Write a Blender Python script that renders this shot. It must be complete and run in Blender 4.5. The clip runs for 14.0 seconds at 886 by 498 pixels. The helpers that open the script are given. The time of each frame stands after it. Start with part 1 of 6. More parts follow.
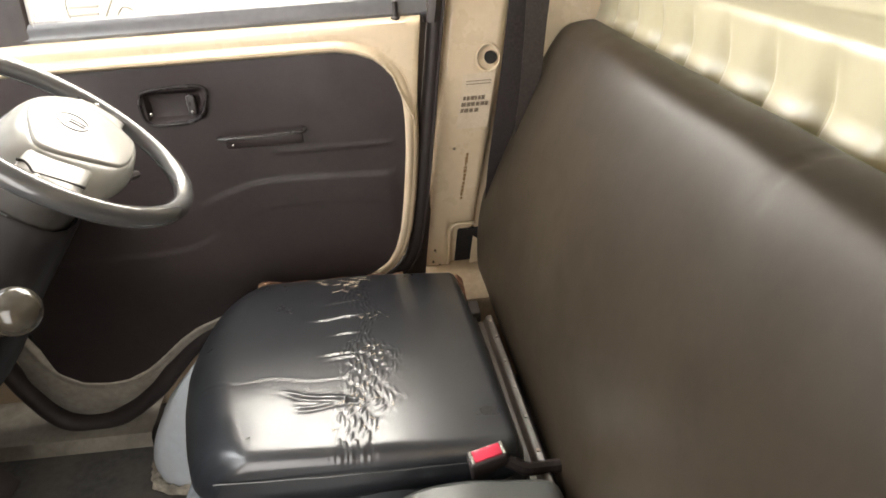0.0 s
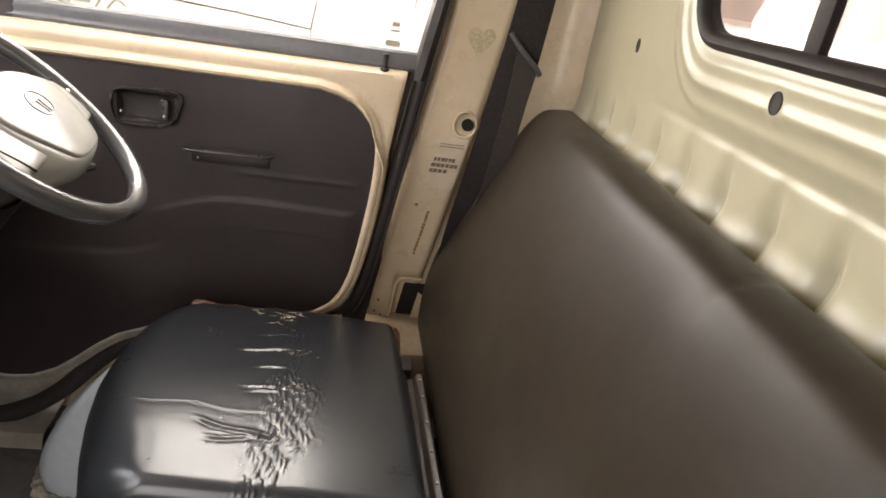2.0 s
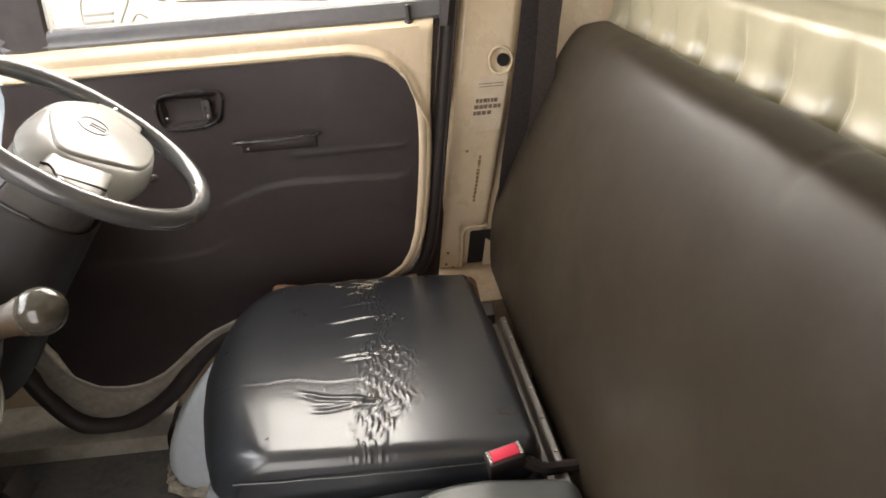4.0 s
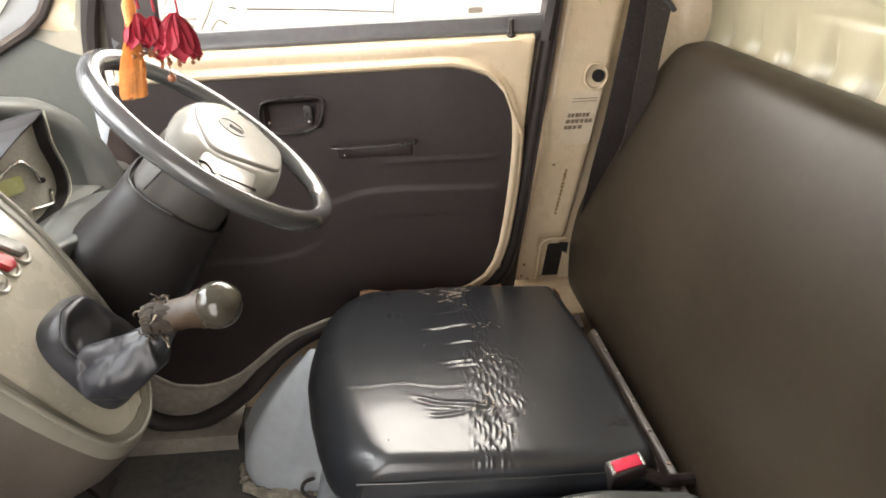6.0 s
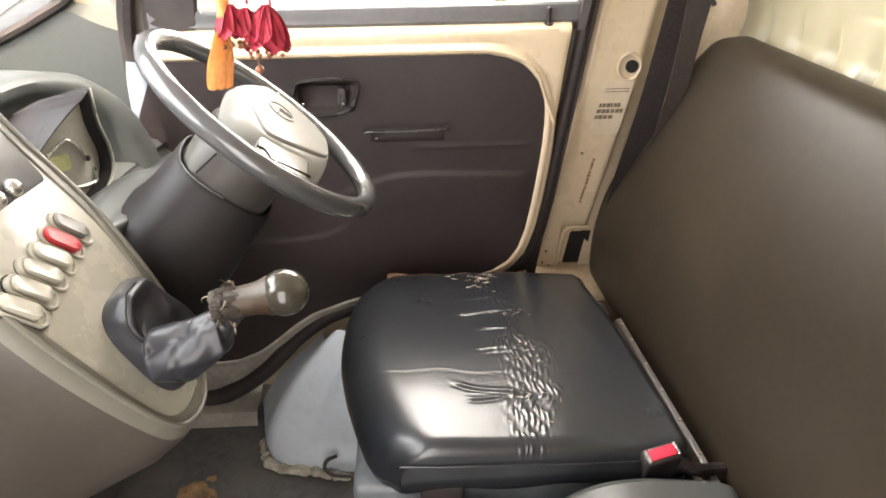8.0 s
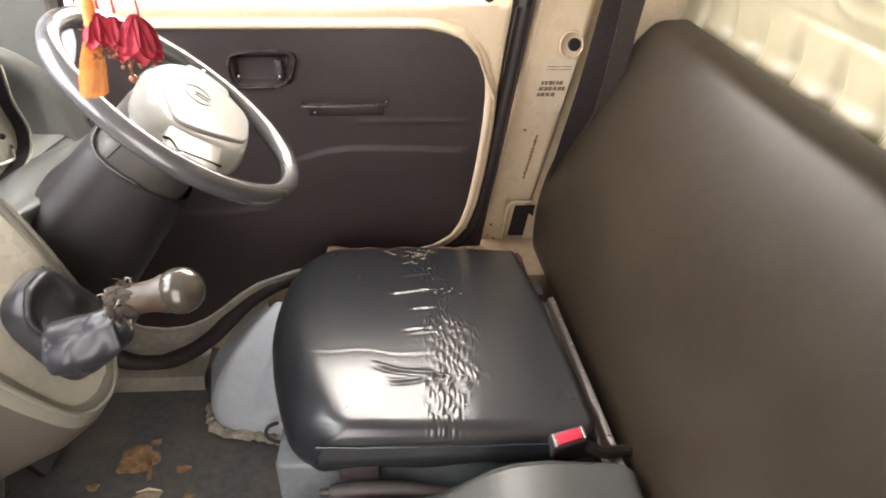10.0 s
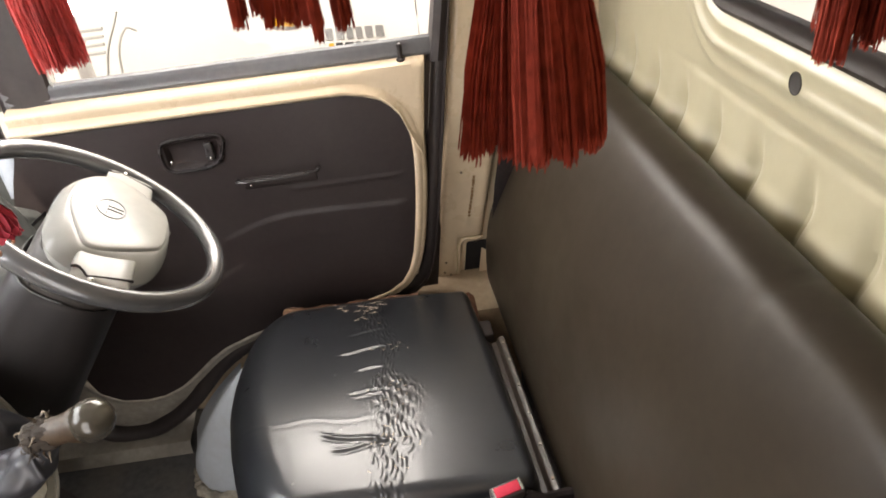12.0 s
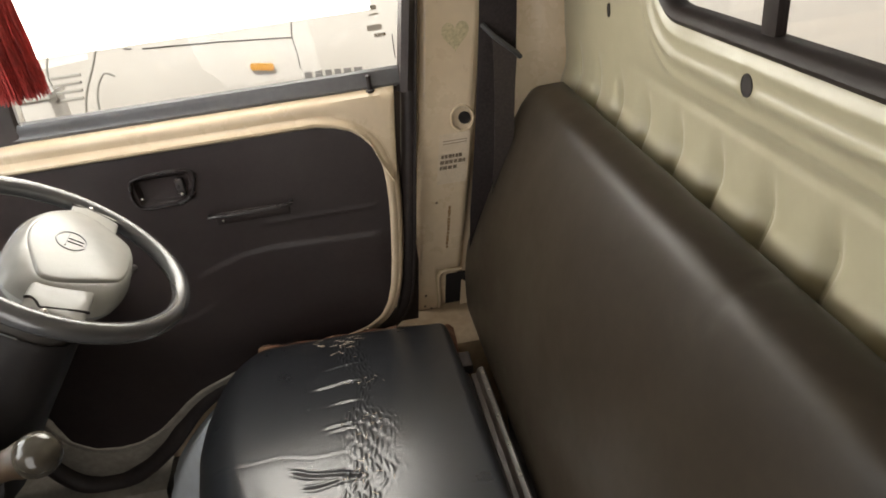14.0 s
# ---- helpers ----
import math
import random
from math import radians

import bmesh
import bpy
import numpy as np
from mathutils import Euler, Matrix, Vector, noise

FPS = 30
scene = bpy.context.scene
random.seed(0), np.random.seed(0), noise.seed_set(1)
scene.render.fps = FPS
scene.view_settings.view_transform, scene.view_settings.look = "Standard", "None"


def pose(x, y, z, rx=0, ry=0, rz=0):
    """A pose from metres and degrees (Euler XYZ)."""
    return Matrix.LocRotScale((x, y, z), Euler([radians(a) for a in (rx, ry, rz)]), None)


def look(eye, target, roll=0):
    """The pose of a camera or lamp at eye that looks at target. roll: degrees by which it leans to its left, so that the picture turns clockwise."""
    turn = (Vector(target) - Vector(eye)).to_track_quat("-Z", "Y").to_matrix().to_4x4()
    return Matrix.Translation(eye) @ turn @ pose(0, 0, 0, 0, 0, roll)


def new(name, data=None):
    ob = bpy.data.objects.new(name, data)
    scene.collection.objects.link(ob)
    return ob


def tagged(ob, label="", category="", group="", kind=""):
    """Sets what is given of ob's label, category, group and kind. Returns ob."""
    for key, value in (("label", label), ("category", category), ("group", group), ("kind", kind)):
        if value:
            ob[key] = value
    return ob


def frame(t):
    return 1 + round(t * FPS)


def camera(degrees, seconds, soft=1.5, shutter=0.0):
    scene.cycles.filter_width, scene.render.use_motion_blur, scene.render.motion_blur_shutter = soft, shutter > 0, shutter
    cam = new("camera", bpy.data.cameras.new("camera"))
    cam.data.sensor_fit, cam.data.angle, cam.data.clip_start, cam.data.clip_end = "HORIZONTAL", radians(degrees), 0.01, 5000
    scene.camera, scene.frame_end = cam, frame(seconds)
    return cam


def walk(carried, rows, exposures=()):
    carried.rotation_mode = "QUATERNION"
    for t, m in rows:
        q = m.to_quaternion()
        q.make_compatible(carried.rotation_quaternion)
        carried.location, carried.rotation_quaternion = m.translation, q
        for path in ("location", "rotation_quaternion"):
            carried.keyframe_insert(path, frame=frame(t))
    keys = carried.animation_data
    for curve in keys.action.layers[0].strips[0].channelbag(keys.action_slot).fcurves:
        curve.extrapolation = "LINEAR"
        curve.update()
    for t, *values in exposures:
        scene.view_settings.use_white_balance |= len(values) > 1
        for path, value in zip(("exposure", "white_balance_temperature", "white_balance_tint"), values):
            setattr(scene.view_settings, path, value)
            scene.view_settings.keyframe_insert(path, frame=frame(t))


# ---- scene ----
cam = camera(68.5, 14.0, 1.7, 0.3)
EXPOSURES = [(0, 0.80, 7000, 11.5), (0.7, 0.57, 7000, 12.5), (2.7, 0.17, 7000, 15.5), (5, 0.57, 7000, 12), (6.3, 0.57, 7000, 12), (7.2, 0.75, 7000, 12), (9.3, 0.88, 7000, 15.5), (10, 0.88, 7000, 15.5), (11, 0.52, 7000, 15.5), (12.5, 0.27, 7000, 13.5), (14, -0.26, 7000, 11)]
PATH = [
    (0, (-0.065, -0.581, 1.116), (0.029, 1.182, 0.176), -3.9),
    (0.5, (-0.067, -0.584, 1.117), (0.06, 1.207, 0.236), -2.4),
    (1, (-0.063, -0.583, 1.119), (0.105, 1.213, 0.254), 0.9),
    (1.5, (-0.067, -0.584, 1.121), (0.143, 1.222, 0.289), 4.8),
    (2, (-0.07, -0.586, 1.123), (0.187, 1.236, 0.339), 9.1),
    (2.5, (-0.074, -0.587, 1.12), (0.147, 1.199, 0.249), 5.8),
    (2.7, (-0.072, -0.586, 1.116), (0.098, 1.161, 0.157), 2.3),
    (4.8, (-0.095, -0.587, 1.113), (-0.059, 1.196, 0.209), -7.3),
    (5, (-0.117, -0.585, 1.122), (-0.098, 1.18, 0.181), -8.4),
    (5.5, (-0.195, -0.586, 1.129), (-0.171, 1.181, 0.193), -6.2),
    (6, (-0.238, -0.593, 1.123), (-0.192, 1.199, 0.236), -2.9),
    (6.5, (-0.282, -0.596, 1.107), (-0.212, 1.206, 0.244), -0.3),
    (7, (-0.316, -0.599, 1.109), (-0.252, 1.206, 0.25), -0.8),
    (9.5, (-0.274, -0.577, 1.198), (-0.191, 1.085, 0.089), -0.4),
    (10, (-0.22, -0.577, 1.198), (-0.104, 1.099, 0.113), 1.0),
    (10.5, (-0.142, -0.573, 1.216), (-0.06, 1.121, 0.155), -2.1),
    (11, (-0.087, -0.566, 1.252), (-0.033, 1.116, 0.172), -6.0),
    (11.5, (-0.073, -0.556, 1.28), (-0.019, 1.098, 0.156), -7.1),
    (12, (-0.067, -0.558, 1.301), (-0.002, 1.116, 0.209), -6.9),
    (12.5, (-0.06, -0.559, 1.305), (0.014, 1.157, 0.279), -8.1),
    (13, (-0.046, -0.561, 1.287), (0.027, 1.17, 0.287), -9.2),
    (13.5, (-0.04, -0.562, 1.276), (0.051, 1.183, 0.304), -8.6),
    (14, (-0.032, -0.566, 1.259), (0.069, 1.179, 0.287), -8.0),
]
walk(cam, [(t, look(eye, target, roll)) for t, eye, target, roll in PATH], EXPOSURES)

# ---- light ----
world = bpy.data.worlds.new("sky")
scene.world = world
world.use_nodes = True
wn, wl = world.node_tree.nodes, world.node_tree.links
SUN_ELEV, SUN_AZ = radians(57), radians(200)  # azimuth from +y towards +x
sky = wn.new("ShaderNodeTexSky")
sky.sky_type = "NISHITA"
sky.sun_disc = False
sky.sun_elevation, sky.sun_rotation = SUN_ELEV, SUN_AZ
sky.air_density, sky.dust_density, sky.ozone_density = 1.0, 2.5, 1.0
haze = wn.new("ShaderNodeHueSaturation")
haze.inputs["Saturation"].default_value = 0.15
wl.new(sky.outputs[0], haze.inputs["Color"])
wl.new(haze.outputs[0], wn["Background"].inputs[0])
wn["Background"].inputs[1].default_value = 0.15
sun_data = bpy.data.lights.new("sun", "SUN")
sun_data.energy, sun_data.angle, sun_data.color = 4.5, radians(0.6), (1.0, 0.95, 0.87)
sun = new("sun", sun_data)
sun_way = Vector((math.sin(SUN_AZ) * math.cos(SUN_ELEV), math.cos(SUN_AZ) * math.cos(SUN_ELEV), math.sin(SUN_ELEV)))
sun.matrix_world = look(sun_way * 20, (0, 0, 0))


def window_light(name, eye, target, width, height, power, colour):
    """Area lamp of that size: the sky's daylight at an opening, or added fill."""
    data = bpy.data.lights.new(name, "AREA")
    data.shape, data.size, data.size_y = "RECTANGLE", width, height
    data.energy, data.color = power, colour
    ob = new(name, data)
    ob.matrix_world = look(eye, target)
    return ob


window_light("windscreen_daylight", (-1.02, -0.05, 1.22), (-0.2, -0.05, 0.55), 0.95, 0.45, 9.5, (0.86, 0.93, 1.0))
window_light("side_window_daylight", (-0.40, 0.735, 1.22), (-0.40, 0.0, 0.72), 0.74, 0.40, 8.7, (1.0, 0.99, 0.95))

# Fill added on the unseen near side, aimed to brighten footwell and wheel arch
window_light("near_side_fill", (-0.54, -0.88, 0.82), (-0.64, 0.45, 0.18), 0.50, 0.95, 5.4, (0.95, 0.98, 1.0))


# ---- materials ----
def nodes_of(name):
    m = bpy.data.materials.new(name)
    m.use_nodes = True
    t = m.node_tree
    return m, t.nodes, t.links, t.nodes["Principled BSDF"]


def surface(name, colour, rough=0.5, metal=0.0, grain=0.0, grain_scale=200.0, stain=(0, 0, 0), stain_amount=0.0, stain_scale=6.0,
            bump=0.0, bump_scale=300.0, coat=0.0, random=0.0, spec=0.5, stretch=(1, 1, 1), rough_var=0.1, wear=0.0, stain_detail=2.5, coat_rough=0.12):
    """Procedural surface: base colour with fine grain, larger stains, uneven gloss and fine relief."""
    m, n, l, b = nodes_of(name)
    co = n.new("ShaderNodeTexCoord")
    mp = n.new("ShaderNodeMapping")
    mp.inputs["Scale"].default_value = stretch
    l.new(co.outputs["Object"], mp.inputs[0])

    def noise_tex(scale, detail=4.0, roughness=0.55):
        x = n.new("ShaderNodeTexNoise")
        x.inputs["Scale"].default_value, x.inputs["Detail"].default_value, x.inputs["Roughness"].default_value = scale, detail, roughness
        l.new(mp.outputs[0], x.inputs["Vector"])
        return x

    def ramp(src, lo, hi):
        r = n.new("ShaderNodeMapRange")
        r.inputs["From Min"].default_value, r.inputs["From Max"].default_value = lo, hi
        l.new(src, r.inputs[0])
        return r.outputs[0]

    def mix(fac, a, c):
        x = n.new("ShaderNodeMix")
        x.data_type = "RGBA"
        if isinstance(fac, float):
            x.inputs[0].default_value = fac
        else:
            l.new(fac, x.inputs[0])
        for sock, val in ((x.inputs[6], a), (x.inputs[7], c)):
            if isinstance(val, tuple):
                sock.default_value = (*val, 1)
            else:
                l.new(val, sock)
        return x.outputs[2]

    def scaled(src, k):
        x = n.new("ShaderNodeMath")
        x.operation = "MULTIPLY"
        l.new(src, x.inputs[0])
        x.inputs[1].default_value = k
        return x.outputs[0]

    col = tuple(colour)
    if grain:
        g = noise_tex(grain_scale, 3)
        col = mix(ramp(g.outputs[0], 0.3, 0.7), tuple(c * (1 - grain) for c in colour), tuple(min(1, c * (1 + grain)) for c in colour))
    if stain_amount:
        s1 = noise_tex(stain_scale, stain_detail, 0.55)
        col = mix(scaled(ramp(s1.outputs[0], 0.45, 0.75), stain_amount), col, tuple(stain))
    if wear:
        s2 = noise_tex(stain_scale * 7, 5, 0.7)
        col = mix(scaled(ramp(s2.outputs[0], 0.6, 0.75), wear), col, tuple(min(1, c * 1.7 + 0.02) for c in colour))
    if random:
        oi = n.new("ShaderNodeObjectInfo")
        col = mix(scaled(oi.outputs["Random"], random), col, tuple(c * 0.5 for c in colour))
    if isinstance(col, tuple):
        b.inputs["Base Color"].default_value = (*col, 1)
    else:
        l.new(col, b.inputs["Base Color"])
    rn = noise_tex(14, 5, 0.6)
    rr = n.new("ShaderNodeMapRange")
    rr.inputs["From Min"].default_value, rr.inputs["From Max"].default_value = 0.3, 0.7
    rr.inputs["To Min"].default_value, rr.inputs["To Max"].default_value = max(0.02, rough - rough_var), min(1, rough + rough_var)
    l.new(rn.outputs[0], rr.inputs[0])
    l.new(rr.outputs[0], b.inputs["Roughness"])
    b.inputs["Metallic"].default_value = metal
    b.inputs["Coat Weight"].default_value = coat
    b.inputs["Coat Roughness"].default_value = coat_rough
    b.inputs["Specular IOR Level"].default_value = spec
    if bump:
        bn = noise_tex(bump_scale, 3)
        bp = n.new("ShaderNodeBump")
        bp.inputs["Strength"].default_value, bp.inputs["Distance"].default_value = bump, 0.001
        l.new(bn.outputs[0], bp.inputs["Height"])
        l.new(bp.outputs[0], b.inputs["Normal"])
    return m


def glass(name, tint=(1, 1, 1), rough=0.02):
    m, n, l, b = nodes_of(name)
    b.inputs["Base Color"].default_value = (*tint, 1)
    b.inputs["Roughness"].default_value = rough
    b.inputs["Transmission Weight"].default_value = 1.0
    b.inputs["IOR"].default_value = 1.3
    return m


CREAM = surface("cream_body_paint", (0.64, 0.515, 0.360), 0.30, grain=0.03, grain_scale=60, stain=(0.44, 0.30, 0.17), stain_amount=0.28, stain_scale=7, coat=0.3)
IVORY = surface("ivory_bulkhead_paint", (0.355, 0.320, 0.217), 0.31, grain=0.025, grain_scale=40, stain=(0.33, 0.27, 0.155), stain_amount=0.12, stain_scale=4, stain_detail=1.5, coat=0.18, coat_rough=0.2, rough_var=0.02)
VINYL = surface("black_seat_vinyl", (0.017, 0.0185, 0.022), 0.29, grain=0.06, grain_scale=60, stain=(0.026, 0.026, 0.025), stain_amount=0.4, stain_scale=3, spec=0.75, rough_var=0.02, coat=0.3, coat_rough=0.16)
BACK_VINYL = surface("dark_brown_backrest_vinyl", (0.0262, 0.0194, 0.0132), 0.40, grain=0.09, grain_scale=60, stain=(0.039, 0.0305, 0.0208), stain_amount=0.6, stain_scale=4, stain_detail=2, spec=0.22, rough_var=0.04)
TRIM = surface("dark_door_trim_plastic", (0.029, 0.0205, 0.0198), 0.48, grain=0.10, grain_scale=80, stain=(0.042, 0.033, 0.030), stain_amount=0.4, stain_scale=8, bump=0.06, bump_scale=150, spec=0.4)
TRIM_GLOSS = surface("worn_black_plastic", (0.045, 0.04, 0.04), 0.28, grain=0.06, grain_scale=80, stain=(0.07, 0.064, 0.06), stain_amount=0.4, stain_scale=12, rough_var=0.04)
RUBBER = surface("black_rubber_seal", (0.034, 0.026, 0.025), 0.55, grain=0.15, grain_scale=80, stain=(0.085, 0.070, 0.060), stain_amount=0.45, stain_scale=9, bump=0.1, bump_scale=100)
GREY = surface("grey_dash_plastic", (0.090, 0.095, 0.091), 0.34, grain=0.05, grain_scale=80, stain=(0.125, 0.122, 0.11), stain_amount=0.4, stain_scale=6, rough_var=0.05)
PALE = surface("pale_console_plastic", (0.44, 0.420, 0.350), 0.28, grain=0.04, grain_scale=80, stain=(0.38, 0.352, 0.285), stain_amount=0.15, stain_scale=5, rough_var=0.05, coat=0.4)
DARKGREY = surface("dark_grey_plastic", (0.056, 0.055, 0.056), 0.40, grain=0.08, grain_scale=80, stain=(0.085, 0.08, 0.075), stain_amount=0.4, stain_scale=7, rough_var=0.05)
# Grey plastic darkened to near black for the column's shade; the hood shares it
COLUMN = surface("shade_dark_column_plastic", (0.0195, 0.0166, 0.0168), 0.48, grain=0.08, grain_scale=80, stain=(0.028, 0.026, 0.026), stain_amount=0.3, stain_scale=7, spec=0.28, rough_var=0.05)
SURROUND = surface("olive_grey_console_plastic", (0.175, 0.166, 0.136), 0.36, grain=0.05, grain_scale=80, stain=(0.135, 0.125, 0.10), stain_amount=0.45, stain_scale=7, rough_var=0.05)
# Console plastic with the shade of its lower flank in the base colour
SHADEDBODY = surface("shaded_console_plastic", (0.066, 0.055, 0.045), 0.45, grain=0.08, grain_scale=80, stain=(0.10, 0.082, 0.068), stain_amount=0.4, stain_scale=7)
SHROUD = surface("dark_brown_shroud_plastic", (0.046, 0.040, 0.035), 0.42, grain=0.08, grain_scale=80, stain=(0.062, 0.054, 0.047), stain_amount=0.4, stain_scale=7, rough_var=0.05)
RIM = surface("worn_wheel_rim", (0.072, 0.072, 0.074), 0.22, grain=0.05, grain_scale=40, stain=(0.09, 0.088, 0.085), stain_amount=0.2, stain_scale=9, spec=0.75, rough_var=0.01, coat=0.4)
HUB = surface("silver_grey_hub_plastic", (0.27, 0.265, 0.248), 0.22, grain=0.03, grain_scale=60, stain=(0.32, 0.30, 0.26), stain_amount=0.4, stain_scale=9, rough_var=0.05)
# White-ish paint tinted blue for the sky light that falls on it
SKYTINTED = surface("sky_tinted_arch_paint", (0.64, 0.70, 0.76), 0.40, grain=0.04, grain_scale=60, stain=(0.42, 0.40, 0.36), stain_amount=0.25, stain_scale=9, stain_detail=5, coat=0.2)
# Cream door metal coloured pale blue for the windscreen light on it
LITEDGE = surface("sky_lit_edge_paint", (0.33, 0.37, 0.42), 0.35, grain=0.05, grain_scale=60, stain=(0.24, 0.25, 0.26), stain_amount=0.4, stain_scale=12)
# Blotched grey-brown, darker than the door's cream
EDGEBROWN = surface("blotched_grey_brown_paint", (0.33, 0.30, 0.255), 0.5, grain=0.15, grain_scale=70, stain=(0.15, 0.13, 0.11), stain_amount=0.7, stain_scale=10, stain_detail=6, bump=0.1, bump_scale=90)
WORNSILL = surface("worn_sill_paint", (0.29, 0.265, 0.225), 0.5, grain=0.12, grain_scale=70, stain=(0.14, 0.12, 0.10), stain_amount=0.7, stain_scale=12, stain_detail=6, bump=0.1, bump_scale=90)
FLOOR = surface("dirty_floor_mat", (0.070, 0.067, 0.066), 0.62, grain=0.25, grain_scale=60, stain=(0.13, 0.11, 0.09), stain_amount=0.75, stain_scale=9, bump=0.3, bump_scale=90, wear=0.35, stain_detail=6)
FOAM = surface("torn_brown_foam", (0.15, 0.066, 0.038), 0.9, grain=0.3, grain_scale=150, stain=(0.27, 0.19, 0.11), stain_amount=0.5, stain_scale=25, bump=0.8, bump_scale=300)
FRAY = surface("frayed_brown_lining", (0.026, 0.019, 0.014), 0.85, grain=0.4, grain_scale=250, stain=(0.07, 0.052, 0.036), stain_amount=0.5, stain_scale=70, stain_detail=5)
PALEFRAY = surface("frayed_tan_lining", (0.20, 0.16, 0.12), 0.85, grain=0.3, grain_scale=200)
# Pale cloth in the far cracks, and the glints painted on the creases
CRACK_GLINT = surface("backing_cloth_and_glint", (0.50, 0.42, 0.33), 0.8, grain=0.3, grain_scale=200, stain=(0.25, 0.19, 0.14), stain_amount=0.6, stain_scale=30)
RAIL = surface("scratched_grey_rail", (0.064, 0.050, 0.042), 0.40, grain=0.2, grain_scale=80, stain=(0.034, 0.025, 0.019), stain_amount=0.7, stain_scale=20, stain_detail=5, spec=0.6)
RUST = surface("rusty_rail", (0.26, 0.22, 0.19), 0.5, grain=0.2, grain_scale=120, stain=(0.30, 0.15, 0.08), stain_amount=0.7, stain_scale=16, bump=0.2, bump_scale=200)
LEATHER = surface("blue_black_boot_vinyl", (0.026, 0.0265, 0.032), 0.36, grain=0.12, grain_scale=80, stain=(0.036, 0.036, 0.040), stain_amount=0.4, stain_scale=9, spec=0.55, rough_var=0.05)
KNOB = surface("worn_knob_plastic", (0.040, 0.034, 0.026), 0.14, grain=0.1, grain_scale=150, stain=(0.11, 0.10, 0.083), stain_amount=0.55, stain_scale=26, coat=0.4)
NECK = surface("tan_lever_sleeve", (0.046, 0.029, 0.0165), 0.40, grain=0.25, grain_scale=200, stain=(0.035, 0.023, 0.015), stain_amount=0.6, stain_scale=45, bump=0.3, bump_scale=200)
RED = surface("red_buckle_button", (0.52, 0.035, 0.065), 0.22, grain=0.05, grain_scale=300)
REDSW = surface("red_switch_plastic", (0.50, 0.04, 0.05), 0.35, grain=0.05, grain_scale=300)
PALEMETAL = surface("pale_grey_wire", (0.50, 0.50, 0.48), 0.5, grain=0.08, grain_scale=60)
CHROME = surface("dull_silver_trim", (0.62, 0.60, 0.56), 0.28, metal=0.8, grain=0.05, grain_scale=300)
DECAL = surface("brown_smudged_print", (0.17, 0.125, 0.085), 0.6, grain=0.4, grain_scale=300)
STAMP = surface("rusty_stamped_marks", (0.24, 0.135, 0.055), 0.7, grain=0.3, grain_scale=300)
PAPER = surface("faded_paper_label", (0.63, 0.52, 0.385), 0.55, grain=0.08, grain_scale=300, stain=(0.5, 0.4, 0.28), stain_amount=0.5, stain_scale=40)
GLUE = surface("yellowed_glue_mark", (0.48, 0.40, 0.24), 0.5, grain=0.25, grain_scale=200)
HOLE = surface("dark_cavity", (0.015, 0.012, 0.011), 0.9, grain=0.2, grain_scale=50)
# Dark colour that stands for the shade inside the bulkhead's holes
CAVITY = surface("shaded_cavity", (0.016, 0.012, 0.009), 0.8, grain=0.2, grain_scale=50)
BELT = surface("black_belt_webbing", (0.020, 0.015, 0.014), 0.8, grain=0.3, grain_scale=200, spec=0.15)
TASSEL = surface("red_tassel_thread", (0.50, 0.048, 0.04), 0.75, grain=0.3, grain_scale=150, stain=(0.27, 0.026, 0.024), stain_amount=0.6, stain_scale=30)
RUSTRED = surface("rust_red_tassel_thread", (0.29, 0.046, 0.028), 0.9, grain=0.3, grain_scale=900, stain=(0.13, 0.018, 0.011), stain_amount=0.5, stain_scale=220, spec=0.05)
ORANGE = surface("orange_tassel_thread", (0.78, 0.32, 0.09), 0.75, grain=0.2, grain_scale=150, stain=(0.62, 0.22, 0.06), stain_amount=0.5, stain_scale=40)
PETAL = surface("red_cloth_petal", (0.40, 0.022, 0.048), 0.7, grain=0.3, grain_scale=120, stain=(0.3, 0.015, 0.03), stain_amount=0.5, stain_scale=50)
BEAD = surface("gold_brown_bead", (0.30, 0.12, 0.06), 0.35, metal=0.2, grain=0.1, grain_scale=300)
HEADLINER = surface("headliner_board", (0.45, 0.42, 0.37), 0.8, grain=0.06, grain_scale=300, stain=(0.36, 0.32, 0.27), stain_amount=0.4, stain_scale=3, bump=0.2, bump_scale=600)
WHITECAR = surface("white_car_paint", (0.80, 0.80, 0.78), 0.22, grain=0.02, grain_scale=100, stain=(0.66, 0.63, 0.57), stain_amount=0.25, stain_scale=2, coat=0.6)
LETTER = surface("grey_lettering", (0.26, 0.26, 0.26), 0.6, grain=0.1, grain_scale=50)
SEAM = surface("dark_panel_gap", (0.04, 0.04, 0.04), 0.8, grain=0.1, grain_scale=50)
AMBER = surface("amber_lamp_lens", (0.85, 0.42, 0.03), 0.15, grain=0.05, grain_scale=200, coat=0.5)
TYRE = surface("tyre_rubber", (0.03, 0.03, 0.03), 0.7, grain=0.2, grain_scale=100, bump=0.3, bump_scale=100)
GROUND = surface("pale_dusty_concrete", (0.46, 0.43, 0.38), 0.85, grain=0.15, grain_scale=30, stain=(0.33, 0.30, 0.26), stain_amount=0.6, stain_scale=0.8, bump=0.3, bump_scale=40)
PLASTER = surface("pale_pink_plaster", (0.66, 0.52, 0.47), 0.8, grain=0.05, grain_scale=20, stain=(0.52, 0.43, 0.38), stain_amount=0.4, stain_scale=1.2, bump=0.2, bump_scale=30)
LENS = surface("instrument_face", (0.33, 0.32, 0.28), 0.25, grain=0.1, grain_scale=200, stain=(0.24, 0.22, 0.18), stain_amount=0.4, stain_scale=20, coat=0.8)
LCD = surface("greenish_display", (0.42, 0.42, 0.20), 0.3, grain=0.06, grain_scale=200)
PANE = glass("window_glass", (0.97, 0.98, 0.97))


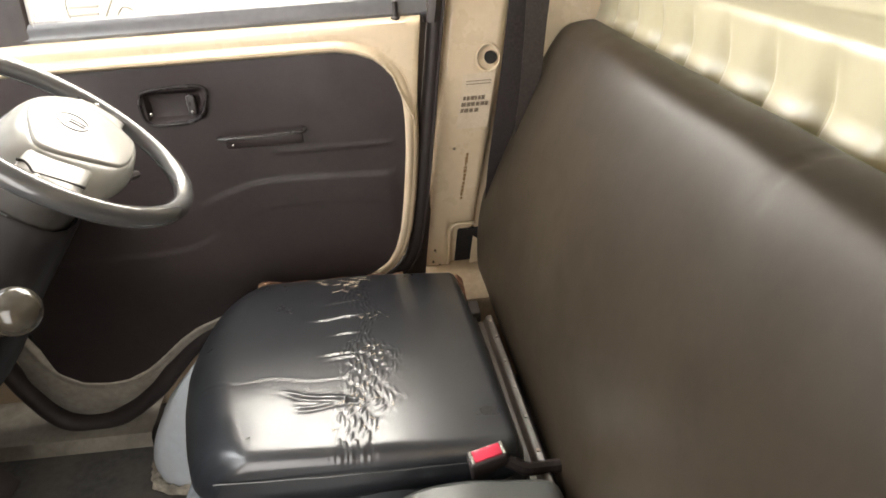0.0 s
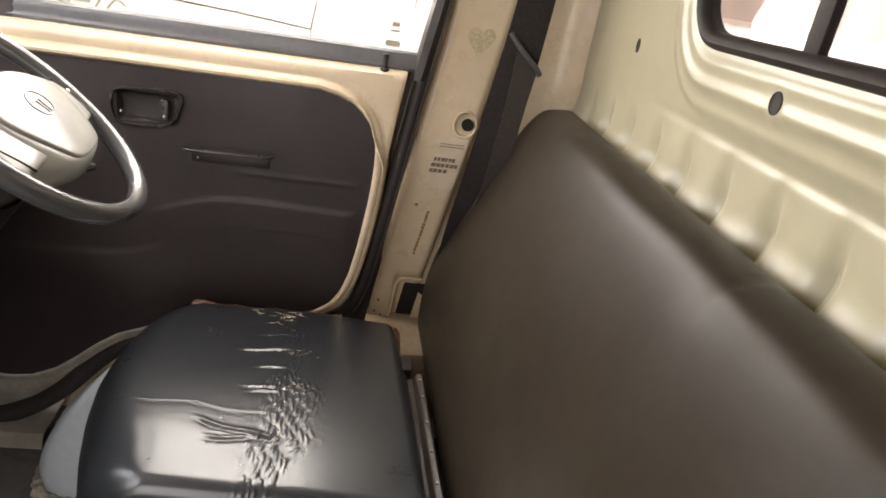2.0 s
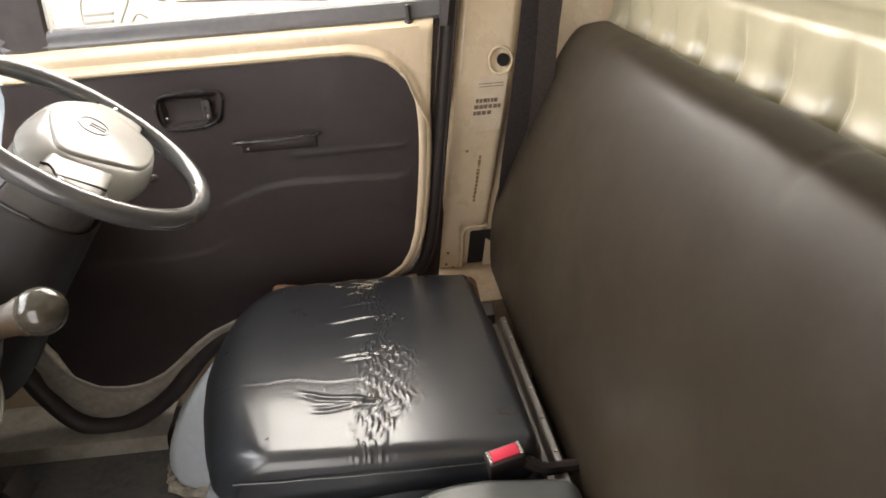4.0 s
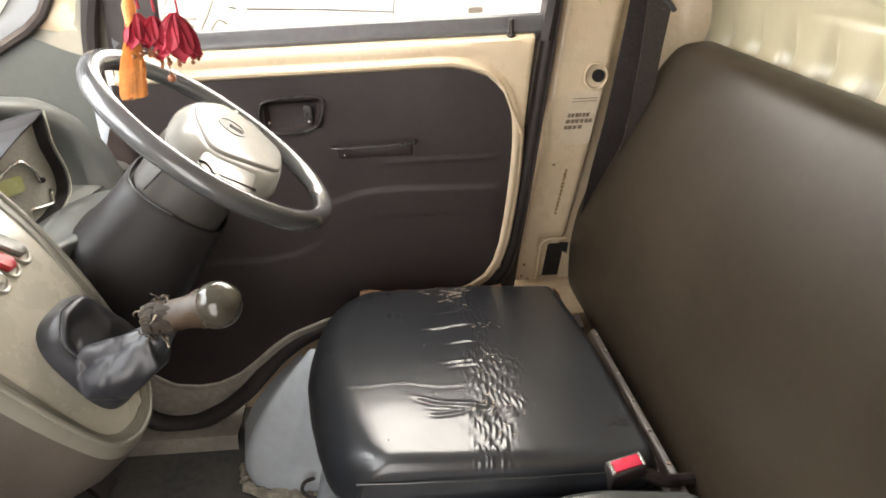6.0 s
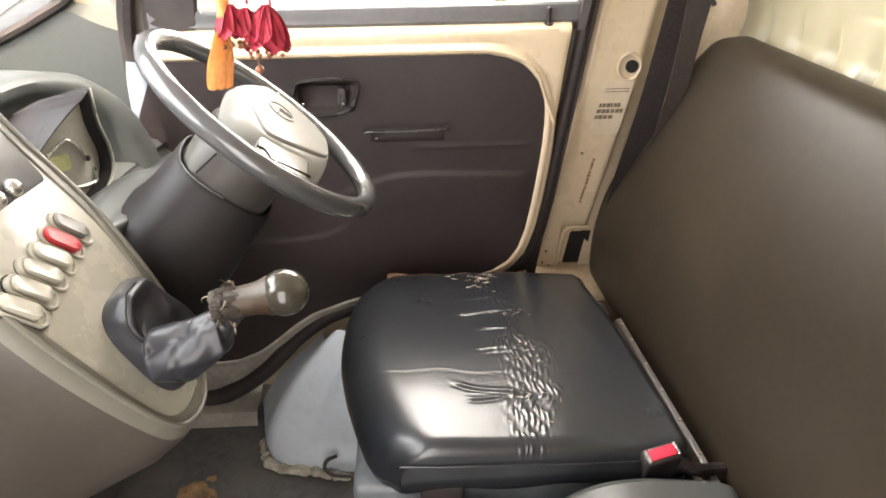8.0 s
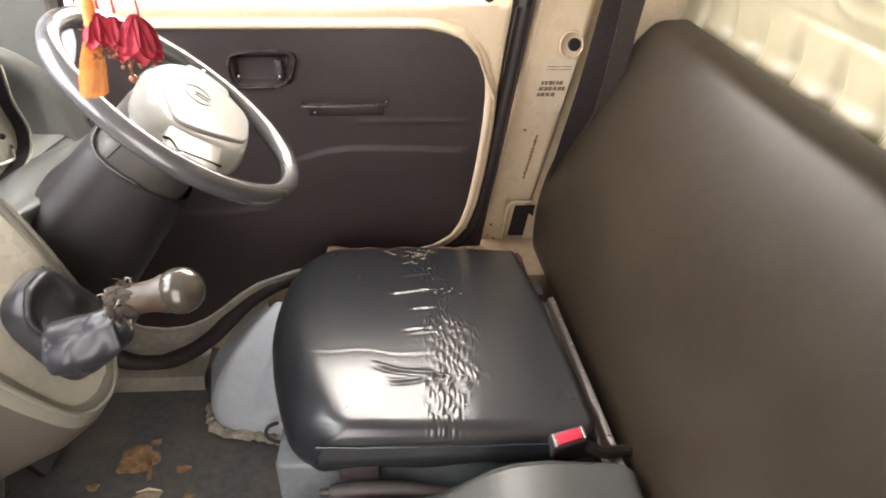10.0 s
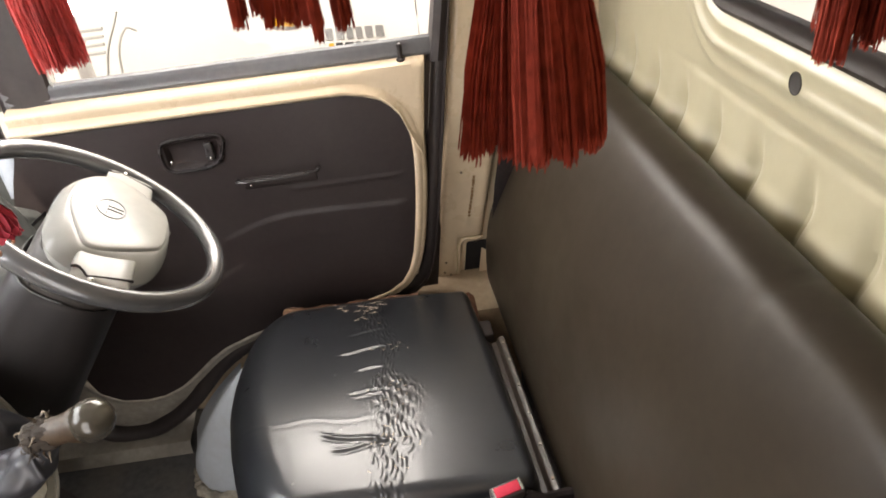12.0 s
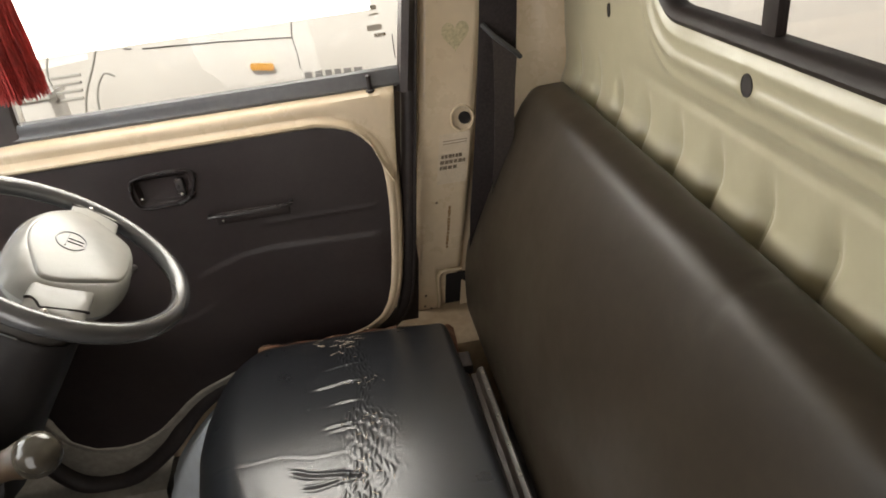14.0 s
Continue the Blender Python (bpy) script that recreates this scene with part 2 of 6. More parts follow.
# ---- building helpers ----
ORIGIN = {}


def thing(name, base, label, category, group="", kind=""):
    ob = new(name)
    ob.location = base
    ob.empty_display_size = 0.05
    ORIGIN[name] = Vector(base)
    ORIGIN[ob.name] = Vector(base)
    return tagged(ob, label, category, group, kind)


def as_mesh(name, bm, material, sharp=38):
    bmesh.ops.recalc_face_normals(bm, faces=bm.faces)
    me = bpy.data.meshes.new(name)
    bm.to_mesh(me)
    bm.free()
    me.shade_smooth()
    me.set_sharp_from_angle(angle=radians(sharp))
    me.materials.append(material)
    return me


def part(name, bm, material, parent, label="", sharp=38):
    base = ORIGIN[parent.name]
    bmesh.ops.translate(bm, vec=-base, verts=bm.verts)
    ob = new(name, as_mesh(name, bm, material, sharp))
    ob.parent = parent
    ORIGIN[ob.name] = base
    return tagged(ob, label)


def setting(name, bm, material, label, category, sharp=38):
    ob = new(name, as_mesh(name, bm, material, sharp))
    ORIGIN[ob.name] = Vector((0, 0, 0))
    return tagged(ob, label, category, kind="structure")


def single(name, bm, material, label, category, group="", kind="", sharp=38):
    ob = new(name, as_mesh(name, bm, material, sharp))
    ORIGIN[ob.name] = Vector((0, 0, 0))
    return tagged(ob, label, category, group, kind)


def bm_new():
    return bmesh.new()


def add_box(bm, lo, hi, bevel=0.0, segs=2, m=None):
    made = bmesh.ops.create_cube(bm, size=1)["verts"]
    lo, hi = Vector(lo), Vector(hi)
    for v in made:
        v.co = Vector(((v.co.x + 0.5) * (hi.x - lo.x) + lo.x, (v.co.y + 0.5) * (hi.y - lo.y) + lo.y, (v.co.z + 0.5) * (hi.z - lo.z) + lo.z))
    if bevel:
        edges = list({e for v in made for e in v.link_edges})
        out = bmesh.ops.bevel(bm, geom=edges, offset=bevel, segments=segs, affect="EDGES", profile=0.5)
        made = list({v for f in out["faces"] for v in f.verts} | {v for v in made if v.is_valid})
    if m is not None:
        bmesh.ops.transform(bm, matrix=m, verts=made)
    return made


def add_rings(bm, rings, closed=True, cap_start=False, cap_end=False):
    """Skin a list of rings (each a list of points of one length)."""
    vs = [[bm.verts.new(p) for p in ring] for ring in rings]
    count = len(vs[0])
    for a, b in zip(vs, vs[1:]):
        for i in range(count if closed else count - 1):
            j = (i + 1) % count
            bm.faces.new((a[i], a[j], b[j], b[i]))
    if cap_start:
        bm.faces.new(list(reversed(vs[0])))
    if cap_end:
        bm.faces.new(vs[-1])
    return vs


def add_tube(bm, pts, radius, sides=10, caps=True, flat=1.0, up=(0, 0, 1)):
    """A tube along points; radius is one number or one a point."""
    pts = [Vector(p) for p in pts]
    rings = []
    for i, p in enumerate(pts):
        d = (pts[min(i + 1, len(pts) - 1)] - pts[max(i - 1, 0)]).normalized()
        a = d.cross(Vector(up))
        if a.length < 1e-4:
            a = d.cross(Vector((1, 0, 0)))
        a.normalize()
        b = d.cross(a)
        r = radius[i] if isinstance(radius, (list, tuple)) else radius
        rings.append([p + (a * math.cos(k * math.tau / sides) + b * flat * math.sin(k * math.tau / sides)) * r for k in range(sides)])
    add_rings(bm, rings, True, caps, caps)


def add_ball(bm, centre, r, segs=16, rings=10, scale=(1, 1, 1)):
    made = bmesh.ops.create_uvsphere(bm, u_segments=segs, v_segments=rings, radius=r)["verts"]
    for v in made:
        v.co = Vector((v.co.x * scale[0], v.co.y * scale[1], v.co.z * scale[2])) + Vector(centre)
    return made


def add_grid(bm, rows):
    """A sheet through rows of points."""
    add_rings(bm, rows, closed=False)


def interp(x, table):
    """Smooth value at x from a short table of (x, value)."""
    if x <= table[0][0]:
        return table[0][1]
    for (a, va), (b, vb) in zip(table, table[1:]):
        if x <= b:
            return va + (vb - va) * (x - a) / (b - a)
    return table[-1][1]


def smooth(a, b, x):
    t = max(0.0, min(1.0, (x - a) / (b - a)))
    return t * t * (3 - 2 * t)


def curve_pts(pts, steps=8, closed=False):
    """Catmull-Rom curve through the points."""
    pts = [Vector(p) for p in pts]
    n = len(pts)
    out = []
    for i in range(n if closed else n - 1):
        if closed:
            p0, p1, p2, p3 = pts[i - 1], pts[i], pts[(i + 1) % n], pts[(i + 2) % n]
        else:
            p0, p1, p2, p3 = pts[max(i - 1, 0)], pts[i], pts[i + 1], pts[min(i + 2, n - 1)]
        for k in range(steps):
            t = k / steps
            out.append(0.5 * ((2 * p1) + (p2 - p0) * t + (2 * p0 - 5 * p1 + 4 * p2 - p3) * t * t + (3 * p1 - p0 - 3 * p2 + p3) * t * t * t))
    if not closed:
        out.append(pts[-1])
    return out


def offset_2d(pts, d, closed=True):
    """Offset a counter-clockwise (x, z) outline outwards by d."""
    out = []
    n = len(pts)
    for i in range(n):
        a = pts[i - 1] if (closed or i) else pts[i]
        b = pts[(i + 1) % n] if (closed or i < n - 1) else pts[i]
        t = Vector((b[0] - a[0], b[1] - a[1])).normalized()
        out.append((pts[i][0] + t.y * d, pts[i][1] - t.x * d))
    return out


def rounded_rect(w, h, r, steps=5):
    pts = []
    for cx, cy, a0 in ((w / 2 - r, h / 2 - r, 0), (-w / 2 + r, h / 2 - r, 90), (-w / 2 + r, -h / 2 + r, 180), (w / 2 - r, -h / 2 + r, 270)):
        for k in range(steps + 1):
            a = radians(a0 + 90 * k / steps)
            pts.append((cx + r * math.cos(a), cy + r * math.sin(a)))
    return pts


# ---- outside ----
bm = bm_new()
add_grid(bm, [[Vector((x, y, -0.55)) for x in (-400, -40, -8, 0, 8, 40, 400)] for y in (-400, -40, -8, 0, 8, 40, 400)])
setting("ground", bm, GROUND, "pale dusty concrete yard", "ground")

bm = bm_new()
add_box(bm, (5.5, -9, -0.55), (5.9, 12, 5.5), 0.03)
add_box(bm, (5.42, -9, 0.9), (5.5, 12, 1.05), 0.01)
setting("wall_yard", bm, PLASTER, "pale pink plastered yard wall", "wall")
# Unseen wall, added and made tall to block the sun
bm = bm_new()
add_box(bm, (-9, -2.75, -0.55), (5.5, -2.45, 4.6), 0.03)
setting("wall_yard_side", bm, PLASTER, "unseen plastered wall added to keep direct sun out of the cab", "wall")


# ---- cab shell ----
ROOF = 1.50
bm = bm_new()
add_box(bm, (-1.35, -0.86, -0.05), (0.42, 0.80, 0.0))
setting("floor", bm, FLOOR, "dark dirty cab floor with dried mud", "floor")

bm = bm_new()
rows = []
for i in range(25):
    x = -0.98 + i * (1.40 / 24)
    rows.append([Vector((x, -0.86 + k * (1.64 / 20), ROOF + 0.03 * (1 - ((k - 10) / 10) ** 2))) for k in range(21)])
add_grid(bm, rows)
rows = [[p + Vector((0, 0, 0.03)) for p in r] for r in rows]
add_grid(bm, rows)
setting("ceiling", bm, HEADLINER, "plain light headliner", "ceiling")

# rear bulkhead: ribbed lower part, flat band, shoulder round the window, opening
WIN_Y0, WIN_Y1, WIN_Z0, WIN_Z1, WIN_R = -0.37, 0.268, 1.086, 1.40, 0.075


def window_distance(y, z):
    """Distance outside the rounded window opening (negative inside)."""
    cy, cz = (WIN_Y0 + WIN_Y1) / 2, (WIN_Z0 + WIN_Z1) / 2
    qx, qy = abs(y - cy) - ((WIN_Y1 - WIN_Y0) / 2 - WIN_R), abs(z - cz) - ((WIN_Z1 - WIN_Z0) / 2 - WIN_R)
    return math.hypot(max(qx, 0), max(qy, 0)) + min(max(qx, qy), 0) - WIN_R


HOLES = ((0.036, 1.049, 0.0100, 0.0115), (0.468, 1.056, 0.0062, 0.0105))


def bulkhead_x(y, z):
    x = 0.338
    k = (y / 0.104) - round(y / 0.104)
    valley = math.exp(-(k * 0.104 / 0.013) ** 2)
    on = smooth(0.992, 0.900, z)
    x += on * (0.013 * valley + 0.007 * (1 - abs(2 * k)) ** 2 - 0.006)
    x -= 0.015 * smooth(0.930, 0.872, z)
    d = window_distance(y, z)
    x -= 0.014 * smooth(0.100, 0.030, d) - 0.004 * smooth(0.026, 0.010, d)
    x -= 0.0036 * math.exp(-((d - 0.046) / 0.006) ** 2) - 0.0014 * math.exp(-((d - 0.032) / 0.008) ** 2)
    x -= 0.0028 * math.exp(-((d - 0.017) / 0.006) ** 2) + 0.0036 * math.exp(-((d - 0.074) / 0.007) ** 2)
    x += 0.003 * math.exp(-((z - 0.988) / 0.006) ** 2) * smooth(0.40, 0.30, y)
    for hy, hz, ry, rz in HOLES:
        r = math.hypot((y - hy) / ry, (z - hz) / rz)
        x += ((0.3245 if hy < 0.2 else 0.338) - x) * smooth(1.9, 1.25, r)
    return x


ys = [-0.86 + i * 0.02 for i in range(24)] + [-0.38 + i * 0.0058 for i in range(199)]
zs = [0.0, 0.2, 0.35] + [0.5, 0.65, 0.78] + [0.84 + k * 0.0044 for k in range(130)] + [1.45, ROOF + 0.02]
bm = bm_new()
grid = {}
for a, y in enumerate(ys):
    for b, z in enumerate(zs):
        grid[a, b] = bm.verts.new((bulkhead_x(y, z), y, z))
for a in range(len(ys) - 1):
    for b in range(len(zs) - 1):
        yc, zc = (ys[a] + ys[a + 1]) / 2, (zs[b] + zs[b + 1]) / 2
        hole = window_distance(yc, zc) < 0.0
        if not hole:
            bm.faces.new((grid[a, b], grid[a + 1, b], grid[a + 1, b + 1], grid[a, b + 1]))
loose = [v for v in bm.verts if not v.link_faces]
bmesh.ops.delete(bm, geom=loose, context="VERTS")
bulkhead = setting("wall_rear", bm, IVORY, "ivory painted ribbed metal bulkhead", "wall")
# No opening is cut: dark discs on the sheet stand for shaded holes
for hy, hz, ry, rz in HOLES:
    bm = bm_new()
    add_rings(bm, [[Vector((bulkhead_x(hy, hz) + 0.001 - h, hy + k * ry * math.cos(a * math.tau / 24), hz + k * rz * math.sin(a * math.tau / 24))) for a in range(24)] for k, h in ((1.06, 0.0), (1.03, 0.0022), (0.98, 0.0022), (0.94, 0.0016))], True, False, True)
    part("drain_hole", bm, CAVITY, bulkhead, "dark oval disc drawn for a shaded hole in the bulkhead")
outer = []
cy, cz, hw, hh = (WIN_Y0 + WIN_Y1) / 2, (WIN_Z0 + WIN_Z1) / 2, (WIN_Y1 - WIN_Y0) / 2, (WIN_Z1 - WIN_Z0) / 2
for px, pz, a0 in ((hw - WIN_R, hh - WIN_R, 0), (-hw + WIN_R, hh - WIN_R, 90), (-hw + WIN_R, -hh + WIN_R, 180), (hw - WIN_R, -hh + WIN_R, 270)):
    for k in range(9):
        a = radians(a0 + 90 * k / 8)
        outer.append((cy + px + WIN_R * math.cos(a), cz + pz + WIN_R * math.sin(a)))


def seal_ring(d, x):
    return [Vector((x, y, z)) for y, z in offset_2d(outer, d)]


rear_window = thing("window_1", (0.33, cy, WIN_Z0), "sliding rear cab window in a black rubber seal", "window", kind="structure")
bm = bm_new()
add_rings(bm, [seal_ring(0.005, 0.330), seal_ring(0.003, 0.321), seal_ring(-0.003, 0.317), seal_ring(-0.009, 0.319), seal_ring(-0.014, 0.324), seal_ring(-0.015, 0.332), seal_ring(-0.015, 0.345)])
SEAL = surface("brown_black_rubber", (0.020, 0.014, 0.012), 0.55, grain=0.15, grain_scale=80, stain=(0.040, 0.031, 0.027), stain_amount=0.4, stain_scale=9, spec=0.3)
part("seal", bm, SEAL, rear_window)
bm = bm_new()
add_box(bm, (0.327, 0.004, WIN_Z0 + 0.012), (0.342, 0.030, WIN_Z1 - 0.012), 0.004)
part("divider", bm, SEAL, rear_window)
for y0, y1 in ((WIN_Y0 + 0.012, 0.006), (0.028, WIN_Y1 - 0.012)):
    bm = bm_new()
    add_box(bm, (0.333, y0, WIN_Z0 + 0.012), (0.337, y1, WIN_Z1 - 0.012))
    pane = part("pane", bm, PANE, rear_window)
    pane.visible_shadow = False
bm = bm_new()
add_box(bm, (0.40, -0.86, 0.0), (0.42, 0.80, 1.03))
setting("wall_rear_skin", bm, IVORY, "outer metal skin behind the bulkhead", "wall")

# far side of the body behind the pillar
bm = bm_new()
rows = []
for z in [0.0, 0.3, 0.45, 0.6, 0.7, 0.8, 0.9, 1.0, 1.1, 1.2, 1.35, ROOF + 0.02]:
    lean = 0.0 if z < 0.7 else -(z - 0.7) * 0.05
    edge = 0.065 + (z - 0.36) * 0.162
    rows.append([Vector((edge + 0.004, 0.742 + lean + 0.03, z)), Vector((edge + 0.03, 0.775 + lean, z)), Vector((0.29, 0.765 + lean, z)), Vector((0.325, 0.75 + lean, z)), Vector((0.345, 0.72 + lean, z))])
add_grid(bm, rows)
setting("wall_side_rear", bm, CREAM, "cream painted side panel behind the door pillar", "wall")


# B pillar
def pillar_front(z):
    return -0.045 + (z - 0.385) * 0.146 + 0.0


def pillar_rear(z):
    return 0.063 + (z - 0.362) * 0.164


def pillar_y(z):
    return 0.705 + max(0.0, 0.80 - z) * 0.155


bm = bm_new()
rows = []
zs = [0.30 + i * 0.0125 for i in range(97)]
cols = [-0.06, -0.03, 0.0] + [k / 24 for k in range(1, 24)] + [1.0, 1.04, 1.10]
for z in zs:
    a, b, y0 = pillar_front(z), pillar_rear(z), pillar_y(z)
    row = []
    for c in cols:
        x = a + (b - a) * c
        y = y0
        if c < 0.12:
            y += 0.010 * smooth(0.12, 0.03, c) + (0.03 if c < -0.04 else 0.012 if c < -0.02 else 0)
        if c > 0.93:
            y += 0.006 * smooth(0.93, 1.0, c) + (0.05 if c > 1.06 else 0.02 if c > 1.02 else 0)
        # pressed frame round the slot
        dx, dz = 0.022 - x, z - 0.463
        inside = min(smooth(0.017, 0.024, x), smooth(0.470, 0.460, z))
        y += 0.010 * inside
        # pressed ring round the striker hole
        r = math.hypot(x - 0.117, z - 0.843)
        y += 0.004 * smooth(0.026, 0.020, r)
        row.append(Vector((x, y, z)))
    rows.append(row)
add_grid(bm, rows)
pillar = setting("pillar_door", bm, CREAM, "cream painted door pillar with worn labels", "pillar")


def on_pillar(x, z, h):
    return Vector((x, pillar_y(z) - h, z))


# Dark plate on the uncut pillar, in place of the slot's shade
bm = bm_new()
add_rings(bm, [[on_pillar(x, z, -0.0085 - h) for x, z in ((0.030, 0.332), (0.084, 0.332), (0.092, 0.445), (0.047, 0.446), (0.043, 0.441))] for h in (0.004, 0.0)], True, False, True)
part("slot", bm, HOLE, pillar, "dark plate drawn for the shaded opening at the pillar's foot")
bm = bm_new()
bead = curve_pts([(-0.040, 0.341, 0), (-0.005, 0.337, 0), (0.012, 0.345, 0), (0.0195, 0.368, 0), (0.0225, 0.41, 0), (0.0265, 0.446, 0), (0.040, 0.4615, 0), (0.068, 0.462, 0), (0.082, 0.462, 0)], 6)
add_tube(bm, [on_pillar(p.x, p.y, -0.0015) for p in bead], 0.0040, 8)
part("slot_bead", bm, CREAM, pillar)
bm = bm_new()
add_tube(bm, [on_pillar(p.x - 0.0045, p.y + 0.0045, 0.0002) for p in bead], 0.0012, 6)
part("bead_line", bm, GLUE, pillar, "brownish line along the pressed bead")
# Dark plug flush with the pillar, in place of the striker hole's shade
bm = bm_new()
add_tube(bm, [(0.122, 0.7035, 0.843), (0.122, 0.72, 0.843)], 0.0125, 20, up=(0, 0, 1))
part("hole", bm, HOLE, pillar, "round dark plug drawn for the shaded striker hole")
bm = bm_new()
ring = [[on_pillar(0.117 + (r * math.cos(k * math.tau / 28)), 0.843 + r * 1.15 * math.sin(k * math.tau / 28), h) for k in range(28)] for r, h in ((0.026, -0.002), (0.024, 0.003), (0.0215, 0.003), (0.019, -0.003))]
add_rings(bm, ring)
part("pressed_ring", bm, CREAM, pillar)


def pillar_plate(name, u0, u1, z0, z1, h, mat, label):
    """A thin printed patch on the pillar; u runs across its width in metres from the slanted middle line."""
    bm = bm_new()
    rows = []
    for k in range(7):
        z = z0 + (z1 - z0) * k / 6
        s = (z - 0.76) * 0.155
        rows.append([on_pillar(u0 + s, z, h), on_pillar((u0 + u1) / 2 + s, z, h), on_pillar(u1 + s, z, h)])
    add_grid(bm, rows)
    return part(name, bm, mat, pillar, label)


pillar_plate("paper_label", 0.058, 0.122, 0.700, 0.815, 0.0012, PAPER, "faded paper label with printed bars")
rng = random.Random(3)
for z, u0, u1 in ((0.765, 0.064, 0.108), (0.752, 0.062, 0.116), (0.739, 0.062, 0.100)):
    u = u0
    while u < u1:
        w = rng.uniform(0.004, 0.010)
        pillar_plate("print_bar", u, min(u + w, u1), z - 0.0042, z + 0.0042, 0.0020, DECAL, "")
        u += w + rng.uniform(0.0008, 0.0025)
for z in (0.800, 0.794):
    pillar_plate("print_line", 0.066, 0.116, z - 0.0008, z + 0.0008, 0.0020, DECAL, "")
z = 0.530
while z < 0.640:
    dz = rng.uniform(0.004, 0.009)
    pillar_plate("stamp_mark", 0.086 + rng.uniform(-0.0006, 0.0006), 0.0915 + rng.uniform(-0.001, 0.0012), z, z + dz, 0.0012, STAMP, "")
    z += dz + rng.uniform(0.0006, 0.003)
bm = bm_new()
heart = []
for k in range(26):
    a = k * math.tau / 26
    heart.append((0.0285 * (math.sin(a) ** 3) * 1.0, 0.0017 * (13 * math.cos(a) - 5 * math.cos(2 * a) - 2 * math.cos(3 * a) - math.cos(4 * a))))
vs = [bm.verts.new(on_pillar(0.121 + u * 0.95 + v * 0.1, 1.008 + v * 1.15, 0.0012)) for u, v in heart]
bm.faces.new(vs)
part("glue_mark", bm, GLUE, pillar, "yellowed glue mark of a lost sticker")
for x, z in ((-0.018, 0.362), (-0.003, 0.352), (0.043, 0.655), (-0.012, 0.395)):
    bm = bm_new()
    add_ball(bm, on_pillar(x, z, 0.0), 0.0032, 8, 6)
    part("rivet", bm, DECAL, pillar)

# Plates added to stop daylight in the gaps; the front one is dark as shade
bm = bm_new()
add_grid(bm, [[Vector((pillar_front(z) - 0.05, 0.752, z)), Vector((pillar_front(z) + 0.012, 0.752, z))] for z in (0.30, 0.5, 0.7, 0.9, 0.94)])
part("front_jamb", bm, RUBBER, pillar, "dark plate added to close the gap behind the door edge")
bm = bm_new()
add_grid(bm, [[Vector((pillar_rear(z) - 0.01, 0.80, z)), Vector((pillar_rear(z) + 0.07, 0.80, z))] for z in (0.30, 0.6, 0.9, 1.2, ROOF)])
part("rear_jamb", bm, CREAM, pillar)

# ledge at the pillar's foot and the side of the body below
bm = bm_new()
prof = [(0.80, 0.36), (0.775, 0.352), (0.75, 0.345), (0.66, 0.338), (0.645, 0.33), (0.64, 0.31), (0.64, 0.0)]
add_grid(bm, [[Vector((x, y, z)) for y, z in prof] for x in (-0.12, -0.05, 0.02, 0.09, 0.14)])
# Darker, browner cream than the pillar's, with blotches
setting("ledge", bm, surface("darker_cream_ledge_paint", (0.40, 0.30, 0.195), 0.5, grain=0.1, grain_scale=70, stain=(0.20, 0.12, 0.065), stain_amount=0.55, stain_scale=14, stain_detail=5), "cream painted ledge under the door pillar", "trim")
bm = bm_new()
add_box(bm, (-1.35, 0.80, -0.45), (0.42, 0.83, 0.30))
setting("wall_side", bm, CREAM, "outer side of the cab body", "wall")

# near side of the body, out of view; opening assumed for the fill lamp
bm = bm_new()
add_box(bm, (-1.35, -0.92, -0.45), (0.42, -0.86, 0.28))
add_box(bm, (-1.35, -0.92, 1.43), (0.42, -0.86, ROOF + 0.05))
add_box(bm, (-1.35, -0.92, 0.28), (-0.80, -0.86, 1.43))
add_box(bm, (-0.06, -0.92, 0.28), (0.42, -0.86, 1.43))
setting("wall_near_side", bm, CREAM, "cream painted near side of the cab, unseen, its door assumed open", "wall")

# front: firewall, windscreen and its frame
bm = bm_new()
add_box(bm, (-1.37, -0.86, -0.05), (-1.33, 0.80, 0.92))
setting("wall_front", bm, DARKGREY, "dark firewall below the windscreen", "wall")
screen = thing("window_2", (-1.33, 0, 0.95), "windscreen with a black rubber seal", "window", kind="structure")


SCREEN_EDGE = [(0.0, -1.20, 0.895), (0.10, -1.092, 0.927), (0.2, -1.021, 0.957), (0.3, -0.951, 0.990), (0.35, -0.920, 1.013), (0.45, -0.880, 1.07), (0.6, -0.810, 1.19), (0.8, -0.725, 1.35), (1.0, -0.65, 1.50)]


def screen_pt(y, s, h=0.0):
    """A point of the raked windscreen: s from 0 at its foot to 1 at the roof."""
    w = min(1.0, (abs(y) / 0.71)) ** 3
    ex, ez = interp(s, [(a, b) for a, b, _ in SCREEN_EDGE]), interp(s, [(a, c) for a, _, c in SCREEN_EDGE])
    mx, mz = -1.27 + 0.56 * s, 0.90 + 0.61 * s
    return Vector((mx + (ex - mx) * w + h * 0.75, y, mz + (ez - mz) * w - h * 0.6))


bm = bm_new()
add_grid(bm, [[screen_pt(-0.71 + 1.42 * k / 24, s / 16) for k in range(25)] for s in range(17)])
pane = part("pane", bm, PANE, screen)
sol = pane.modifiers.new("thickness", "SOLIDIFY")
sol.thickness = 0.005
pane.visible_shadow = False
bm = bm_new()
path = [screen_pt(-0.70, s / 20, 0.01) for s in range(21)][::-1] + [screen_pt(-0.70 + 1.40 * k / 24, 0, 0.01) for k in range(1, 25)] + [screen_pt(0.70, s / 20, 0.01) for s in range(1, 21)]
add_tube(bm, path, 0.011, 8)
part("seal", bm, RUBBER, screen)
bm = bm_new()
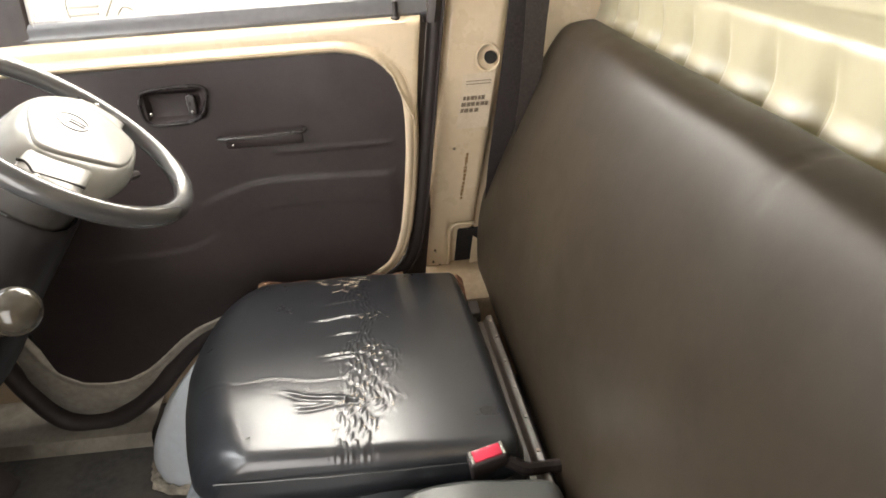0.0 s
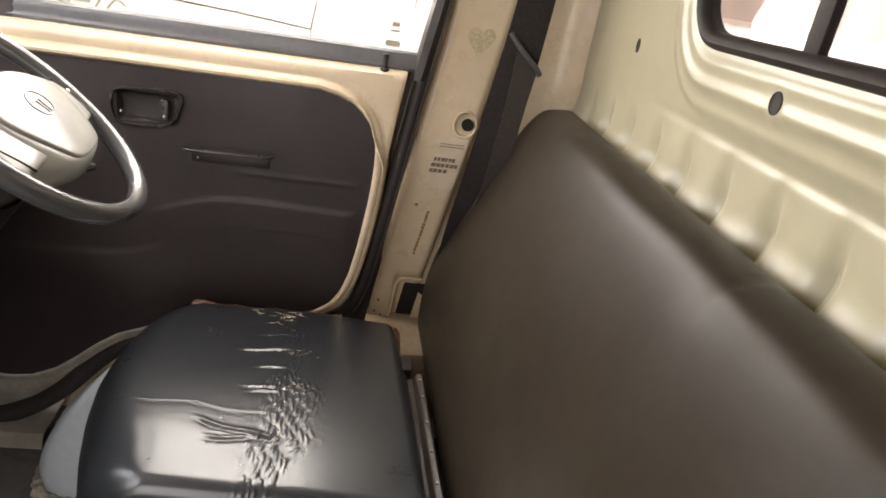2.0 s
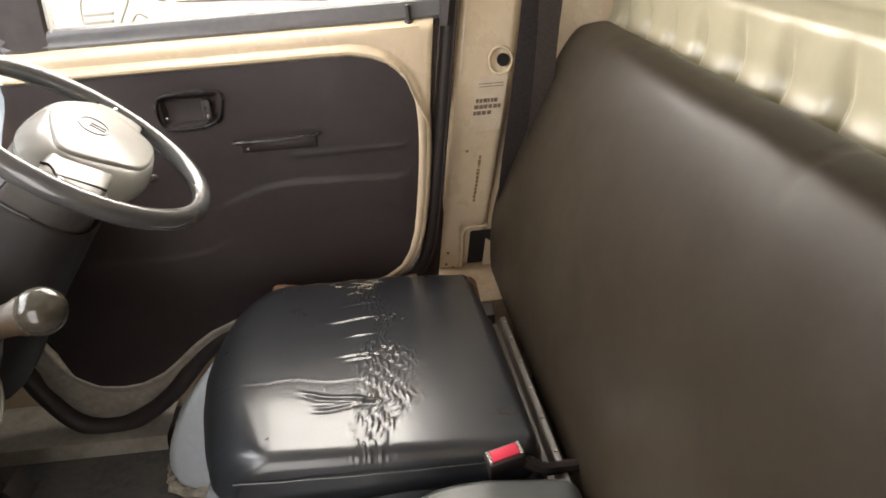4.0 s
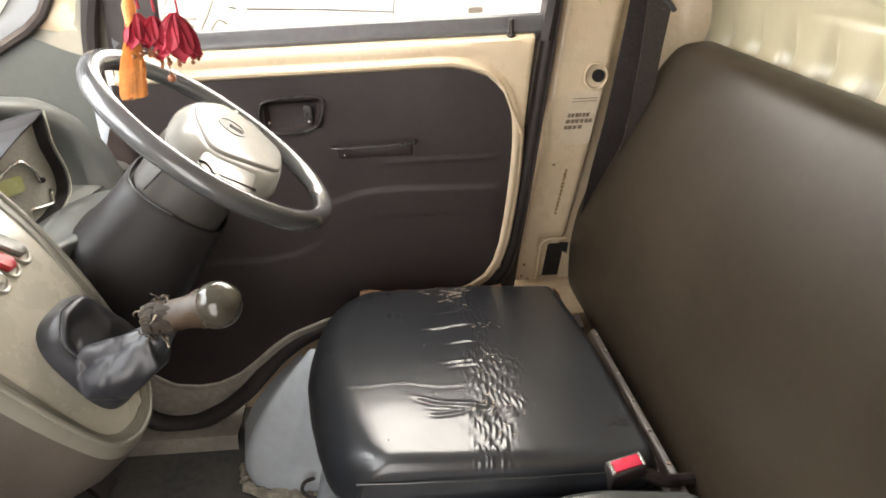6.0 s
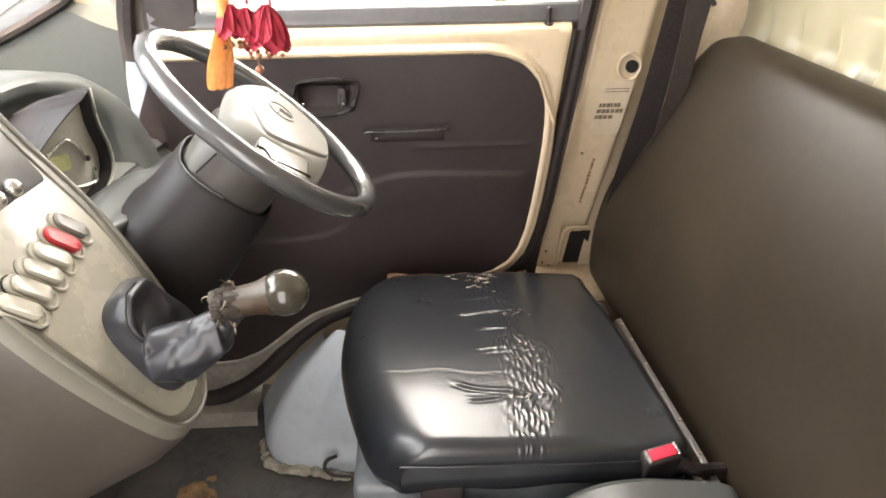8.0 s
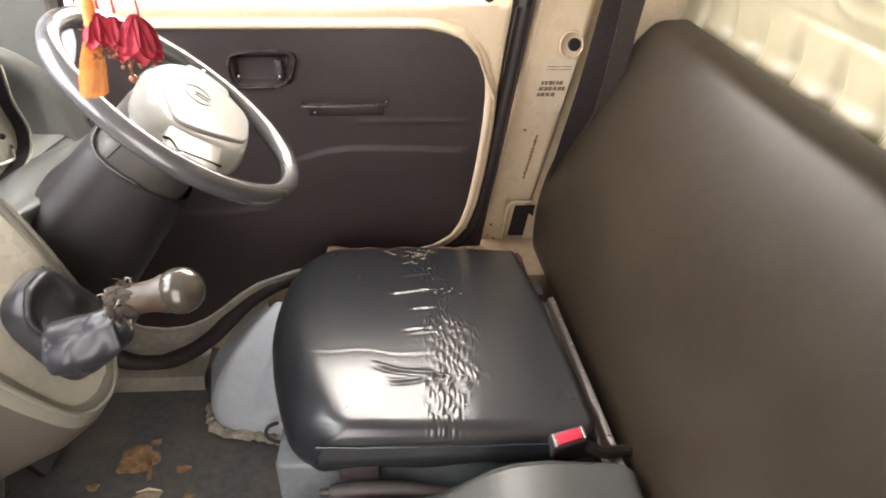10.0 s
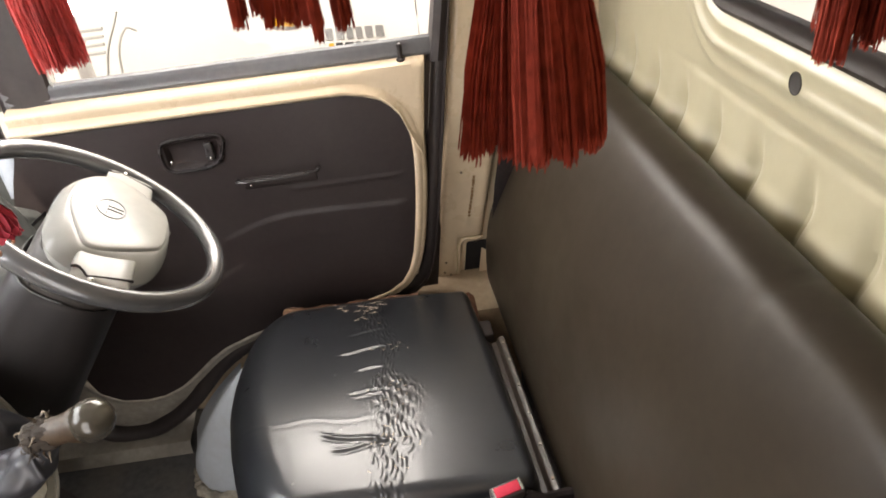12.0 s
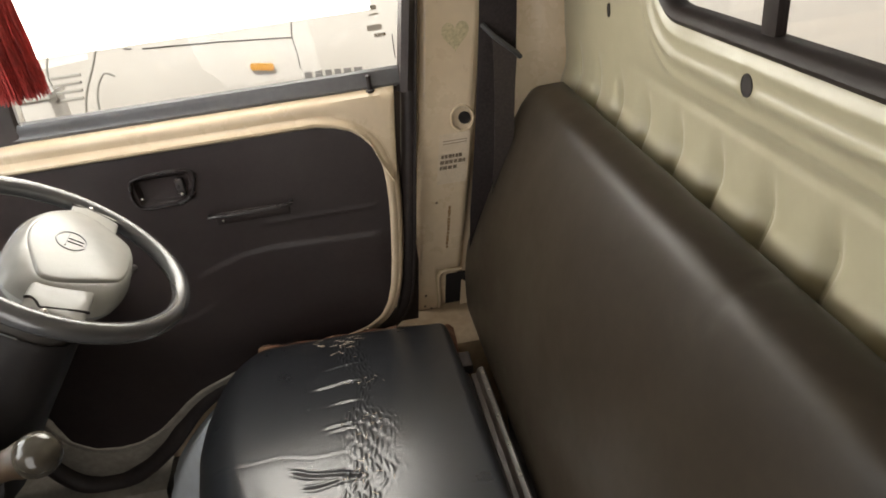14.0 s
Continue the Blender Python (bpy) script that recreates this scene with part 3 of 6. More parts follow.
for side in (-1, 1):
    rows = []
    for k in range(21):
        e = screen_pt(0.70, k / 20)
        low = interp(e.x, [(-1.3, 0.80), (-0.97, 0.976), (-0.944, 0.975), (-0.917, 0.960), (-0.865, 0.939), (-0.80, 0.939)]) if k < 8 else e.z - 0.05
        low = min(low, e.z - 0.002) if e.x > -0.955 else e.z - 0.006
        x1 = max(e.x + 0.02, -0.845 + max(0, e.z - 1.0) * 0.10) if e.x > -0.955 else e.x + 0.02
        rows.append([Vector((e.x - 0.03, side * 0.745, e.z + 0.01)), Vector((e.x, side * 0.712, e.z)), Vector((e.x + 0.012, side * 0.703, e.z - 0.006)), Vector(((e.x + x1) / 2, side * 0.706, (e.z + low) / 2)), Vector((x1, side * 0.712, low)), Vector((x1 + 0.01, side * 0.74, low))])
    add_grid(bm, rows)
setting("pillar_windscreen", bm, CREAM, "cream painted windscreen pillar", "pillar")
bm = bm_new()
rows = []
for k in range(17):
    x = -1.20 + 0.356 * k / 16
    top_z = min(interp(x, [(c, d) for _, c, d in SCREEN_EDGE]), interp(x, [(-0.952, 0.978), (-0.944, 0.975), (-0.917, 0.960), (-0.89, 0.948), (-0.865, 0.939)])) - 0.004
    rows.append([Vector((x, 0.703 - 0.003 * math.sin(math.pi * j / 8), 0.25 + (top_z - 0.25) * j / 8)) for j in range(9)])
add_grid(bm, rows)
setting("trim_windscreen_pillar", bm, surface("dull_grey_pillar_plastic", (0.058, 0.063, 0.060), 0.45, grain=0.05, grain_scale=80, stain=(0.08, 0.08, 0.072), stain_amount=0.4, stain_scale=6, rough_var=0.05), "grey plastic trim at the windscreen pillar's foot", "trim")
bm = bm_new()
rows = []
for k in range(16):
    z = 0.925 + 0.56 * k / 15
    xl = interp(z, [(d, c) for _, c, d in SCREEN_EDGE]) + 0.004
    xr = max(xl + 0.005, -0.795 + (z - 0.96) * 0.10)
    rows.append([Vector((xl, 0.722, z)), Vector((xl + (xr - xl) * 0.1, 0.712, z)), Vector((xl + (xr - xl) * 0.5, 0.708, z)), Vector((xr, 0.711, z))])
add_grid(bm, rows)
setting("trim_windscreen_post", bm, surface("pale_post_plastic", (0.25, 0.236, 0.195), 0.38, grain=0.04, grain_scale=80, stain=(0.20, 0.18, 0.145), stain_amount=0.3, stain_scale=6, rough_var=0.05), "pale grey trim on the windscreen post", "trim")
bm = bm_new()
add_tube(bm, curve_pts([(-0.846, 0.695, 0.62), (-0.850, 0.693, 0.80), (-0.846, 0.692, 0.90), (-0.840, 0.692, 0.96), (-0.825, 0.693, 1.02), (-0.80, 0.697, 1.10), (-0.70, 0.70, 1.26), (-0.62, 0.70, 1.40)], 6), 0.016, 8)
single("front_door_seal", bm, RUBBER, "black rubber seal at the door's front edge", "door seal")

# ---- driver's door ----
door = thing("door_1", (-0.45, 0.70, 0.05), "closed cream driver's door with dark plastic trim", "door", kind="structure")
PANEL_TOP = [(-1.0, 0.885), (-0.20, 0.888), (-0.165, 0.886), (-0.135, 0.881), (-0.104, 0.868), (-0.078, 0.845), (-0.062, 0.815), (-0.055, 0.785), (-0.052, 0.755)]
PANEL_FOOT = [(-1.0, 0.42), (-0.945, 0.33), (-0.930, 0.27), (-0.905, 0.215), (-0.856, 0.180), (-0.80, 0.172), (-0.752, 0.177), (-0.70, 0.200), (-0.661, 0.229), (-0.61, 0.272), (-0.565, 0.303), (-0.48, 0.338), (-0.40, 0.358), (-0.30, 0.378), (-0.22, 0.388), (-0.155, 0.408), (-0.12, 0.433), (-0.10, 0.465), (-0.085, 0.51), (-0.072, 0.58), (-0.060, 0.67), (-0.052, 0.752)]
LINE_A = [(-0.52, 0.588), (-0.485, 0.602), (-0.43, 0.625), (-0.376, 0.641), (-0.33, 0.646), (-0.286, 0.647), (-0.05, 0.638)]
LINE_B = [(-1.0, 0.500), (-0.75, 0.503), (-0.589, 0.503), (-0.519, 0.511), (-0.465, 0.535), (-0.415, 0.563), (-0.38, 0.579), (-0.342, 0.588), (-0.28, 0.592), (-0.204, 0.591), (-0.05, 0.580)]


TRIM_FRONT = [(0.20, -1.0), (0.50, -0.93), (0.70, -0.875), (0.765, -0.853), (0.80, -0.838), (0.836, -0.820), (0.86, -0.812), (0.90, -0.811)]  # (z, x) of the front edge


def trim_y(x, z):
    """Relief of the moulded door trim."""
    y = 0.664
    a, b = interp(x, LINE_A), interp(x, LINE_B)
    upper = smooth(-0.50, -0.44, x)
    fade = smooth(-0.062, -0.105, x)
    y -= 0.0036 * fade * smooth(a + 0.004, a - 0.004, z) * upper * smooth(b - 0.006, b + 0.004, z)
    y -= 0.0032 * fade * smooth(b + 0.003, b - 0.004, z)
    y += 0.020 * smooth(0.48, 0.25, z)
    y -= 0.0015 * fade * math.exp(-((z - 0.702) / 0.004) ** 2) * smooth(-0.33, -0.30, x)
    # pocket behind the inner handle
    q = max(abs(x + 0.484) - 0.045, abs(z - 0.808) - 0.020)
    y += 0.022 * smooth(0.010, -0.006, q)
    return y


xs = [-1.0 + i * 0.0070 for i in range(122)] + [-0.148 + i * 0.0045 for i in range(22)] + [-0.0525]
bm = bm_new()
rows = []
for x in xs:
    lo, hi = interp(x, PANEL_FOOT), interp(x, PANEL_TOP)
    row = []
    for k in range(111):
        z = lo + (hi - lo) * k / 110
        xf = x + (interp(z, TRIM_FRONT) + 1.0) * smooth(-0.70, -1.0, x)
        row.append(Vector((xf, trim_y(xf, z), z)))
    rows.append(row)
add_grid(bm, rows)
part("trim_panel", bm, TRIM, door, "dark moulded plastic door trim")

# outline of the trim, from the foot at the front round the rear edge to the top
edge = [(x, interp(x, PANEL_FOOT)) for x in [-1.0 + i * 0.01 for i in range(85)]] + [(-0.145 + i * 0.004, interp(-0.145 + i * 0.004, PANEL_FOOT)) for i in range(23)]
edge += [(-0.0525, 0.753)]
edge += [(-0.055 - i * 0.004, interp(-0.055 - i * 0.004, PANEL_TOP)) for i in range(28)]
for _ in range(3):
    edge = [edge[0]] + [((a[0] + 2 * b[0] + c[0]) / 4, (a[1] + 2 * b[1] + c[1]) / 4) for a, b, c in zip(edge, edge[1:], edge[2:])] + [edge[-1]]


def edge_ring(d, y_of):
    """The trim's outline moved out by d; the frame narrows where it runs into the window sill."""
    full, slim = offset_2d(edge, d, closed=False), offset_2d(edge, d * 0.3, closed=False)
    out = []
    for k, (a, b) in enumerate(zip(full, slim)):
        t = smooth(len(edge) - 24, len(edge) - 8, k)
        x, z = a[0] + (b[0] - a[0]) * t, a[1] + (b[1] - a[1]) * t
        out.append(Vector((x, y_of(x, z) + 0.003 * t, z)))
    return out


deep = lambda x, z: 0.020 * smooth(0.48, 0.25, z)
PRESSED = ((-0.004, 0.672), (0.0, 0.6635), (0.004, 0.6603), (0.009, 0.6600), (0.0135, 0.6625), (0.016, 0.6650), (0.019, 0.6652), (0.023, 0.668), (0.026, 0.676), (0.028, 0.690), (0.029, 0.715))
split = [k for k, p in enumerate(edge) if p[0] < -0.27 and p[1] < 0.45][-1]
for name, pick, mat, label in (("inner_frame", slice(split, None), CREAM, "cream painted metal edge of the door"), ("lower_inner_frame", slice(0, split + 1), EDGEBROWN, "blotchy grey-brown metal edge of the door")):
    bm = bm_new()
    add_rings(bm, [edge_ring(d, lambda x, z, y=y: y + deep(x, z))[pick] for d, y in PRESSED], closed=False)
    part(name, bm, mat, door, label)
bm = bm_new()
prof = [(0.670, 0.880), (0.661, 0.884), (0.655, 0.888), (0.6535, 0.893), (0.656, 0.8975), (0.663, 0.901), (0.6665, 0.905), (0.6655, 0.912), (0.6645, 0.919), (0.6675, 0.926), (0.676, 0.931), (0.688, 0.934), (0.70, 0.935), (0.72, 0.935)]
rows = []
for i in range(47):
    x = -0.800 + i * 0.01655
    if x > -0.16:
        lift = interp(x, PANEL_TOP) - 0.888 if x < -0.052 else -0.14
    else:
        lift = 0.0
    rows.append([Vector((x, y, z + lift * smooth(0.925, 0.895, z))) for y, z in prof])
add_grid(bm, rows)
part("sill", bm, CREAM, door, "cream painted window sill of the door")
bm = bm_new()
rows = []
REAR_EDGE = [(0.435, -0.082), (0.503, -0.068), (0.594, -0.055), (0.692, -0.040), (0.783, -0.028), (0.859, -0.020), (0.935, -0.010)]
for z, back in [(0.44 + i * 0.0175, 0.0) for i in range(27)] + [(0.910, 0.0), (0.918, 0.001), (0.926, 0.004), (0.932, 0.012), (0.935, 0.027)]:
    e = interp(z, REAR_EDGE)
    inner = e - 0.024 if z < 0.80 else e - 0.024 - 0.07 * smooth(0.80, 0.88, z)
    y = 0.6658 + back + 0.0065 * smooth(0.80, 0.52, z)
    rows.append([Vector((inner, y, z)), Vector((e - 0.012, y, z)), Vector((e - 0.004, y + 0.0006, z)), Vector((e - 0.001, y + 0.003, z)), Vector((e, y + 0.008, z)), Vector((e, 0.715, z))])
add_grid(bm, rows)
part("rear_corner", bm, CREAM, door, "cream painted rear corner of the door")
bm = bm_new()
prof = [(0.70, 0.930), (0.690, 0.934), (0.687, 0.940), (0.690, 0.948), (0.688, 0.956), (0.691, 0.966), (0.697, 0.970), (0.704, 0.966)]
add_grid(bm, [[Vector((x, y, z)) for y, z in prof] for x in [-0.800 + i * 0.0206 for i in range(40)]])
# Dark rubber given a lighter grey base for the sky mirrored in it
part("belt_seal", bm, surface("sky_greyed_rubber", (0.10, 0.10, 0.105), 0.36, grain=0.1, grain_scale=80, stain=(0.16, 0.155, 0.15), stain_amount=0.4, stain_scale=7, spec=0.6), door, "rubber strip below the window, greyed for the sky's reflection")

# window frame: rear upright, front upright with its pale channel, pane


def lean_rear(z):
    return 0.004 + (z - 0.965) * 0.17


bm = bm_new()
add_rings(bm, [[Vector((lean_rear(z) + dx, y, z)) for dx, y in ((-0.002, 0.700), (0.004, 0.684), (0.018, 0.680), (0.030, 0.690), (0.032, 0.72), (0.0, 0.72))] for z in (0.92, 1.0, 1.1, 1.2, 1.3, 1.42)])
part("rear_upright", bm, RUBBER, door)
bm = bm_new()
add_rings(bm, [[Vector((-0.712 + (z - 0.96) * 0.10 + dx, y, z)) for dx, y in ((0.0, 0.705), (0.003, 0.694), (-0.002, 0.688), (-0.05, 0.684), (-0.085, 0.690), (-0.10, 0.70), (-0.10, 0.73), (0.0, 0.73))] for z in (0.84, 0.90, 1.0, 1.1, 1.2, 1.3, 1.42)])
part("front_upright", bm, RUBBER, door)
bm = bm_new()
add_rings(bm, [[Vector((-0.708 + (z - 0.96) * 0.10 + dx, y, z)) for dx, y in ((0.0, 0.692), (0.006, 0.690), (0.007, 0.706), (0.0, 0.706))] for z in (0.955, 1.05, 1.2, 1.42)])
part("glass_channel", bm, CHROME, door, "dull metal glass channel")
bm = bm_new()
add_rings(bm, [[Vector((x, 0.708, z)) for x, z in ((-0.71, 0.945), (0.012, 0.945), (0.09, 1.42), (-0.66, 1.42))], [Vector((x, 0.712, z)) for x, z in ((-0.71, 0.945), (0.012, 0.945), (0.09, 1.42), (-0.66, 1.42))]], True, True, True)
pane = part("pane", bm, PANE, door)
pane.visible_shadow = False
bm = bm_new()
add_box(bm, (-0.92, 0.68, 1.42), (0.14, 0.74, 1.54), 0.01)
part("top_rail", bm, RUBBER, door)

# weather strip: round the foot and up along the pillar
STRIP = [(-1.05, 0.34), (-1.03, 0.25), (-0.999, 0.150), (-0.954, 0.066), (-0.90, 0.042), (-0.837, 0.044), (-0.77, 0.076), (-0.706, 0.124), (-0.66, 0.172), (-0.613, 0.222), (-0.56, 0.264), (-0.50, 0.294), (-0.40, 0.315), (-0.25, 0.338), (-0.16, 0.352), (-0.108, 0.370), (-0.072, 0.408), (-0.053, 0.46), (-0.040, 0.53), (-0.023, 0.64), (-0.004, 0.77), (0.015, 0.90), (0.045, 1.1), (0.075, 1.3), (0.10, 1.47)]
strip = [(p.x, p.y) for p in curve_pts([(a, b, 0) for a, b in STRIP], 6)]
bm = bm_new()
rows = []
for k in range(60):
    x = -0.985 + k * 0.0145
    a = interp(x, PANEL_FOOT) + 0.004
    b = min(interp(x, STRIP[:17]), a - 0.02)
    rows.append([Vector((x, 0.676 + 0.016 * smooth(0.48, 0.25, a), a)), Vector((x, 0.670 + 0.02 * smooth(0.48, 0.25, a), a - 0.012)), Vector((x, 0.69, a + (b - a) * 0.45)), Vector((x, 0.698, a + (b - a) * 0.75)), Vector((x, 0.72, b))])
add_grid(bm, rows)
part("lower_frame", bm, EDGEBROWN, door, "blotchy grey-brown lower edge of the door")
bm = bm_new()
add_tube(bm, [(x, 0.703 + 0.02 * smooth(0.6, 0.35, z) * smooth(-0.5, -0.1, x), z) for x, z in strip], [0.0165 + 0.006 * smooth(-0.3, -0.6, x) for x, z in strip], 10, up=(0, 1, 0))
strip_ob = thing("weather_strip", (-0.05, 0.703, 0.40), "black rubber weather strip round the door opening", "door seal")
part("bulb", bm, RUBBER, strip_ob)
bm = bm_new()
add_tube(bm, [(x, 0.690 + 0.02 * smooth(0.6, 0.35, z) * smooth(-0.5, -0.1, x), z) for x, z in offset_2d(strip, 0.012, closed=False)], 0.0032, 6, up=(0, 1, 0))
part("lip", bm, RUBBER, strip_ob)

FRONT_EDGE = [(0.765, -0.862, -0.853), (0.80, -0.861, -0.838), (0.836, -0.8586, -0.820), (0.86, -0.855, -0.812), (0.884, -0.850, -0.811)]
bm = bm_new()
add_grid(bm, [[Vector((x0 - 0.006, 0.690, z)), Vector((x0, 0.672, z)), Vector((x0 * 0.6 + x1 * 0.4, 0.665, z)), Vector((x1, 0.666, z)), Vector((x1 + 0.008, 0.676, z))] for z, x0, x1 in FRONT_EDGE])
part("front_edge", bm, LITEDGE, door, "front edge of the door, tinted pale blue for windscreen light")
# inner handle
out = [(-0.543, 0.826), (-0.532, 0.838), (-0.48, 0.8435), (-0.435, 0.842), (-0.4215, 0.834), (-0.424, 0.815), (-0.436, 0.790), (-0.456, 0.778), (-0.49, 0.7745), (-0.528, 0.775), (-0.542, 0.784), (-0.547, 0.805)][::-1]
ring = [(p.x, p.y) for p in curve_pts([(a, b, 0) for a, b in out], 5, True)]
bm = bm_new()
add_rings(bm, [[Vector((x, y, z)) for x, z in offset_2d(ring, d)] for d, y in ((0.0035, 0.667), (0.0028, 0.6600), (0.0010, 0.6580), (-0.0008, 0.6582), (-0.0022, 0.661), (-0.005, 0.684))])
handle = part("inner_handle", bm, TRIM_GLOSS, door, "black recessed inner door handle")
bm = bm_new()
add_rings(bm, [[Vector((-0.484 + (x + 0.484) * k, y, 0.808 + (z - 0.808) * k)) for x, z in offset_2d(ring, -0.0045)] for k, y in ((1.0, 0.664), (0.93, 0.671), (0.8, 0.676), (0.4, 0.678))], True, False, True)
part("pocket", bm, TRIM, handle)
bm = bm_new()
add_box(bm, (-0.462, 0.664, 0.788), (-0.446, 0.676, 0.826), 0.004)
part("lever", bm, TRIM_GLOSS, handle, "dark lever")
for x, z in ((-0.529, 0.797), (-0.452, 0.796)):
    bm = bm_new()
    add_ball(bm, (x, 0.660, z), 0.0035, 8, 6)
    part("screw", bm, CHROME, handle)
bm = bm_new()
add_tube(bm, curve_pts([(-0.412, 0.656, 0.742), (-0.405, 0.640, 0.744), (-0.33, 0.634, 0.745), (-0.258, 0.640, 0.746), (-0.250, 0.656, 0.746)], 5), 0.0042, 8, flat=0.8)
pull = part("pull_handle", bm, TRIM_GLOSS, door, "slim worn pull handle")
bm = bm_new()
add_box(bm, (-0.405, 0.6610, 0.716), (-0.257, 0.672, 0.741), 0.003)
part("backing", bm, TRIM, pull)
bm = bm_new()
add_ball(bm, (-0.392, 0.661, 0.724), 0.0030, 8, 6)
part("screw", bm, CHROME, pull)
bm = bm_new()
add_tube(bm, [(-0.056, 0.682, 0.926), (-0.056, 0.682, 0.934), (-0.056, 0.682, 0.936), (-0.056, 0.682, 0.955), (-0.056, 0.682, 0.961), (-0.056, 0.682, 0.963)], [0.009, 0.009, 0.0045, 0.0045, 0.0055, 0.003], 10, up=(1, 0, 0))
part("lock_knob", bm, RUBBER, door, "small black lock knob")

# footwell: sill plate, body flange below the weather strip
bm = bm_new()
prof = [(0.80, 0.05), (0.735, 0.045), (0.715, 0.040), (0.70, 0.036), (0.672, 0.036), (0.655, 0.033), (0.648, 0.022), (0.642, 0.0)]
add_grid(bm, [[Vector((x, y, z)) for y, z in prof] for x in [-1.33 + i * 0.03 for i in range(21)]])
setting("door_sill", bm, WORNSILL, "scuffed and dirty painted door sill", "door sill")
# ---- seat ----
arch = thing("wheel_arch", (-0.55, 0.60, 0.0), "pale painted metal wheel arch, tinted blue for sky light, with dried mud along its foot", "wheel arch")
foot = curve_pts([(-0.725, 0.705, 0), (-0.705, 0.62, 0), (-0.69, 0.565, 0), (-0.672, 0.525, 0), (-0.640, 0.500, 0), (-0.58, 0.487, 0), (-0.530, 0.478, 0), (-0.500, 0.470, 0), (-0.470, 0.466, 0), (-0.44, 0.466, 0)], 5)
top = curve_pts([(-0.555, 0.705, 0), (-0.540, 0.65, 0), (-0.520, 0.60, 0), (-0.498, 0.555, 0), (-0.478, 0.53, 0), (-0.462, 0.51, 0), (-0.448, 0.495, 0), (-0.438, 0.49, 0), (-0.425, 0.49, 0), (-0.40, 0.49, 0)], 5)
bm = bm_new()
rings = []
for k in range(25):
    s = k / 24
    ring = []
    for i, (a, b) in enumerate(zip(foot, top)):
        far = smooth(0.46, 0.0, i / 45)
        z = 0.012 + (0.345 - 0.13 * far) * s
        e = s ** (1.5 + 0.6 * (1 - far))
        p = a.lerp(b, e)
        rib = 0.007 * (smooth(0.25, 0.30, i / 45) - smooth(0.42, 0.47, i / 45)) * smooth(0.08, 0.14, s)
        inner = 0.012 * smooth(0.54, 0.57, i / 45 - 0.10 * s) * smooth(0.14, 0.19, s)
        bead = 0.004 * math.exp(-((s - 0.07) / 0.025) ** 2)
        ring.append(Vector((p.x - rib + inner - bead, p.y - 0.01 * math.sin(math.pi * s) * (1 - far) + inner - bead, z)))
    rings.append(ring)
add_rings(bm, rings, closed=False)
part("arch_panel", bm, SKYTINTED, arch)
bm = bm_new()
rng = random.Random(5)
path = [p + Vector((rng.uniform(-0.003, 0.003), rng.uniform(-0.003, 0.003), 0.006)) for p in foot[8:40]]
add_tube(bm, [p + Vector((-0.008, -0.006, 0)) for p in path], [0.012 + rng.uniform(-0.004, 0.004) for _ in path], 7)
part("foot_flange", bm, surface("dusty_sealant", (0.42, 0.38, 0.31), 0.8, grain=0.3, grain_scale=120, stain=(0.12, 0.10, 0.08), stain_amount=0.9, stain_scale=30, bump=0.6, bump_scale=150), arch, "mud-stained sealant along the floor")
bm = bm_new()
add_tube(bm, curve_pts([(-0.512, 0.455, 0.075), (-0.530, 0.440, 0.080), (-0.535, 0.430, 0.066), (-0.515, 0.418, 0.058), (-0.47, 0.41, 0.06)], 5), 0.0042, 7)
part("hook", bm, RUBBER, arch, "small black wire hook")

seat = thing("driver_seat", (-0.2, 0.32, 0.0), "black vinyl bench seat, creased and torn, with a dark brown back", "seat")
bm = bm_new()
add_box(bm, (-0.425, 0.085, 0.0), (0.030, 0.47, 0.385), 0.012, 3)
SEATBOX = surface("streaked_grey_box_paint", (0.16, 0.175, 0.19), 0.42, grain=0.12, grain_scale=60, stain=(0.085, 0.085, 0.085), stain_amount=0.6, stain_scale=16, stain_detail=5)
base = part("seat_base", bm, SEATBOX, seat, "grey painted metal box under the cushion")
for y in (0.14, 0.22, 0.30, 0.38):
    bm = bm_new()
    add_box(bm, (-0.431, y, 0.04), (-0.421, y + 0.03, 0.34), 0.004, 2)
    part("pressed_rib", bm, SEATBOX, base)
bm = bm_new()
add_box(bm, (-0.455, 0.080, 0.0), (-0.42, 0.30, 0.02), 0.004)
part("rail", bm, CREAM, base)

SY0, SY1 = 0.052, 0.602


def edge_drop(d, r):
    """How far a rounded edge of radius r falls at distance d inside it."""
    d = max(0.0, min(d, r))
    return r - math.sqrt(max(0.0, r * r - (r - d) ** 2))


SEAT_FRONT = [(0.050, -0.338), (0.053, -0.354), (0.059, -0.370), (0.069, -0.384), (0.085, -0.397), (0.147, -0.420), (0.224, -0.442), (0.31, -0.459), (0.374, -0.463), (0.45, -0.462), (0.51, -0.457), (0.55, -0.448), (0.58, -0.434), (0.602, -0.410)]


def seat_front(y):
    return (interp(y, SEAT_FRONT) + interp(y - 0.012, SEAT_FRONT) + interp(y + 0.012, SEAT_FRONT)) / 3


def seat_rear(y):
    d = min(y - SY0, SY1 - y)
    r = 0.03
    return 0.060 - 0.075 * (y - 0.05) - (r - math.sqrt(max(0, r * r - (r - min(d, r)) ** 2)))


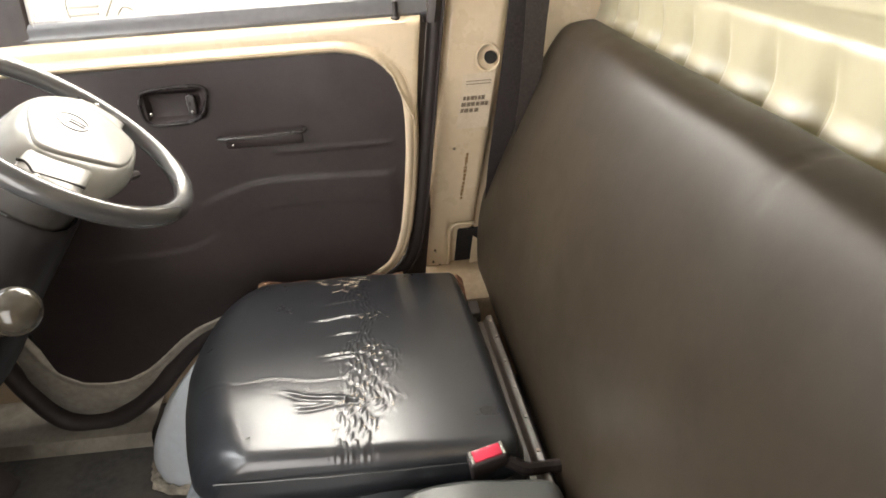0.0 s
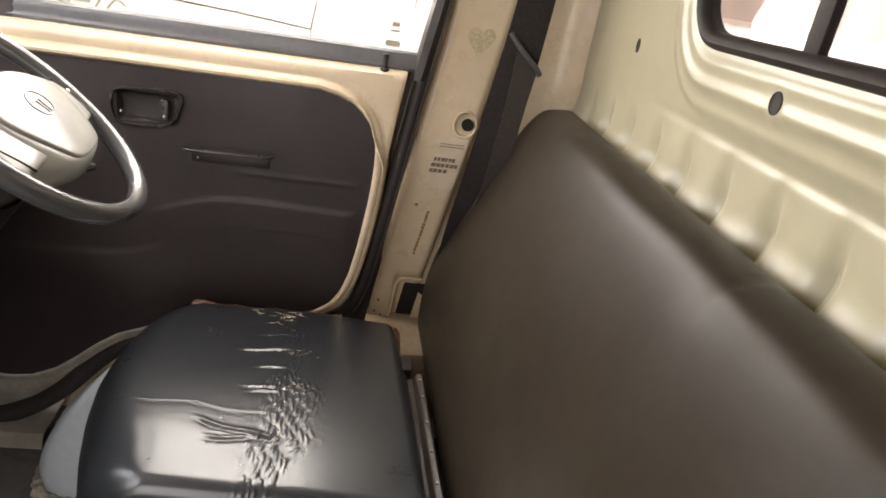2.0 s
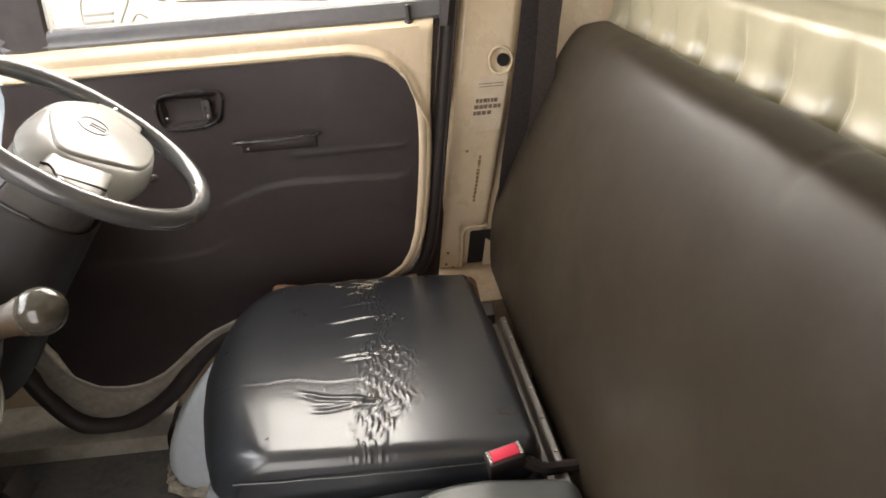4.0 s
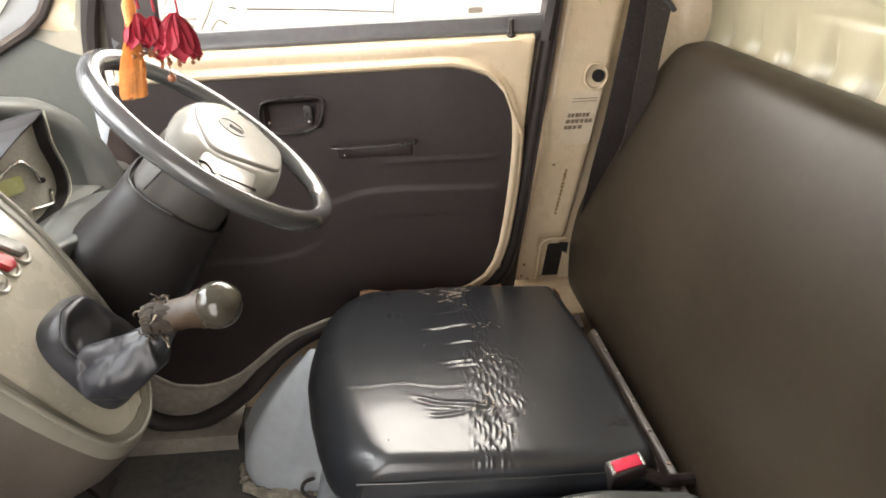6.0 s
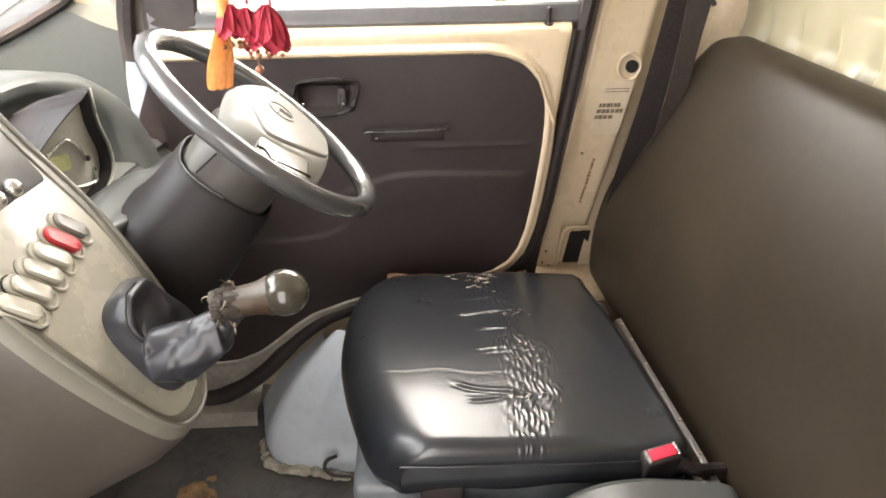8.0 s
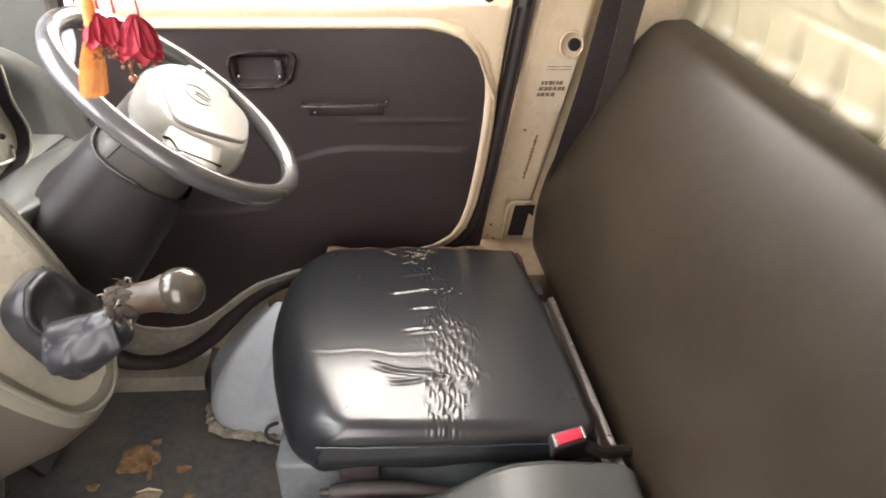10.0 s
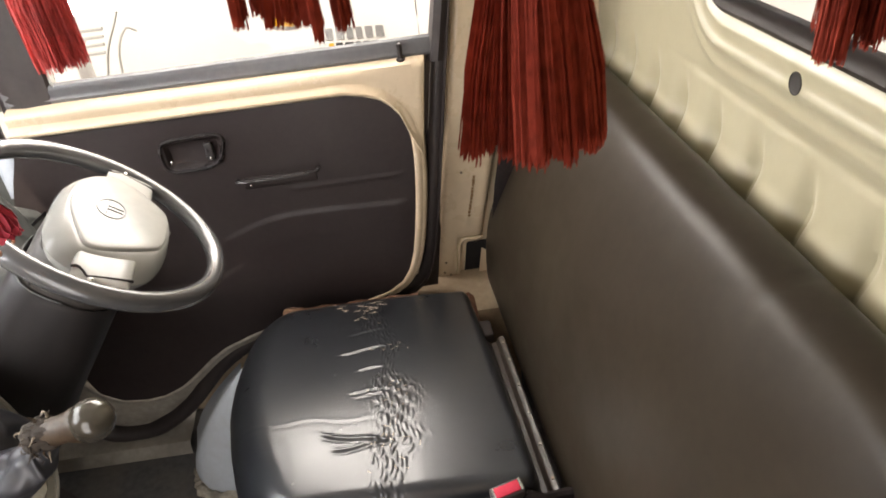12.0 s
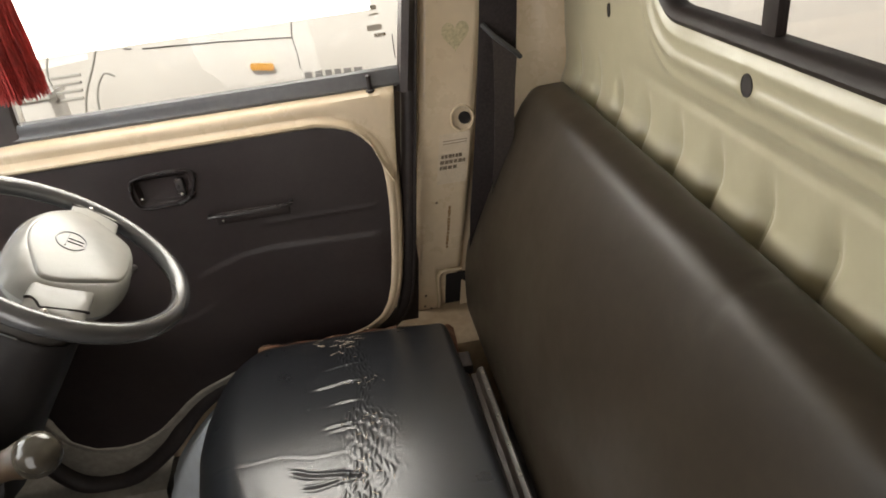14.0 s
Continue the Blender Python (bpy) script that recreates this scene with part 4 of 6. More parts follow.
def crease(x, y):
    """Fine puckers in a band across the cushion and a few long folds."""
    mid = interp(y, [(0.05, -0.168), (0.09, -0.166), (0.125, -0.162), (0.162, -0.150), (0.19, -0.153), (0.235, -0.148), (0.27, -0.153), (0.325, -0.161), (0.39, -0.150), (0.45, -0.175), (0.55, -0.195)])
    wide = interp(y, [(0.05, 0.030), (0.09, 0.026), (0.125, 0.036), (0.162, 0.049), (0.19, 0.031), (0.235, 0.038), (0.27, 0.048), (0.30, 0.030), (0.32, 0.014), (0.36, 0.010), (0.39, 0.026), (0.42, 0.022), (0.47, 0.028), (0.50, 0.022), (0.55, 0.03)])
    u = (x - mid) / wide
    w = math.exp(-abs(u) ** 4)
    # short ridges that run with the band and fan out where it widens, broken into staggered lengths
    c = (x - mid) / (0.45 * wide + 0.022) * 4.6 + 0.85 * noise.noise(Vector((x * 40, y * 26, 0.0))) + 0.22 * noise.noise(Vector((x * 120, y * 70, 4.0)))
    col = math.floor(c)
    ridge = math.exp(-((c - col - 0.5) / 0.30) ** 2)
    step = math.sin(y * 190 + col * 2.35 + 2.5 * noise.noise(Vector((col * 3.7, y * 30, 1.0))))
    lengths = smooth(-0.75, 0.10, step) * (0.55 + 0.9 * max(0.0, 0.5 + noise.noise(Vector((col * 5.1, y * 70, 6.0)))))
    fine = 1 - 2.1 * abs(noise.noise(Vector((x * 260, y * 120, 3.0))))
    h = 0.0014 * (1 - 0.35 * smooth(0.30, 0.34, y)) * w * (ridge * lengths + 0.14 * fine - 0.25)
    for yc, x0, amp, tilt in ((0.184, -0.282, 0.0030, -0.22), (0.150, -0.262, 0.0026, 0.07), (0.163, -0.255, 0.0018, -0.04), (0.222, -0.42, 0.0004, -0.05), (0.333, -0.225, 0.0018, 0.05), (0.388, -0.262, 0.0024, 0.10), (0.275, -0.235, 0.0016, 0.0), (0.262, -0.225, 0.0016, 0.05), (0.45, -0.24, 0.0014, 0.08)):
        line = yc + tilt * (x - x0) + 0.003 * math.sin(x * 60)
        run = smooth(x0, x0 + 0.03, x) * smooth(-0.150, -0.19, x)
        h += amp * 0.75 * run * math.exp(-((y - line) / 0.0035) ** 2)
        h -= amp * 0.6 * run * math.exp(-((y - line + 0.006) / 0.004) ** 2)
    return h


def seat_z(x, y, x0, x1):
    z = 0.488 - 0.24 * max(0, y - 0.2) ** 2 - 0.10 * max(0, 0.2 - y) ** 2
    z -= 0.075 * (max(0, x + 0.17) - 0.03 * smooth(-0.17, -0.11, x))
    z += 0.010 * math.exp(-((x + 0.32) / 0.10) ** 2) * math.exp(-((y - 0.18) / 0.16) ** 2)
    across = edge_drop(x - x0, 0.085) * 0.80 + edge_drop(x1 - x, 0.020)
    along = edge_drop(y - SY0, 0.022) + edge_drop(SY1 - y, 0.030)
    z -= (across ** 3 + along ** 3) ** (1 / 3)
    return z


NX, NY = 330, 190
bm = bm_new()
rows = []
for j in range(NY + 1):
    t = j / NY
    y = SY0 + (SY1 - SY0) * (t if 0.04 < t < 0.96 else (0.04 * (t / 0.04) ** 1.8 if t <= 0.04 else 1 - 0.04 * ((1 - t) / 0.04) ** 1.8))
    x0, x1 = seat_front(y), seat_rear(y)
    row = []
    for i in range(NX + 1):
        s = i / NX
        s = s if 0.05 < s < 0.97 else (0.05 * (s / 0.05) ** 1.8 if s <= 0.05 else 1 - 0.03 * ((1 - s) / 0.03) ** 1.8)
        x = x0 + (x1 - x0) * s
        row.append(Vector((x, y, seat_z(x, y, x0, x1) + crease(x, y))))
    rows.append(row)
add_grid(bm, rows)
rim = [rows[0][i] for i in range(NX + 1)] + [rows[j][NX] for j in range(1, NY + 1)] + [rows[NY][i] for i in range(NX - 1, -1, -1)] + [rows[j][0] for j in range(NY - 1, 0, -1)]
mid_x, mid_y = -0.2, 0.33
rings = []
for inset, z in ((0.0, None), (-0.006, 0.442), (-0.007, 0.426), (0.003, 0.408), (0.018, 0.395), (0.06, 0.389)):
    ring = []
    for p in rim:
        v = Vector((p.x - mid_x, p.y - mid_y))
        q = v * (1 - (inset if p.z > 0.445 else max(inset, 0.0) + 0.002 * (z is not None)) / max(v.length, 0.01))
        zz = p.z if z is None else min(z + (0.003 * math.sin(p.x * 40) if z < 0.43 else 0), p.z - 0.001)
        ring.append(Vector((mid_x + q.x, mid_y + q.y, zz)))
    rings.append(ring)
add_rings(bm, rings)
bmesh.ops.remove_doubles(bm, verts=bm.verts, dist=0.0003)
cushion = part("cushion", bm, VINYL, seat, "creased black vinyl cushion", sharp=60)
bm = bm_new()
near = [Vector((-0.352 + i * 0.0095, SY0 - 0.002 - 0.004 * math.sin(i * 0.07), 0.463 - 0.0002 * i + 0.0004 * math.sin(i * 0.7))) for i in range(43)]
add_tube(bm, near, 0.0013, 7)
part("piping", bm, VINYL, cushion)
bm = bm_new()
rng = random.Random(8)
rows = []
for i in range(60):
    x = -0.385 + i * 0.0063
    ripple = 0.006 * math.sin(i * 0.55) + rng.uniform(-0.003, 0.003)
    lift = 0.007 * math.exp(-((x + 0.38) / 0.05) ** 2)
    rows.append([Vector((x, 0.580 + ripple * 0.3, 0.440 + lift * 0.7)), Vector((x, 0.594 + ripple * 0.4, 0.4425 + lift * 0.8 + ripple * 0.2)), Vector((x, 0.606 + ripple * 0.6, 0.438 + lift * 0.8)), Vector((x, 0.617 + ripple * 0.6, 0.424 + lift * 0.4)), Vector((x, 0.622, 0.395))])
add_grid(bm, rows[:48])
part("torn_edge", bm, FOAM, cushion, "torn edge showing brown foam and backing")
for q in range(64):
    if q < 15:
        x, y, w = rng.uniform(-0.265, -0.165), rng.uniform(0.535, 0.572), rng.uniform(0.008, 0.026)
    elif q < 22:
        x, y, w = rng.uniform(-0.235, -0.165), rng.uniform(0.465, 0.53), rng.uniform(0.006, 0.016)
    else:
        # Thin pale streaks that paint glints on the folds of the crease band
        y, w = rng.choice((0.085, 0.11, 0.15, 0.165, 0.18, 0.24, 0.27, 0.28, 0.39)) + rng.uniform(-0.014, 0.014), rng.uniform(0.004, 0.012)
        x = -0.156 + rng.gauss(0, 0.020)
    turn = rng.uniform(-0.5, 0.5) if q < 22 else rng.choice((0.2, 1.0, 1.4, 1.9, 2.6)) + rng.uniform(-0.3, 0.3)
    bm = bm_new()
    pts = []
    for k in range(9):
        a = w * (k / 8 - 0.5)
        px, py = x + a * math.cos(turn), y + a * math.sin(turn) + rng.uniform(-0.0014, 0.0014)
        x0, x1 = seat_front(py), seat_rear(py)
        pts.append(Vector((px, py, seat_z(px, py, x0, x1) + crease(px, py) + 0.0004)))
    add_tube(bm, pts, [0.0003 + (0.0011 if q < 22 else 0.0006) * rng.random() * math.sin(math.pi * (k + 0.5) / 9) for k in range(9)], 5, flat=0.5)
    part("crack", bm, CRACK_GLINT, cushion, "pale streak: backing cloth in far cracks, painted glint on nearer creases")

# slider rail along the rear edge
bm = bm_new()
add_rings(bm, [[Vector((0.084 - 0.055 * (y - 0.05) + dx, y, z)) for dx, z in ((-0.016, 0.406), (-0.007, 0.407), (-0.004, 0.410), (-0.002, 0.417), (0.001, 0.420), (0.009, 0.421), (0.012, 0.416), (0.012, 0.386), (-0.016, 0.386))] for y in (0.03, 0.1, 0.2, 0.3, 0.44)], True, True, True)
rail = part("slide_rail", bm, RAIL, seat, "scratched metal rail behind the cushion")
for y in (0.09, 0.16, 0.23, 0.30, 0.37, 0.42):
    bm = bm_new()
    add_tube(bm, [(0.089 - 0.055 * (y - 0.05), y, 0.418), (0.089 - 0.055 * (y - 0.05), y, 0.4225)], 0.0030, 8, up=(1, 0, 0))
    part("rivet", bm, RUST, rail)
bm = bm_new()
add_box(bm, (0.026, 0.447, 0.40), (0.054, 0.495, 0.424), 0.005)
part("rail_bracket", bm, RUBBER, seat, "black bracket")
bm = bm_new()
add_rings(bm, [[Vector((x, y, z)) for x, z in ((0.008, 0.418 + 0.004 * math.sin(y * 190)), (0.022, 0.424 + 0.003 * math.sin(y * 150)), (0.034, 0.414), (0.03, 0.38))] for y in [0.500 + 0.005 * k for k in range(20)]], True, True, True)
part("batten", bm, FOAM, seat, "reddish wooden batten end")

# backrest: one long panel across the cab
PROFILE = [(0.116, 0.350), (0.104, 0.362), (0.099, 0.385), (0.101, 0.42), (0.111, 0.49), (0.131, 0.57), (0.152, 0.65), (0.175, 0.73), (0.199, 0.80), (0.217, 0.85), (0.2255, 0.872), (0.234, 0.891), (0.241, 0.902), (0.251, 0.910), (0.264, 0.915), (0.280, 0.918), (0.295, 0.916), (0.306, 0.907), (0.312, 0.890), (0.314, 0.80), (0.318, 0.60), (0.315, 0.40), (0.30, 0.352)]
prof = [(p.x, p.y) for p in curve_pts([(x, z, 0) for x, z in PROFILE], 3)]
FAR_END = [(0.35, 0.735), (0.45, 0.748), (0.55, 0.752), (0.62, 0.735), (0.70, 0.705), (0.78, 0.685), (0.84, 0.668), (0.87, 0.655), (0.895, 0.635), (0.912, 0.610), (0.922, 0.580), (0.927, 0.55)]
bm = bm_new()
rows = []
NYB = 150
for j in range(NYB + 1):
    t = j / NYB
    row = []
    for x, z in prof:
        far = interp(z, FAR_END)
        y = -0.78 + (far + 0.78) * t
        dx = dz = 0.0
        near_end = (far - y)
        dx += edge_drop(near_end, 0.022 + 0.012 * smooth(0.62, 0.42, z)) * (0.8 if x < 0.25 else -0.3) * smooth(0.915, 0.86, z)
        seam_d = y + 0.103
        groove = math.exp(-(seam_d / 0.004) ** 2)
        pucker = math.exp(-(seam_d / 0.035) ** 2)
        topness = smooth(0.855, 0.90, z)
        dx += 0.0014 * groove * topness + 0.0012 * pucker * topness
        dz -= 0.0014 * groove * topness + 0.0010 * pucker * topness * smooth(0.25, 0.3, x + 0.03)
        if x < 0.26 and z > 0.4:
            swell = math.sin(math.pi * min(1, max(0, (z - 0.4) / 0.5)))
            dx -= 0.010 * swell + 0.0018 * noise.noise(Vector((y * 5, z * 5, 0.3)))
        dx -= 0.05 * (y - 0.3) * smooth(0.85, 0.4, z) * (1 if x < 0.26 else 0) * 0.9
        dz += 0.0018 * noise.noise(Vector((y * 9, 3.1, x * 9)))
        row.append(Vector((x + dx, y, z + dz)))
    rows.append(row)
add_grid(bm, rows)
bm.faces.new([v for v in list(bm.verts)[-len(prof):]])
bm.verts.ensure_lookup_table()
bm.faces.new([bm.verts[i] for i in range(len(prof))][::-1])
back = part("backrest", bm, BACK_VINYL, seat, "long dark brown vinyl backrest with a centre seam", sharp=70)
bm = bm_new()
add_tube(bm, [(0.3045, -0.77 + k * 0.02, 0.899 + 0.001 * math.sin(k * 0.9)) for k in range(70)], 0.004, 6)
part("piping", bm, BACK_VINYL, back)
# buckle on its stalk beside the cushion
buckle = thing("seat_belt_buckle", (0.02, 0.06, 0.40), "black seat belt buckle with a red button", "buckle")
turn = Matrix.Translation((0.008, 0.046, 0.470)) @ Euler((radians(18), radians(-6), radians(12))).to_matrix().to_4x4() @ Matrix.Diagonal((0.86, 0.80, 0.86, 1))
bm = bm_new()
add_box(bm, (-0.030, -0.015, -0.050), (0.030, 0.015, 0.003), 0.005, 3, turn)
part("housing", bm, RUBBER, buckle)
bm = bm_new()
add_box(bm, (-0.0225, -0.010, 0.0), (0.0225, 0.010, 0.0065), 0.002, 2, turn)
part("button", bm, RED, buckle, "red release button")
for u in (-1, 1):
    bm = bm_new()
    add_box(bm, (u * 0.025 - 0.0025, -0.0115, 0.0), (u * 0.025 + 0.0025, 0.0115, 0.006), 0.001, 1, turn)
    part("clip", bm, CHROME, buckle, "silver edge")
bm = bm_new()
add_box(bm, (-0.02, -0.006, -0.13), (0.02, 0.006, -0.05), 0.003, 2, turn)
part("stalk", bm, RUBBER, buckle)
bm = bm_new()
add_tube(bm, curve_pts([(0.036, 0.05, 0.45), (0.06, 0.045, 0.437), (0.085, 0.055, 0.425), (0.11, 0.06, 0.42)], 5), 0.009, 8)
part("strap_end", bm, BELT, buckle)

# plastic cover between the seats and the hand brake
cover = thing("engine_cover", (-0.1, -0.25, 0.0), "smooth grey plastic cover between the seats", "engine cover")
PROF = [(-0.40, 0.0), (-0.40, 0.34), (-0.385, 0.360), (-0.366, 0.368), (-0.30, 0.387), (-0.24, 0.394), (-0.193, 0.403), (-0.165, 0.416), (-0.137, 0.434), (-0.105, 0.455), (-0.076, 0.466), (-0.045, 0.470), (-0.012, 0.470), (0.04, 0.463), (0.085, 0.455), (0.10, 0.43), (0.10, 0.0)]
pr = [(p.x, p.y) for p in curve_pts([(x, z, 0) for x, z in PROF[1:-1]], 4)]
bm = bm_new()
rings = []
for k in range(30):
    y = 0.022 - k * 0.022
    drop = edge_drop(k * 0.022, 0.02) + 0.10 * max(0, (k * 0.022 - 0.10)) ** 1.2
    rings.append([Vector((x, y, max(0.01, z - drop))) for x, z in pr])
rings.insert(0, [Vector((x, 0.022, 0.0)) for x, z in pr])
add_rings(bm, rings, closed=False)
part("shell", bm, surface("smooth_grey_cover_plastic", (0.058, 0.060, 0.057), 0.42, grain=0.05, grain_scale=80, stain=(0.085, 0.083, 0.074), stain_amount=0.4, stain_scale=6, rough_var=0.05), cover)
bm = bm_new()
add_box(bm, (-0.40, -0.64, 0.0), (0.10, 0.021, 0.335), 0.01)
part("lower_box", bm, DARKGREY, cover)
brake = thing("hand_brake", (-0.25, 0.045, 0.33), "black hand brake lever beside the seat", "hand brake")
bm = bm_new()
add_tube(bm, [(-0.352, 0.041, 0.376), (-0.338, 0.041, 0.376), (-0.336, 0.041, 0.376), (-0.324, 0.041, 0.377), (-0.28, 0.041, 0.379), (-0.232, 0.040, 0.378), (-0.13, 0.040, 0.36)], [0.006, 0.006, 0.011, 0.013, 0.0125, 0.012, 0.008], 12)
part("grip", bm, RUBBER, brake)
bm = bm_new()
add_box(bm, (-0.325, 0.052, 0.384), (-0.264, 0.072, 0.428), 0.006, 2)
part("bracket", bm, RUBBER, brake)

# seat belt along the pillar
belt = thing("seat_belt", (0.17, 0.63, 0.65), "black seat belt webbing hanging beside the pillar", "seat belt")
bm = bm_new()
left = [(0.205, 0.655, 1.48), (0.172, 0.640, 1.20), (0.163, 0.632, 1.09), (0.146, 0.634, 0.95), (0.127, 0.644, 0.80), (0.117, 0.658, 0.72), (0.108, 0.678, 0.64), (0.102, 0.703, 0.55), (0.096, 0.718, 0.48)]
right = [(0.258, 0.64, 1.48), (0.236, 0.622, 1.20), (0.226, 0.612, 1.09), (0.214, 0.612, 0.95), (0.200, 0.620, 0.80), (0.188, 0.640, 0.72), (0.172, 0.665, 0.64), (0.150, 0.70, 0.55), (0.135, 0.715, 0.48)]
lp, rp = curve_pts(left, 6), curve_pts(right, 6)
add_rings(bm, [[a, a.lerp(b, 0.5) + Vector((-0.002, -0.003, 0)), b, b + Vector((0.001, 0.004, 0)), a + Vector((0.001, 0.004, 0))] for a, b in zip(lp, rp)], True, True, True)
part("webbing", bm, BELT, belt)
bm = bm_new()
add_tube(bm, [(0.160, 0.618, 1.035), (0.176, 0.603, 1.016), (0.214, 0.598, 0.982), (0.222, 0.604, 0.972)], 0.0048, 8)
part("guide_bar", bm, DARKGREY, belt, "dark belt guide")
bm = bm_new()
lp2 = curve_pts([(0.176, 0.606, 1.016), (0.170, 0.606, 0.90), (0.160, 0.614, 0.78), (0.152, 0.63, 0.70)], 6)
rp2 = curve_pts([(0.216, 0.600, 0.980), (0.207, 0.604, 0.90), (0.200, 0.612, 0.80), (0.19, 0.628, 0.72)], 6)
add_rings(bm, [[a, b, b + Vector((0, 0.003, 0)), a + Vector((0, 0.003, 0))] for a, b in zip(lp2, rp2)], True, True, True)
part("strap", bm, surface("lighter_belt_grey", (0.045, 0.036, 0.031), 0.8, grain=0.2, grain_scale=200, spec=0.2), belt, "greyish lower strap")

# ---- steering wheel ----
W_TILT, W_AZ = radians(48.3), radians(9.3)
W_N = Vector((math.cos(W_TILT) * math.cos(W_AZ), math.cos(W_TILT) * math.sin(W_AZ), math.sin(W_TILT)))
W_U = W_N.cross(Vector((0, 0, 1))).normalized()      # towards the passenger
W_V = -W_N.cross(W_U)                                 # up and away from the driver
W_C = Vector((-0.522, 0.304, 0.8705))


def wheel_pt(u, v, h):
    return W_C + W_U * u + W_V * v + W_N * h


wheel = thing("steering_wheel", tuple(W_C), "two-spoke steering wheel, dark rim and silver-grey hub", "steering wheel")
bm = bm_new()
rings = []
for k in range(72):
    a = k * math.tau / 72
    ring = []
    for s in range(14):
        b = s * math.tau / 14
        r = 0.1758 + 0.0138 * math.cos(b)
        ring.append(wheel_pt(r * math.cos(a), r * math.sin(a), 0.0148 * math.sin(b)))
    rings.append(ring)
rings.append(rings[0])
add_rings(bm, rings)
bmesh.ops.remove_doubles(bm, verts=bm.verts, dist=0.0002)
part("rim", bm, RIM, wheel, "worn shiny dark rim")


HUB_HALF = [(0.0, 0.064), (0.05, 0.062), (0.085, 0.055), (0.108, 0.044), (0.123, 0.028), (0.131, 0.008), (0.133, -0.012), (0.129, -0.040), (0.116, -0.066), (0.088, -0.086), (0.045, -0.098), (0.0, -0.102)]
HUB_EDGE = HUB_HALF + [(-a, b) for a, b in HUB_HALF[-2:0:-1]]
hub_pts = [(p.x, p.y) for p in curve_pts([(a, b, 0) for a, b in HUB_EDGE], 5, True)]
# the horn pad is a shield, wide at the top and narrow towards the driver
PAD_HALF = [(0.0, 0.046), (0.030, 0.042), (0.058, 0.033), (0.084, 0.022), (0.101, 0.013), (0.106, 0.002), (0.100, -0.018), (0.082, -0.047), (0.061, -0.073), (0.049, -0.082), (0.028, -0.087), (0.0, -0.088)]
pad_edge = PAD_HALF + [(-a, b) for a, b in PAD_HALF[-2:0:-1]]
pad_pts = [(p.x, p.y) for p in curve_pts([(a, b, 0) for a, b in pad_edge], 5, True)]


def hub_h(u, v):
    """Height of the hub cover's face over the rim plane."""
    return 0.0235 - 0.0130 * (abs(u) / 0.15) ** 2.2 - 0.005 * ((v + 0.02) / 0.08) ** 2


def hub_ring(scale, drop=0.0, level=None):
    out = []
    for a, b in hub_pts:
        u, v = a * scale, -0.020 + (b + 0.020) * scale
        out.append(wheel_pt(u, v, (hub_h(u, v) - drop) if level is None else level))
    return out


def flank_ring(t):
    """The flank falls from the pad's edge (t = 0) to the cover's rim (t = 1)."""
    out = []
    for (pu, pv), (hu, hv) in zip(pad_pts, hub_pts):
        a = hub_h(pu, pv) + 0.001
        out.append(wheel_pt(pu + (hu - pu) * t, pv + (hv - pv) * t, a + (-0.008 - a) * t ** 1.8))
    return out


bm = bm_new()
add_rings(bm, [hub_ring(0.62, level=-0.040), hub_ring(0.80, level=-0.034), hub_ring(0.93, level=-0.024), hub_ring(0.985, level=-0.015)] + [flank_ring(1 - k / 8) for k in range(9)] + [[wheel_pt(u * k, -0.020 + (v + 0.020) * k, hub_h(u, v)) for u, v in pad_pts] for k in (0.9, 0.5)], True, True, True)
hub = part("hub_cover", bm, HUB, wheel, "silver-grey domed hub cover")
bm = bm_new()
add_rings(bm, [[wheel_pt(u * k, -0.020 + (v + 0.020) * k, hub_h(u * k, -0.020 + (v + 0.020) * k) + dh) for u, v in pad_pts] for k, dh in ((1.025, -0.0015), (1.012, 0.0004), (1.0, 0.0034), (0.985, 0.0046), (0.96, 0.0052), (0.80, 0.0056), (0.6, 0.0056), (0.4, 0.0056), (0.2, 0.0056), (0.06, 0.0056))], True, False, True)
part("horn_pad", bm, HUB, hub, "smooth silver horn pad")
bm = bm_new()
bu, bv = 0.006, -0.006


def badge_pt(u, v, h):
    return wheel_pt(bu + u, bv + v, hub_h(bu + u, bv + v) + 0.0054 + h)


add_rings(bm, [[badge_pt(1.3 * r * math.cos(k * math.tau / 40), r * math.sin(k * math.tau / 40), dh) for k in range(40)] for r, dh in ((0.0184, 0.0), (0.0184, 0.0012), (0.0202, 0.0012), (0.0202, 0.0))])
for u0, u1, v0, v1 in ((-0.017, 0.017, 0.0045, 0.0062), (-0.0052, -0.0036, -0.0155, 0.0046), (0.0036, 0.0052, -0.0155, 0.0046)):
    add_rings(bm, [[badge_pt(u, v, h) for u, v in ((u0, v0), (u1, v0), (u1, v1), (u0, v1))] for h in (-0.0005, 0.0014)], True, False, True)
part("badge", bm, GREY, hub, "plain embossed round badge")
SEAM_LINE = [(0.147, 0.0145), (0.1445, 0.0105), (0.1445, 0.006), (0.149, 0.000), (0.1555, -0.006), (0.1525, -0.014), (0.1465, -0.032), (0.140, -0.052), (0.138, -0.060)]


def spoke_h(u):
    """Height of a spoke's face over the rim plane."""
    return interp(abs(u), [(0.085, 0.0165), (0.12, 0.0145), (0.14, 0.0122), (0.158, 0.0085), (0.172, 0.001)])


